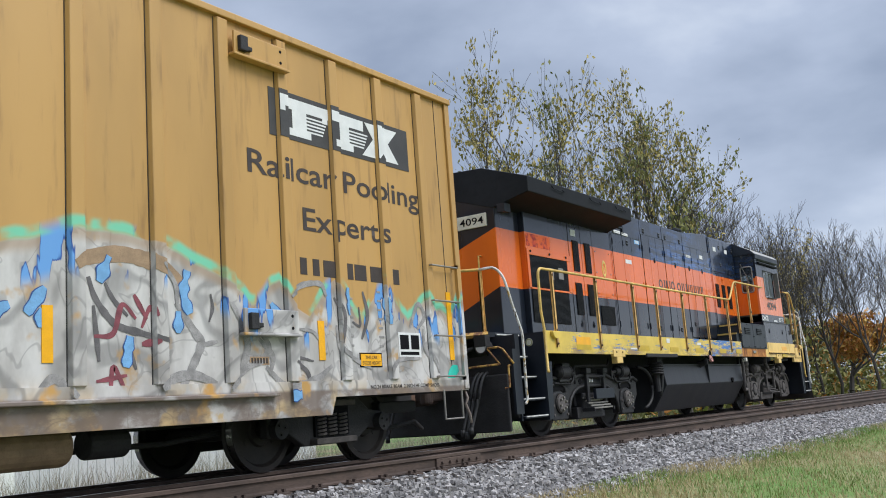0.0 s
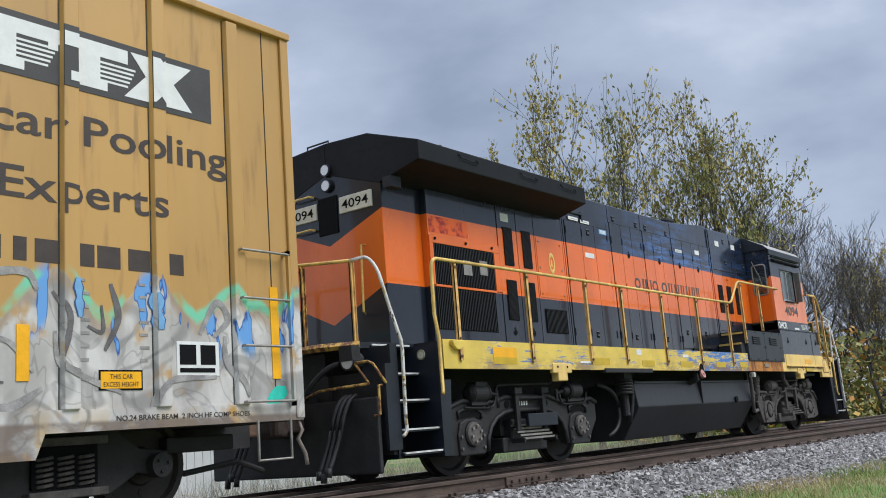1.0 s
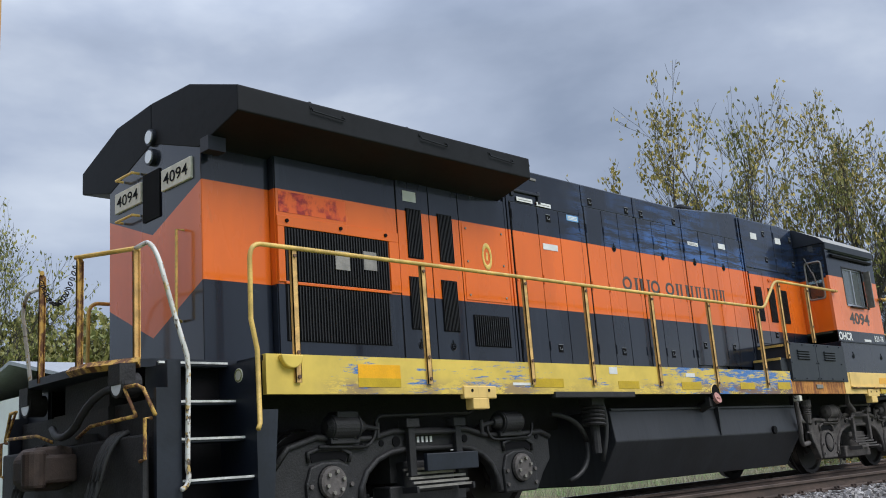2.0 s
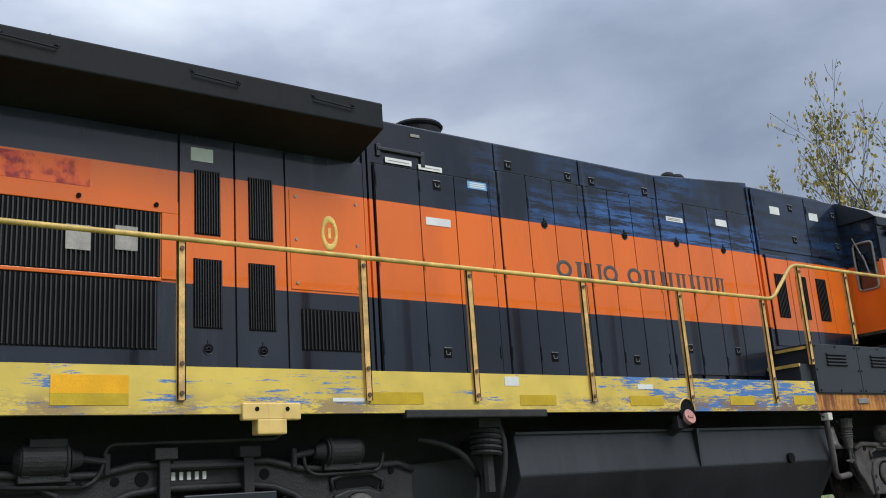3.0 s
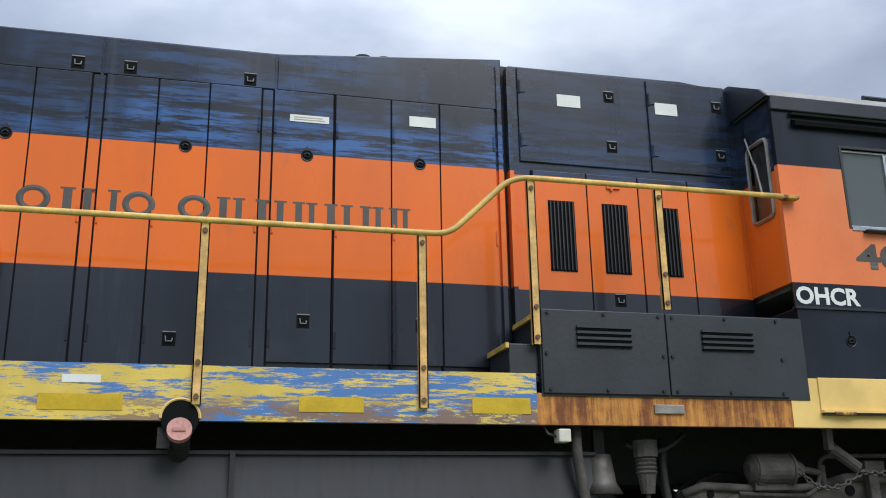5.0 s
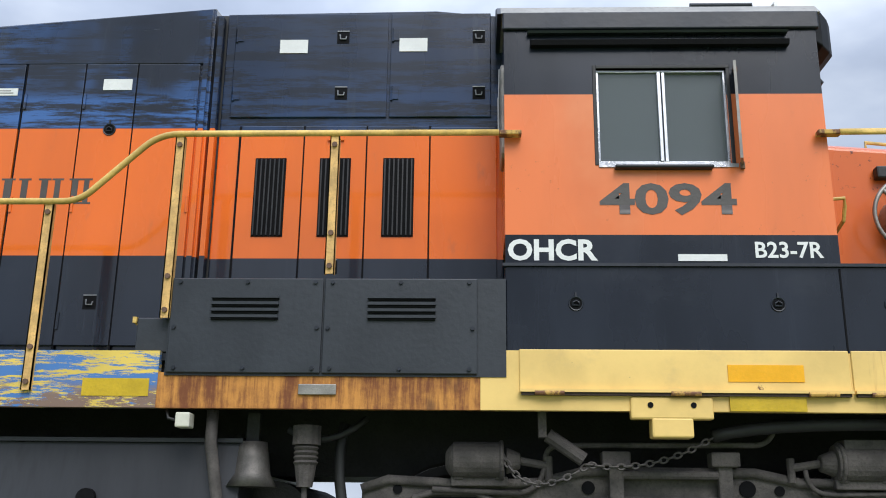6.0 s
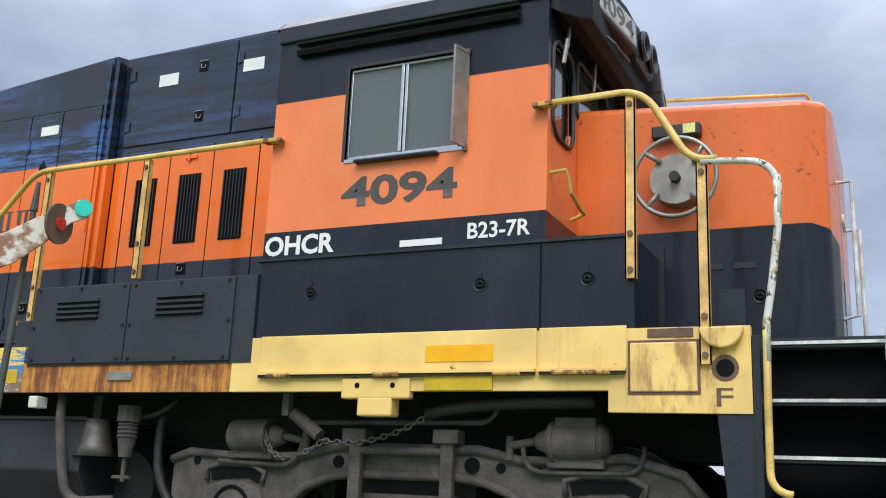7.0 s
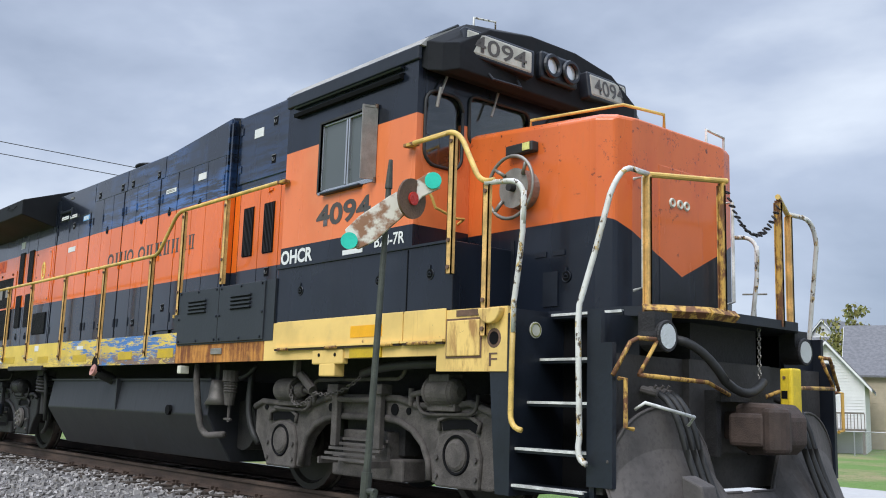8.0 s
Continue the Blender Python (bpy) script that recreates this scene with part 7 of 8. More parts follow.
xs = sorted({-round(v, 3) for v in spread(0, 900, 70)} | {round(v, 3) for v in spread(0, 900, 70)})
ys = sorted({round(8 - v, 3) for v in spread(0, 900, 70)} | {round(8 + v, 3) for v in spread(0, 900, 70)})
verts = [(x, y, ground_z(x, y)) for y in ys for x in xs]
nx = len(xs)
faces = [(j * nx + i, j * nx + i + 1, (j + 1) * nx + i + 1, (j + 1) * nx + i) for j in range(len(ys) - 1) for i in range(nx - 1)]
me = bpy.data.meshes.new("ground")
me.from_pydata(verts, [], faces)
me.materials.append(M["grass"])
tagged(new("ground", me), "mown autumn grass, green with dry patches", "ground", kind="structure")

# ballast bed: flat top with sloped shoulders
bx = [-120 + 2.0 * i for i in range(181)]
rows_b = []
for x in bx:
    n_ = toe(x)
    c_ = branch_y(x)
    rows_b.append([(x, n_ - 0.15, -0.56), (x, n_ + 0.55, -0.36), (x, c_ - 0.75, -0.215), (x, TRACK_Y + 1.6, -0.215), (x, TRACK_Y + 3.0, -0.50), (x, TRACK_Y + 3.3, -0.58)])
verts = [v for r in rows_b for v in r]
faces = [(i * 6 + k, (i + 1) * 6 + k, (i + 1) * 6 + k + 1, i * 6 + k + 1) for i in range(len(bx) - 1) for k in range(5)]
me = bpy.data.meshes.new("ballast_bed")
me.from_pydata(verts, [], faces)
me.materials.append(M["bed"])
tagged(new("ballast_bed", me), "bed of crushed grey stone under the track", "ballast", kind="structure")


def scatter(name, count, place, size, material, seed, label, category):
    """Many small broken stones in one mesh."""
    rng = np.random.default_rng(seed)
    cube = np.array([(x, y, z) for x in (-1, 1) for y in (-1, 1) for z in (-1, 1)], float)
    quads = np.array([(0, 1, 3, 2), (4, 6, 7, 5), (0, 4, 5, 1), (2, 3, 7, 6), (0, 2, 6, 4), (1, 5, 7, 3)])
    pts = place(rng, count)
    n = len(pts)
    v = np.repeat(cube[None], n, 0) * rng.uniform(0.55, 1.25, (n, 8, 1)) * rng.uniform(0.6, 1.3, (n, 1, 3))
    a, b = rng.uniform(0, math.tau, n), rng.uniform(-0.7, 0.7, n)
    ca, sa, cb, sb = np.cos(a), np.sin(a), np.cos(b), np.sin(b)
    x, y, z = v[..., 0], v[..., 1], v[..., 2]
    y, z = y * cb[:, None] - z * sb[:, None], y * sb[:, None] + z * cb[:, None]
    x, y = x * ca[:, None] - y * sa[:, None], x * sa[:, None] + y * ca[:, None]
    r = (size * rng.uniform(0.6, 1.35, n))[:, None]
    v = np.stack([x * r, y * r, z * r], -1) + pts[:, None]
    f = (quads[None] + 8 * np.arange(n)[:, None, None]).reshape(-1, 4)
    me = bpy.data.meshes.new(name)
    me.from_pydata(v.reshape(-1, 3).tolist(), [], f.tolist())
    me.materials.append(M[material])
    return tagged(new(name, me), label, category, kind="stuff")


def on_bed(rng, count):
    x = np.concatenate([rng.uniform(2, 30, int(count * 0.62)), rng.uniform(-26, 2, int(count * 0.28)), rng.uniform(30, 60, int(count * 0.10))])
    out_ = []
    for v in x:
        n_, c_ = toe(v), branch_y(v)
        y = n_ - 0.25 + (c_ + 0.9 - n_) * rng.random() ** 1.15
        z = -0.56 + (y - n_ + 0.15) / 0.70 * 0.20 if y < n_ + 0.55 else (-0.36 + (y - n_ - 0.55) / max(0.05, c_ - 0.75 - n_ - 0.55) * 0.145 if y < c_ - 0.75 else -0.215)
        out_.append((v, y, z + rng.uniform(-0.005, 0.02)))
    return np.array(out_)


scatter("ballast_stones", 42000, on_bed, 0.021, "stone", 3, "loose crushed grey ballast stones", "ballast")


def blades(name, count, place, height, material, seed, label):
    rng = np.random.default_rng(seed)
    pts = place(rng, count)
    n = len(pts)
    a = rng.uniform(0, math.tau, n)
    w = rng.uniform(0.004, 0.009, n)
    hgt = height * rng.uniform(0.4, 1.3, n)
    lean = rng.uniform(-0.6, 0.6, (n, 2)) * hgt[:, None]
    dx, dy = np.cos(a) * w, np.sin(a) * w
    v = np.stack([np.stack([pts[:, 0] - dx, pts[:, 1] - dy, pts[:, 2]], -1), np.stack([pts[:, 0] + dx, pts[:, 1] + dy, pts[:, 2]], -1),
                  np.stack([pts[:, 0] + lean[:, 0], pts[:, 1] + lean[:, 1], pts[:, 2] + hgt], -1)], 1)
    me = bpy.data.meshes.new(name)
    me.from_pydata(v.reshape(-1, 3).tolist(), [], (np.arange(n)[:, None] * 3 + np.arange(3)).tolist())
    me.materials.append(M[material])
    return tagged(new(name, me), label, "grass", kind="stuff")


def on_lawn(rng, count):
    x = 4 + 34 * rng.random(count) ** 1.3
    out_ = []
    for v in x:
        y = toe(v) + 0.15 - 5.0 * rng.random() ** 1.6
        out_.append((v, y, ground_z(v, y) - 0.01))
    return np.array(out_)


blades("grass", 90000, on_lawn, 0.075, "blade", 8, "short green and straw-coloured grass blades")

track = empty("track", "rusty railway track with a branch on weathered wooden ties", "track", kind="structure")


def rail_run(line, x0, x1, name="rail", label="", worn=True):
    """A rail of true section along y = line(x)."""
    sec = [(-0.07, -0.17), (-0.07, -0.155), (-0.01, -0.14), (-0.008, -0.045), (-0.036, -0.038), (-0.036, -0.006), (-0.028, 0.0), (0.028, 0.0), (0.036, -0.006), (0.036, -0.038), (0.008, -0.045), (0.01, -0.14), (0.07, -0.155), (0.07, -0.17)]
    n = max(2, int((x1 - x0) / 1.5))
    sections = [(x0 + (x1 - x0) * i / n, [(line(x0 + (x1 - x0) * i / n) + a, b) for a, b in sec]) for i in range(n + 1)]
    r = part(name, shape(loft, sections), "rail", track, label)
    if worn:
        top = bmesh.new()
        loft(top, [(x, [(line(x) - 0.024, -0.002), (line(x) - 0.024, 0.0015), (line(x) + 0.024, 0.0015), (line(x) + 0.024, -0.002)]) for x, _ in sections])
        part("running_surface", top, "railtop", r, "bright worn running surface")
    return r


NEAR, FAR = TRACK_Y - 0.7525, TRACK_Y + 0.7525
rail_run(lambda x: NEAR, -2.5, 160, label="running rail of the straight track")
rail_run(lambda x: FAR, -160, 160)
rail_run(branch_y, -160, 60, label="brown rusty outer rail of the branch", worn=False)
rail_run(lambda x: branch_y(x) + 1.505, -2.5, 14.2, worn=False)
rail_run(lambda x: branch_y(x) + 1.505, 16.6, 60, worn=False)
for x in (10.45, 34.0):
    y = branch_y(x)
    ang = math.atan(-0.07)
    for s in (-1, 1):
        jb = part("joint_bar", boxes([(-0.46, 0.46, s * 0.022 - 0.016, s * 0.022 + 0.016, -0.145, -0.045)]), "rail", track, "bolted joint bar", 0.008)
        jb.matrix_local = pose(x, y, 0, 0, 0, math.degrees(ang))
        bt = part("bolt", rods([((dx, s * 0.035, -0.095), (dx, s * 0.065, -0.095), 0.02, 6) for dx in (-0.36, -0.2, -0.06, 0.06, 0.2, 0.36)]), "rail", jb)
tie_near, tie_far = bmesh.new(), bmesh.new()
rng = random.Random(2)
tie_mesh = None
for k in range(-150, 250):
    x = k * 0.52 + 0.1
    y0 = branch_y(x) - 0.62 + rng.uniform(-0.10, 0.08) if x < 40 else TRACK_Y - 1.3
    y1 = TRACK_Y + 1.3 + rng.uniform(-0.05, 0.05)
    if -40 <= k <= 100:
        me_bm = bmesh.new()
        vs = box(me_bm, -0.115, 0.115, 0, y1 - y0, -0.36, -0.185)
        bmesh.ops.bevel(me_bm, geom=list(me_bm.edges), offset=0.012, segments=1)
        t_ = part("tie", me_bm, "tie", track)
        t_.matrix_local = pose(x, y0, rng.uniform(-0.008, 0.006), 0, 0, rng.uniform(-1.2, 1.2))
    else:
        box(tie_far, x - 0.115, x + 0.115, y0, y1, -0.36, -0.185)
tagged(part("tie", tie_far, "tie", track), kind="stuff")
plates, spikes = bmesh.new(), bmesh.new()
for k in range(-30, 100):
    x = k * 0.52 + 0.1
    y = branch_y(x)
    box(plates, x - 0.09, x + 0.09, y - 0.17, y + 0.17, -0.19, -0.168)
    for dx in (-0.05, 0.05):
        box(spikes, x + dx - 0.012, x + dx + 0.012, y - 0.10, y - 0.06, -0.17, -0.135)
tagged(part("tie_plate", plates, "rail", track), kind="stuff")
tagged(part("spike", spikes, "rail", track), kind="stuff")


# ---- switch stand ----
def build_stand():
    p = empty("switch_stand", "tall switch stand with a rusty white target on a leaning mast", "switch stand")
    part("base", boxes([(-0.28, 0.28, -0.22, 0.22, 0.0, 0.06), (-0.16, 0.16, -0.14, 0.14, 0.06, 0.30)]), "mast", p, bevel=0.015)
    bm = bmesh.new()
    rod(bm, (0, 0, 0.06), (0, 0, 0.95), 0.036, 14, 0.03)
    rod(bm, (0, 0, 0.9), (0, 0, 2.66), 0.021, 12, 0.016)
    rod(bm, (0, 0, 2.55), (0, 0, 2.72), 0.023, 10, 0.012)
    part("mast", bm, "mast", p, "dark steel mast")
    part("lever", rods([((0.05, -0.05, 0.85), (0.05, -0.05, 0.25), 0.02), ((0, 0, 0.85), (0.06, -0.06, 0.85), 0.02)]), "mast", p)
    step = part("foot_grate", boxes([(-0.42, 0.02, -0.14 + 0.055 * k, -0.115 + 0.055 * k, 0.60, 0.625) for k in range(6)] + [(-0.42, -0.40, -0.14, 0.17, 0.58, 0.62), (0.0, 0.02, -0.14, 0.17, 0.58, 0.62), (-0.4, 0.0, -0.14, -0.12, 0.55, 0.60)]), "steelgrey", p, "small slotted metal step")
    part("step_brace", rods([((-0.38, 0.0, 0.6), (0.0, 0.0, 0.3), 0.018)]), "mast", p)
    board = bmesh.new()
    outline = [(-0.30, -0.035), (-0.27, -0.085), (-0.16, -0.10), (0.05, -0.07), (0.20, -0.04), (0.31, -0.055), (0.35, 0.0), (0.31, 0.055), (0.2, 0.06), (0.05, 0.07), (-0.16, 0.07), (-0.27, 0.05)]
    prism(board, outline, -0.012, 0.012)
    q = pose(0.02, -0.055, 2.41, 0, -38, 0)
    bmesh.ops.transform(board, matrix=q, verts=board.verts)
    b = part("target_board", board, "target", p, "rusty white target board, paint peeling", 0.004)
    for x, z in ((-0.285, -0.02), (0.30, 0.0)):
        bm = rods([((x, -0.03, z), (x, -0.012, z), 0.048, 20)])
        bmesh.ops.transform(bm, matrix=q, verts=bm.verts)
        part("reflector", bm, "teal", b, "round teal reflector")
    turned = q @ Matrix.Translation((0.14, -0.03, -0.02)) @ Matrix.Rotation(radians(38), 4, "Y") @ Matrix.Rotation(radians(52), 4, "Z")
    bm = rods([((0, -0.008, 0), (0, 0.008, 0), 0.115, 28)])
    bmesh.ops.transform(bm, matrix=turned, verts=bm.verts)
    part("disc", bm, "rust", p, "round rusty disc")
    bm = rods([((0, -0.02, 0), (0, -0.006, 0), 0.038, 20)])
    bmesh.ops.transform(bm, matrix=turned, verts=bm.verts)
    part("red_reflector", bm, "red", p, "small red reflector")
    return p


stand = build_stand()
stand.matrix_world = pose(-4.42, 5.30, -0.42, 0, 2.0, 48)


# ---- trees, brush and houses ----
def limbs(seed, height, spread_, depth=5, leaf=0.12, leafy=0.35, lean=0.0, thick=0.2):
    rng = random.Random(seed)
    tv, tf, lv, lf = [], [], [], []

    def stick(a, b, ra, rb, n):
        q = (b - a).to_track_quat("Z", "Y")
        k0 = len(tv)
        for p_, r in ((a, ra), (b, rb)):
            for i in range(n):
                tv.append(tuple(p_ + q @ Vector((r * math.cos(i * math.tau / n), r * math.sin(i * math.tau / n), 0))))
        for i in range(n):
            tf.append((k0 + i, k0 + (i + 1) % n, k0 + n + (i + 1) % n, k0 + n + i))

    def leaf_at(p_, size):
        q = Euler((rng.uniform(0, 6.3), rng.uniform(0, 6.3), rng.uniform(0, 6.3))).to_matrix()
        k0 = len(lv)
        for x, y in ((-0.5, 0), (0, -0.32), (0.6, 0), (0, 0.32)):
            lv.append(tuple(p_ + q @ Vector((x * size, y * size, 0))))
        lf.append((k0, k0 + 1, k0 + 2, k0 + 3))

    def grow(a, way, length, r, level):
        steps = 3 if level < 3 else 2
        p_ = a
        for i in range(steps):
            way = (way + Vector((rng.gauss(0, 0.22), rng.gauss(0, 0.22), rng.gauss(0.045, 0.10)))).normalized()
            b = p_ + way * length / steps
            r2 = max(0.007, r * (0.86 if level < 2 else 0.78))
            stick(p_, b, r, r2, 6 if level < 2 else (4 if level < 4 else 3))
            r = r2
            p_ = b
            if level < depth and (level > 0 or i > 0):
                for _ in range(2 if level < 1 else (rng.choice((1, 2)) if level < 2 else (1 if rng.random() < 0.74 else 0))):
                    side_ = Vector((rng.gauss(0, 1), rng.gauss(0, 1), rng.uniform(-0.1, 0.9))).normalized()
                    w2 = (way * (1.0 - 0.55 * spread_) + side_ * spread_).normalized()
                    grow(p_, w2, length * rng.uniform(0.52, 0.74), max(0.007, r * 0.60), level + 1)
            if level >= depth - 1:
                for _ in range(3):
                    if rng.random() < leafy:
                        leaf_at(p_ + Vector((rng.gauss(0, 0.13), rng.gauss(0, 0.13), rng.gauss(-0.05, 0.13))), leaf * rng.uniform(0.6, 1.4))
        if level < depth:
            grow(p_, way, length * 0.66, r * 0.8, level + 1)

    grow(Vector((0, 0, -0.3)), Vector((lean, 0, 1)).normalized(), height * 0.30, thick, 0)
    return tv, tf, lv, lf


def tree(name, seed, height, spread_, leaf_mat, label, **kw):
    p = empty(name, label, "tree", group="trees beyond the track")
    tv, tf, lv, lf = limbs(seed, height, spread_, **kw)
    for nm, v, f, mt in (("trunk", tv, tf, "bark"), ("crown", lv, lf, leaf_mat)):
        if f:
            me_ = bpy.data.meshes.new(nm)
            me_.from_pydata(v, [], f)
            me_.materials.append(M[mt])
            o = new(nm, me_)
            o.parent = p
    return p


def polar(yaw, dist, eye=(0.0, 0.0)):
    a = radians(yaw)
    return eye[0] - math.sin(a) * dist, eye[1] + math.cos(a) * dist


kinds = [
    tree("tree", 48, 15, 0.40, "leaf", "tall slender tree with sparse yellow-green leaves", leafy=0.55, leaf=0.15, depth=5, thick=0.15),
    tree("tree", 57, 15, 0.40, "leafgreen", "slim tree losing its green leaves", leafy=0.42, leaf=0.15, depth=5, thick=0.15),
    tree("tree", 39, 13, 0.40, "leaf", "nearly bare grey-brown autumn tree", leafy=0.02, leaf=0.08, depth=6, thick=0.15),
    tree("tree", 41, 9, 0.75, "leaforange", "small autumn tree with orange leaves", leafy=0.5, leaf=0.22, depth=6),
    tree("tree", 53, 12, 0.70, "leafgreen", "leafy green roadside tree", leafy=0.6, leaf=0.26, depth=6),
]
spots = [(0, -61.1, 45, 1.07), (1, -64.8, 46, 1.06), (0, -66.5, 48, 1.02), (1, -68.2, 47, 0.96), (0, -70.0, 48, 0.93), (2, -71.3, 50, 0.80), (2, -72.4, 56, 0.88), (2, -74.2, 60, 0.85), (2, -63.4, 54, 0.9), (2, -68.6, 54, 0.9), (2, -70.8, 55, 0.85), (2, -71.2, 50, 0.75), (2, -73, 62, 0.9), (2, -75, 66, 0.88), (2, -77, 70, 0.85), (2, -79, 74, 0.85), (2, -78, 62, 0.72),
         (2, -81, 80, 0.85), (2, -76, 72, 0.7), (3, -78.6, 64, 0.66), (2, -76.2, 58, 0.72), (2, -79.8, 60, 0.7), (0, -77.2, 62, 0.62), (3, -82.5, 78, 0.7), (2, -83, 88, 0.85), (4, -83.5, 84, 0.6), (1, -84.5, 95, 0.8), (2, -85.5, 100, 0.8), (2, -74, 75, 0.7), (3, -77.5, 80, 0.7),
         (4, -21.5, 62, 1.0), (4, -17.5, 66, 1.0), (1, -19.5, 58, 1.05), (3, -16, 60, 0.8), (4, -13, 72, 1.0), (2, -24, 70, 1.0), (4, -28, 80, 0.9), (4, -8, 75, 0.9)]
for i, (k, yaw, dist, sc) in enumerate(spots):
    x, y = polar(yaw, dist)
    m_ = pose(x, y, -0.6, 0, 0, 77 * i % 360)
    sc *= 1.45
    t_ = copy_thing(kinds[k], m_)
    slim = 0.74 if k < 2 else (0.75 if k == 2 else 1.0)
    t_.scale = (sc * slim, sc * slim, sc)
for t_ in kinds:
    for o in t_.children:
        bpy.data.objects.remove(o)
    bpy.data.objects.remove(t_)


def brush(rng, count):
    out_ = []
    for _ in range(count):
        yaw = rng.uniform(-88, -62)
        x, y = polar(yaw, 48 + 60 * rng.random())
        if y < TRACK_Y + 5:
            y = TRACK_Y + 5 + 3 * rng.random()
        out_.append((x, y, -0.6 + 5.0 * rng.random() ** 2.2))
    return np.array(out_)


def clumps(name, count, place, size, material, seed, label):
    rng = np.random.default_rng(seed)
    pts = place(rng, count)
    n = len(pts)
    q = rng.normal(size=(n, 2, 3))
    q /= np.linalg.norm(q, axis=2, keepdims=True)
    r = (size * rng.uniform(0.5, 1.4, n))[:, None]
    a, b = q[:, 0] * r, np.cross(q[:, 0], q[:, 1]) * r * 0.6
    v = np.stack([pts - a, pts - b, pts + a, pts + b], 1)
    me_ = bpy.data.meshes.new(name)
    me_.from_pydata(v.reshape(-1, 3).tolist(), [], (np.arange(n)[:, None] * 4 + np.arange(4)).tolist())
    me_.materials.append(M[material])
    return tagged(new(name, me_), label, "bush", kind="stuff")


clumps("undergrowth", 16000, brush, 0.22, "leafgreen", 4, "tangled green and brown undergrowth beyond the track")
clumps("undergrowth", 5000, brush, 0.15, "bark", 5, "bare brown twigs of the undergrowth")
clumps("undergrowth", 5200, brush, 0.19, "leaforange", 6, "orange autumn undergrowth beyond the track")

# pale lot and lane beyond the track
me = bpy.data.meshes.new("lane")
me.from_pydata([(-15, 18.5, -0.80), (6, 15.0, -0.80), (14, 15.5, -0.80), (14, 24.0, -0.80), (-15, 26.5, -0.80)], [], [(0, 1, 2, 3, 4)])
me.materials.append(M["gravel"])
tagged(new("road", me), "pale gravel lane beyond the track", "road", kind="structure")


def weeds(rng, count):
    x = rng.uniform(8, 30, count)
    y = rng.uniform(TRACK_Y + 3.4, 16.5, count)
    return np.stack([x, y, np.full(count, -0.72)], -1)


blades("dry_weeds", 9000, weeds, 0.75, "weed", 21, "dry straw-coloured weeds beyond the track")


def shed():
    p = empty("shed", "long pale metal-sided building beyond the track", "building")
    part("wall", boxes([(15.2, 27.0, 24.0, 24.12, -1.0, 3.4), (15.2, 27.0, 31.9, 32.0, -1.0, 3.4), (26.9, 27.0, 24.1, 31.9, -1.0, 3.4)]), "palewall", p, "pale grey metal wall")
    for k in range(39):
        part("rib", boxes([(15.3 + 0.3 * k, 15.34 + 0.3 * k, 23.98, 24.0, -0.95, 3.35)]), "palewall", p)
    part("door_wall", boxes([(11.0, 15.2, 24.02, 24.14, -1.0, 3.4), (11.0, 11.1, 24.1, 31.9, -1.0, 3.4), (11.0, 15.2, 31.9, 32.0, -1.0, 3.4)]), "siding", p, "white end of the building")
    bm = bmesh.new()
    loft(bm, [(x_, [(23.6, 3.35), (23.6, 3.45), (28.0, 4.4), (32.4, 3.45), (32.4, 3.35), (28.0, 4.3)]) for x_ in (10.7, 27.3)])
    part("roof", bm, "galv", p, "low metal roof")


M["palewall"] = plain("pale metal wall", (0.50, 0.50, 0.51), 0.6, 0, 0.06, 1.5)
shed()


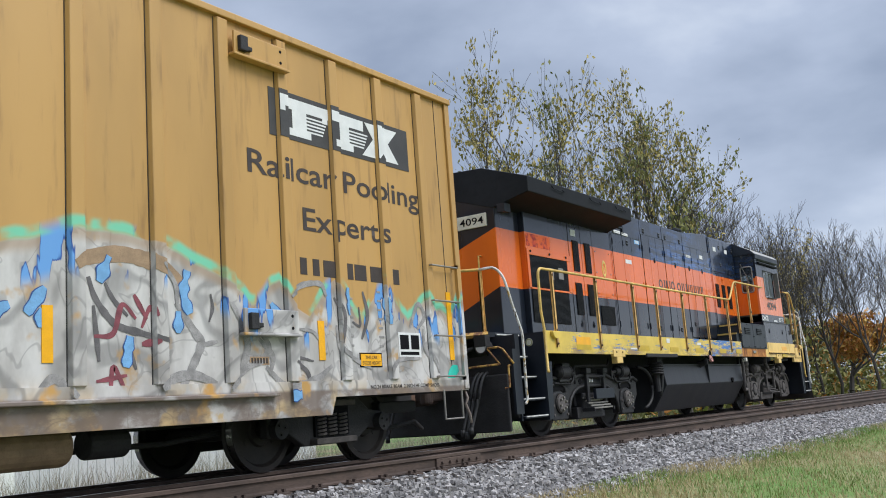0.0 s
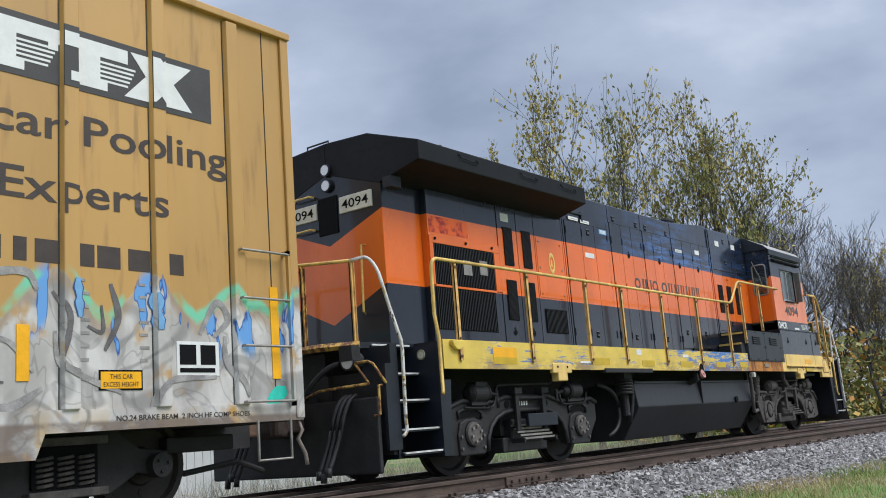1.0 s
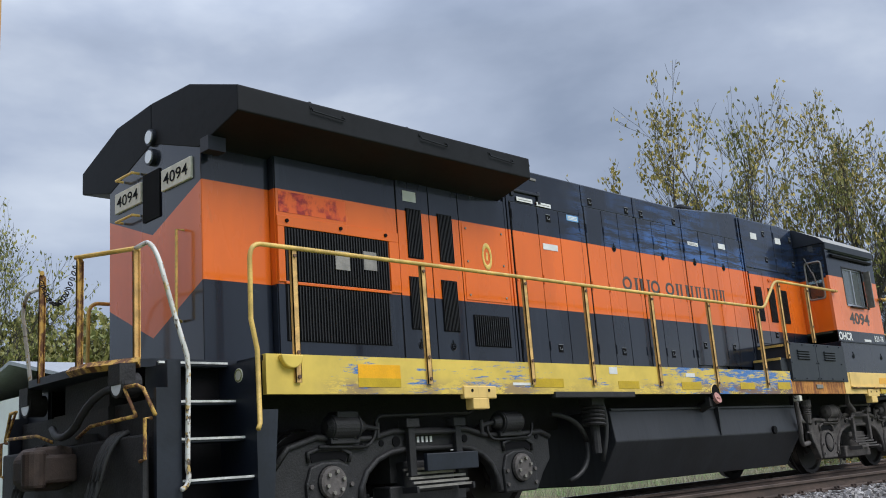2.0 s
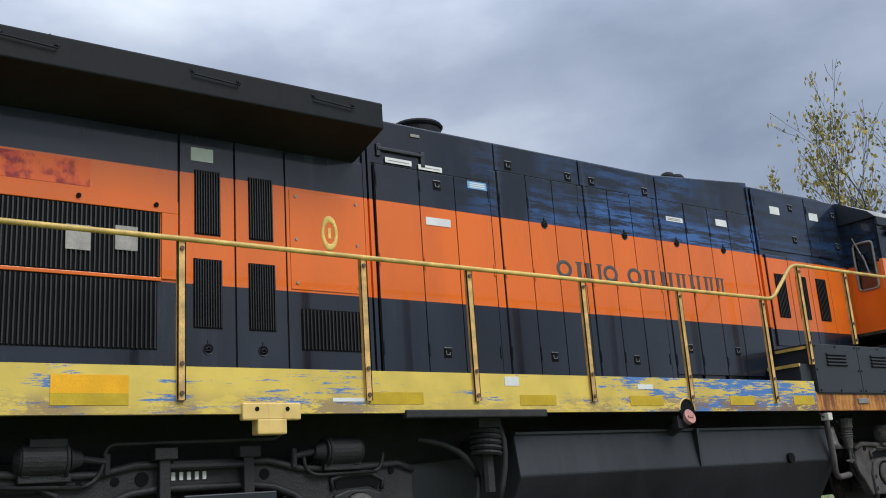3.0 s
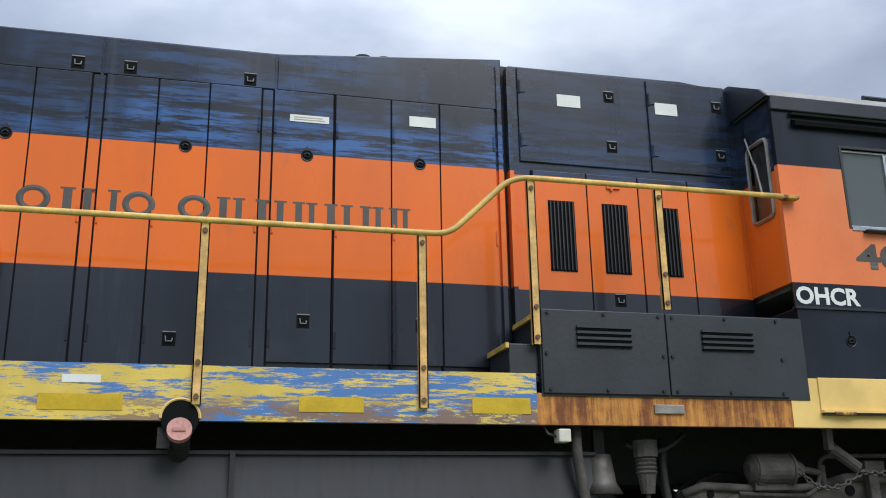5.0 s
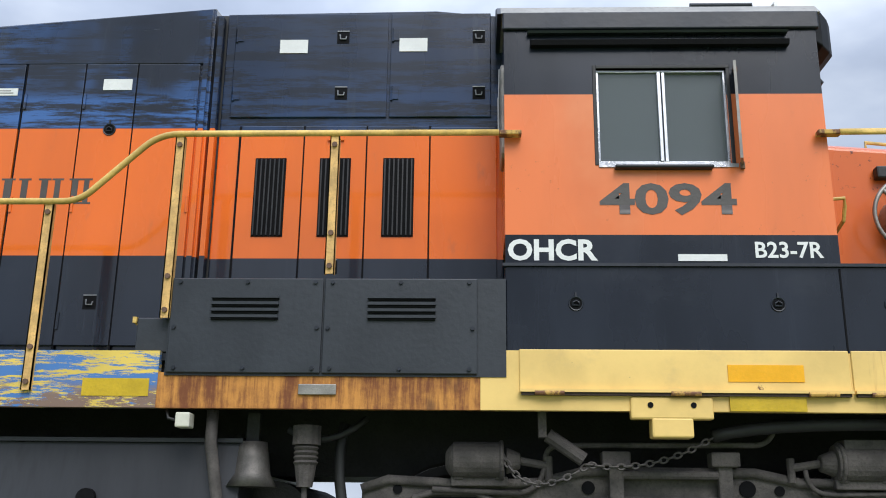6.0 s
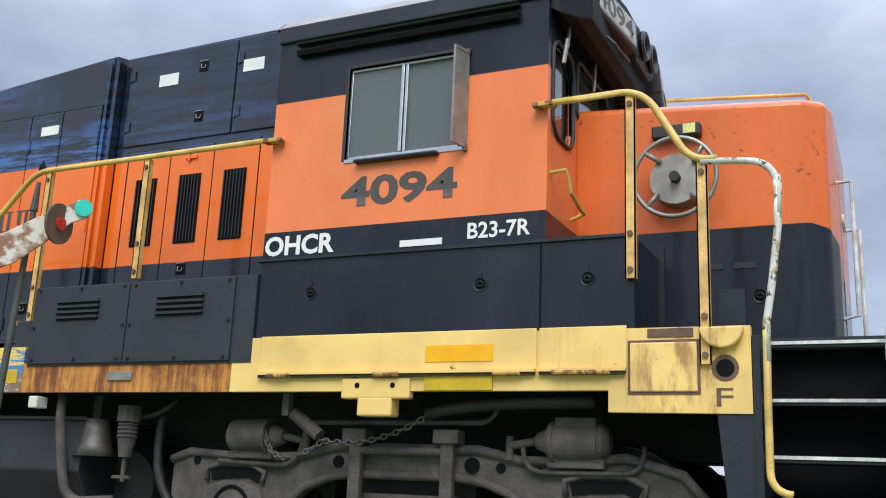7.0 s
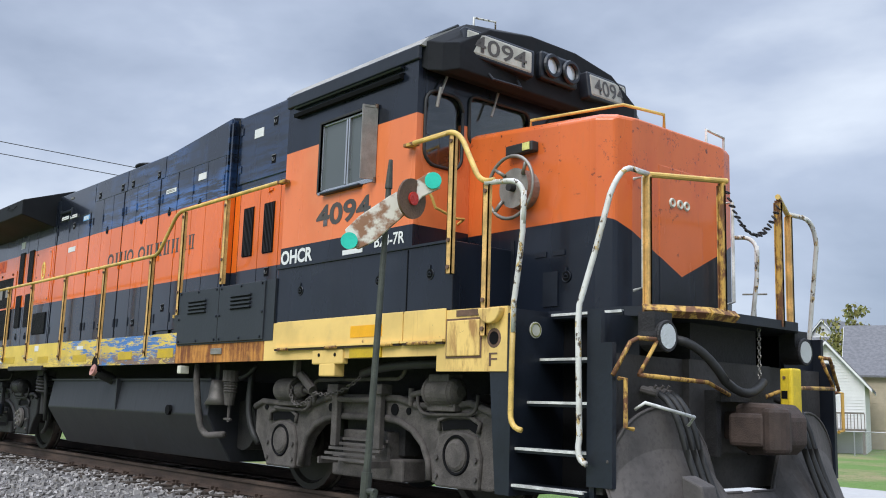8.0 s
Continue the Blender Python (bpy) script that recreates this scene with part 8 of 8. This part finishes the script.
def house(x, y, turn, w, d, h, rise_, wall, roof, label, lap=True, porch=False):
    p = empty("house", label, "house", group="houses beyond the lawn")
    hw, hd = w / 2, d / 2
    bm = bmesh.new()
    loft(bm, [(-hw, [(-hd, -0.3), (-hd, h), (0, h + rise_), (hd, h), (hd, -0.3)]), (hw, [(-hd, -0.3), (-hd, h), (0, h + rise_), (hd, h), (hd, -0.3)])])
    wl_ = part("wall", bm, wall, p, "clapboard wall")
    if lap:
        bm = bmesh.new()
        z = 0.15
        while z < h + rise_ - 0.2:
            half = hd if z < h else hd * (h + rise_ - z) / rise_
            box(bm, hw, hw + 0.02, -half + 0.02, half - 0.02, z, z + 0.02)
            box(bm, -hw - 0.02, -hw, -half + 0.02, half - 0.02, z, z + 0.02)
            if z < h:
                box(bm, -hw, hw, -hd - 0.02, -hd, z, z + 0.02)
            z += 0.16
        part("clapboard", bm, wall, wl_)
    for s in (-1, 1):
        bm = bmesh.new()
        k = rise_ / hd
        loft(bm, [(x_, [(0, h + rise_ + 0.02), (0, h + rise_ + 0.14), (s * (hd + 0.35), h - 0.35 * k + 0.10), (s * (hd + 0.35), h - 0.35 * k - 0.02)]) for x_ in (-hw - 0.3, hw + 0.3)])
        part("roof", bm, roof, p, "shingled roof slope")
        bm = bmesh.new()
        loft(bm, [(x_, [(0, h + rise_ - 0.1), (0, h + rise_ + 0.06), (s * (hd + 0.36), h - 0.36 * k + 0.03), (s * (hd + 0.36), h - 0.36 * k - 0.13)]) for x_ in (hw + 0.28, hw + 0.33)])
        part("fascia", bm, "white", p)
        bm = bmesh.new()
        loft(bm, [(x_, [(0, h + rise_ - 0.1), (0, h + rise_ + 0.06), (s * (hd + 0.36), h - 0.36 * k + 0.03), (s * (hd + 0.36), h - 0.36 * k - 0.13)]) for x_ in (-hw - 0.33, -hw - 0.28)])
        part("fascia", bm, "white", p)
    for wx in (hw + 0.015, -hw - 0.015):
        for wy, z0, z1, ww in ((0.0, h * 0.12, h * 0.8, 0.9), (-hd * 0.6, h * 0.4, h * 0.8, 0.8), (0.0, h + rise_ * 0.25, h + rise_ * 0.5, 0.45)):
            w_ = part("window", boxes([(wx - 0.03, wx + 0.03, wy - ww / 2, wy + ww / 2, z0, z1)]), "white", p)
            part("pane", boxes([(wx - 0.04, wx + 0.04, wy - ww / 2 + 0.08, wy + ww / 2 - 0.08, z0 + 0.08, z1 - 0.08)]), "slate", w_)
    if porch:
        part("porch_deck", boxes([(hw, hw + 2.2, -hd, hd, 1.25, 1.37)]), "wood", p)
        for k in range(24):
            y_ = -hd + k * d / 23
            part("baluster", boxes([(hw + 2.14, hw + 2.18, y_ - 0.02, y_ + 0.02, 1.36, 2.15)]), "wood", p)
        part("porch_rail", boxes([(hw + 2.12, hw + 2.2, -hd, hd, 2.12, 2.20)]), "wood", p)
        for y_ in (-hd + 0.06, 0.0, hd - 0.06):
            part("porch_post", boxes([(hw + 2.06, hw + 2.18, y_ - 0.06, y_ + 0.06, -0.1, 1.26)]), "wood", p)
    p.matrix_world = pose(x, y, -0.95, 0, 0, turn)
    return p


M["slate"] = plain("dark window", (0.05, 0.055, 0.06), 0.15)
ex, ey = 0.0, 2.07
for yaw, dist, turn, w, d, h, rise_, wall, roof, label, porch in (
        (27.45, 60, -66, 8, 3.7, 3.8, 2.1, "siding", "shingle", "small white clapboard house with a grey gable roof and porch", True),
        (26.75, 105, -95, 7, 3.0, 9.9, 1.5, "siding", "shingle", "white two-storey gabled house", False),
        (22.8, 70, 24, 9, 9, 4.7, 3.2, "beigewall", "shingle", "beige house with a broad grey shingle roof", False),
        (29.0, 100, 20, 9, 6, 6.2, 3.2, "beigewall", "shingle", "distant beige house with a grey roof", False),
        (15, 90, 5, 13, 8, 3.0, 2.5, "siding", "shingle", "distant white house with a grey roof", False)):
    x, y = polar(yaw, dist, (ex, ey))
    house(x, y, turn, w, d, h, rise_, wall, roof, label, porch=porch)

kinds = [tree("tree", 61, 11, 0.72, "leafgreen", "leafy yellow-green tree behind the houses", leafy=0.6, leaf=0.26, depth=6), tree("tree", 67, 10, 0.65, "leaf", "bare branching tree behind the houses", leafy=0.08, leaf=0.2)]
for i, (k, yaw, dist, sc) in enumerate(((0, 24.3, 92, 1.0), (0, 20, 85, 1.0), (1, 27.3, 112, 0.95), (0, 32, 120, 1.0), (0, 36, 130, 1.0), (1, 30, 130, 1.0), (0, 18, 70, 0.8), (0, 14, 80, 1.0))):
    x, y = polar(yaw, dist, (ex, ey))
    t_ = copy_thing(kinds[k], pose(x, y, -0.9, 0, 0, 50 * i))
    sc *= 1.5
    t_.scale = (sc, sc, sc)
for t_ in kinds:
    for o in t_.children:
        bpy.data.objects.remove(o)
    bpy.data.objects.remove(t_)

fence = empty("fence", "galvanised chain-link fence round the lawn", "fence")
fx0, fy0 = polar(31, 53, (ex, ey))
fx1, fy1 = polar(12, 51, (ex, ey))
fl_ = Vector((fx1 - fx0, fy1 - fy0, 0))
for k in range(9):
    q = Vector((fx0, fy0, -0.9)) + fl_ * k / 8
    part("post", rods([((q.x, q.y, -1.0), (q.x, q.y, 0.35), 0.03, 8)]), "galv", fence)
part("top_rail", rods([((fx0, fy0, 0.32), (fx1, fy1, 0.32), 0.022, 8)]), "galv", fence)
bm = bmesh.new()
n = int(fl_.length / 0.14)
for k in range(n):
    for a, b in ((0, 8), (8, 0)):
        p0 = Vector((fx0, fy0, 0)) + fl_ * (k / n) + Vector((0, 0, -0.9 + 1.2 * (a / 8)))
        p1 = Vector((fx0, fy0, 0)) + fl_ * min(1, (k + 8) / n) + Vector((0, 0, -0.9 + 1.2 * (b / 8)))
        d_ = (p1 - p0).normalized().cross(Vector((fl_.y, -fl_.x, 0)).normalized()) * 0.004
        bm.faces.new([bm.verts.new(v_) for v_ in (p0 - d_, p1 - d_, p1 + d_, p0 + d_)])
tagged(part("mesh", bm, "galv", fence), kind="stuff")

pole = empty("utility_pole", "wooden utility pole with a crossarm", "pole")
px, py = polar(31.35, 78, (ex, ey))
part("post", rods([((px, py, -1), (px, py, 10.6), 0.14, 10, 0.1)]), "wood", pole)
part("crossarm", rods([((px - 0.8, py - 0.45, 10.2), (px + 0.8, py + 0.45, 10.2), 0.07, 6)]), "wood", pole)

wires = empty("power_line", "two overhead wires on wooden poles, crossing the track", "power line")
for y in (-6.0, 34.0):
    part("pole", rods([((-28.8, y, -1.2), (-28.8, y, 8.6), 0.14, 10, 0.1)]), "wood", wires)
for dz in (0.0, -0.35):
    bm = bmesh.new()
    tube(bm, [(-28.8, -6.0 + 4.0 * k, 8.3 + dz - 0.012 * k * (10 - k)) for k in range(11)], 0.012, 4)
    part("wire", bm, "hose", wires)


# ---- movement ----
def motions():
    steps = [i * 0.125 for i in range(65)]
    for thing, wheels, r in ((locomotive, loco_wheels, 0.508), (boxcar, car_wheels, 0.457)):
        walk(thing, [(t, pose(START_X - rolled(t), TRACK_Y, 0)) for t in steps])
        for w in wheels:
            x, y, z = w.location
            walk(w, [(t, pose(x, y, z, 0, -math.degrees(rolled(t) / r), 0)) for t in steps])


motions()
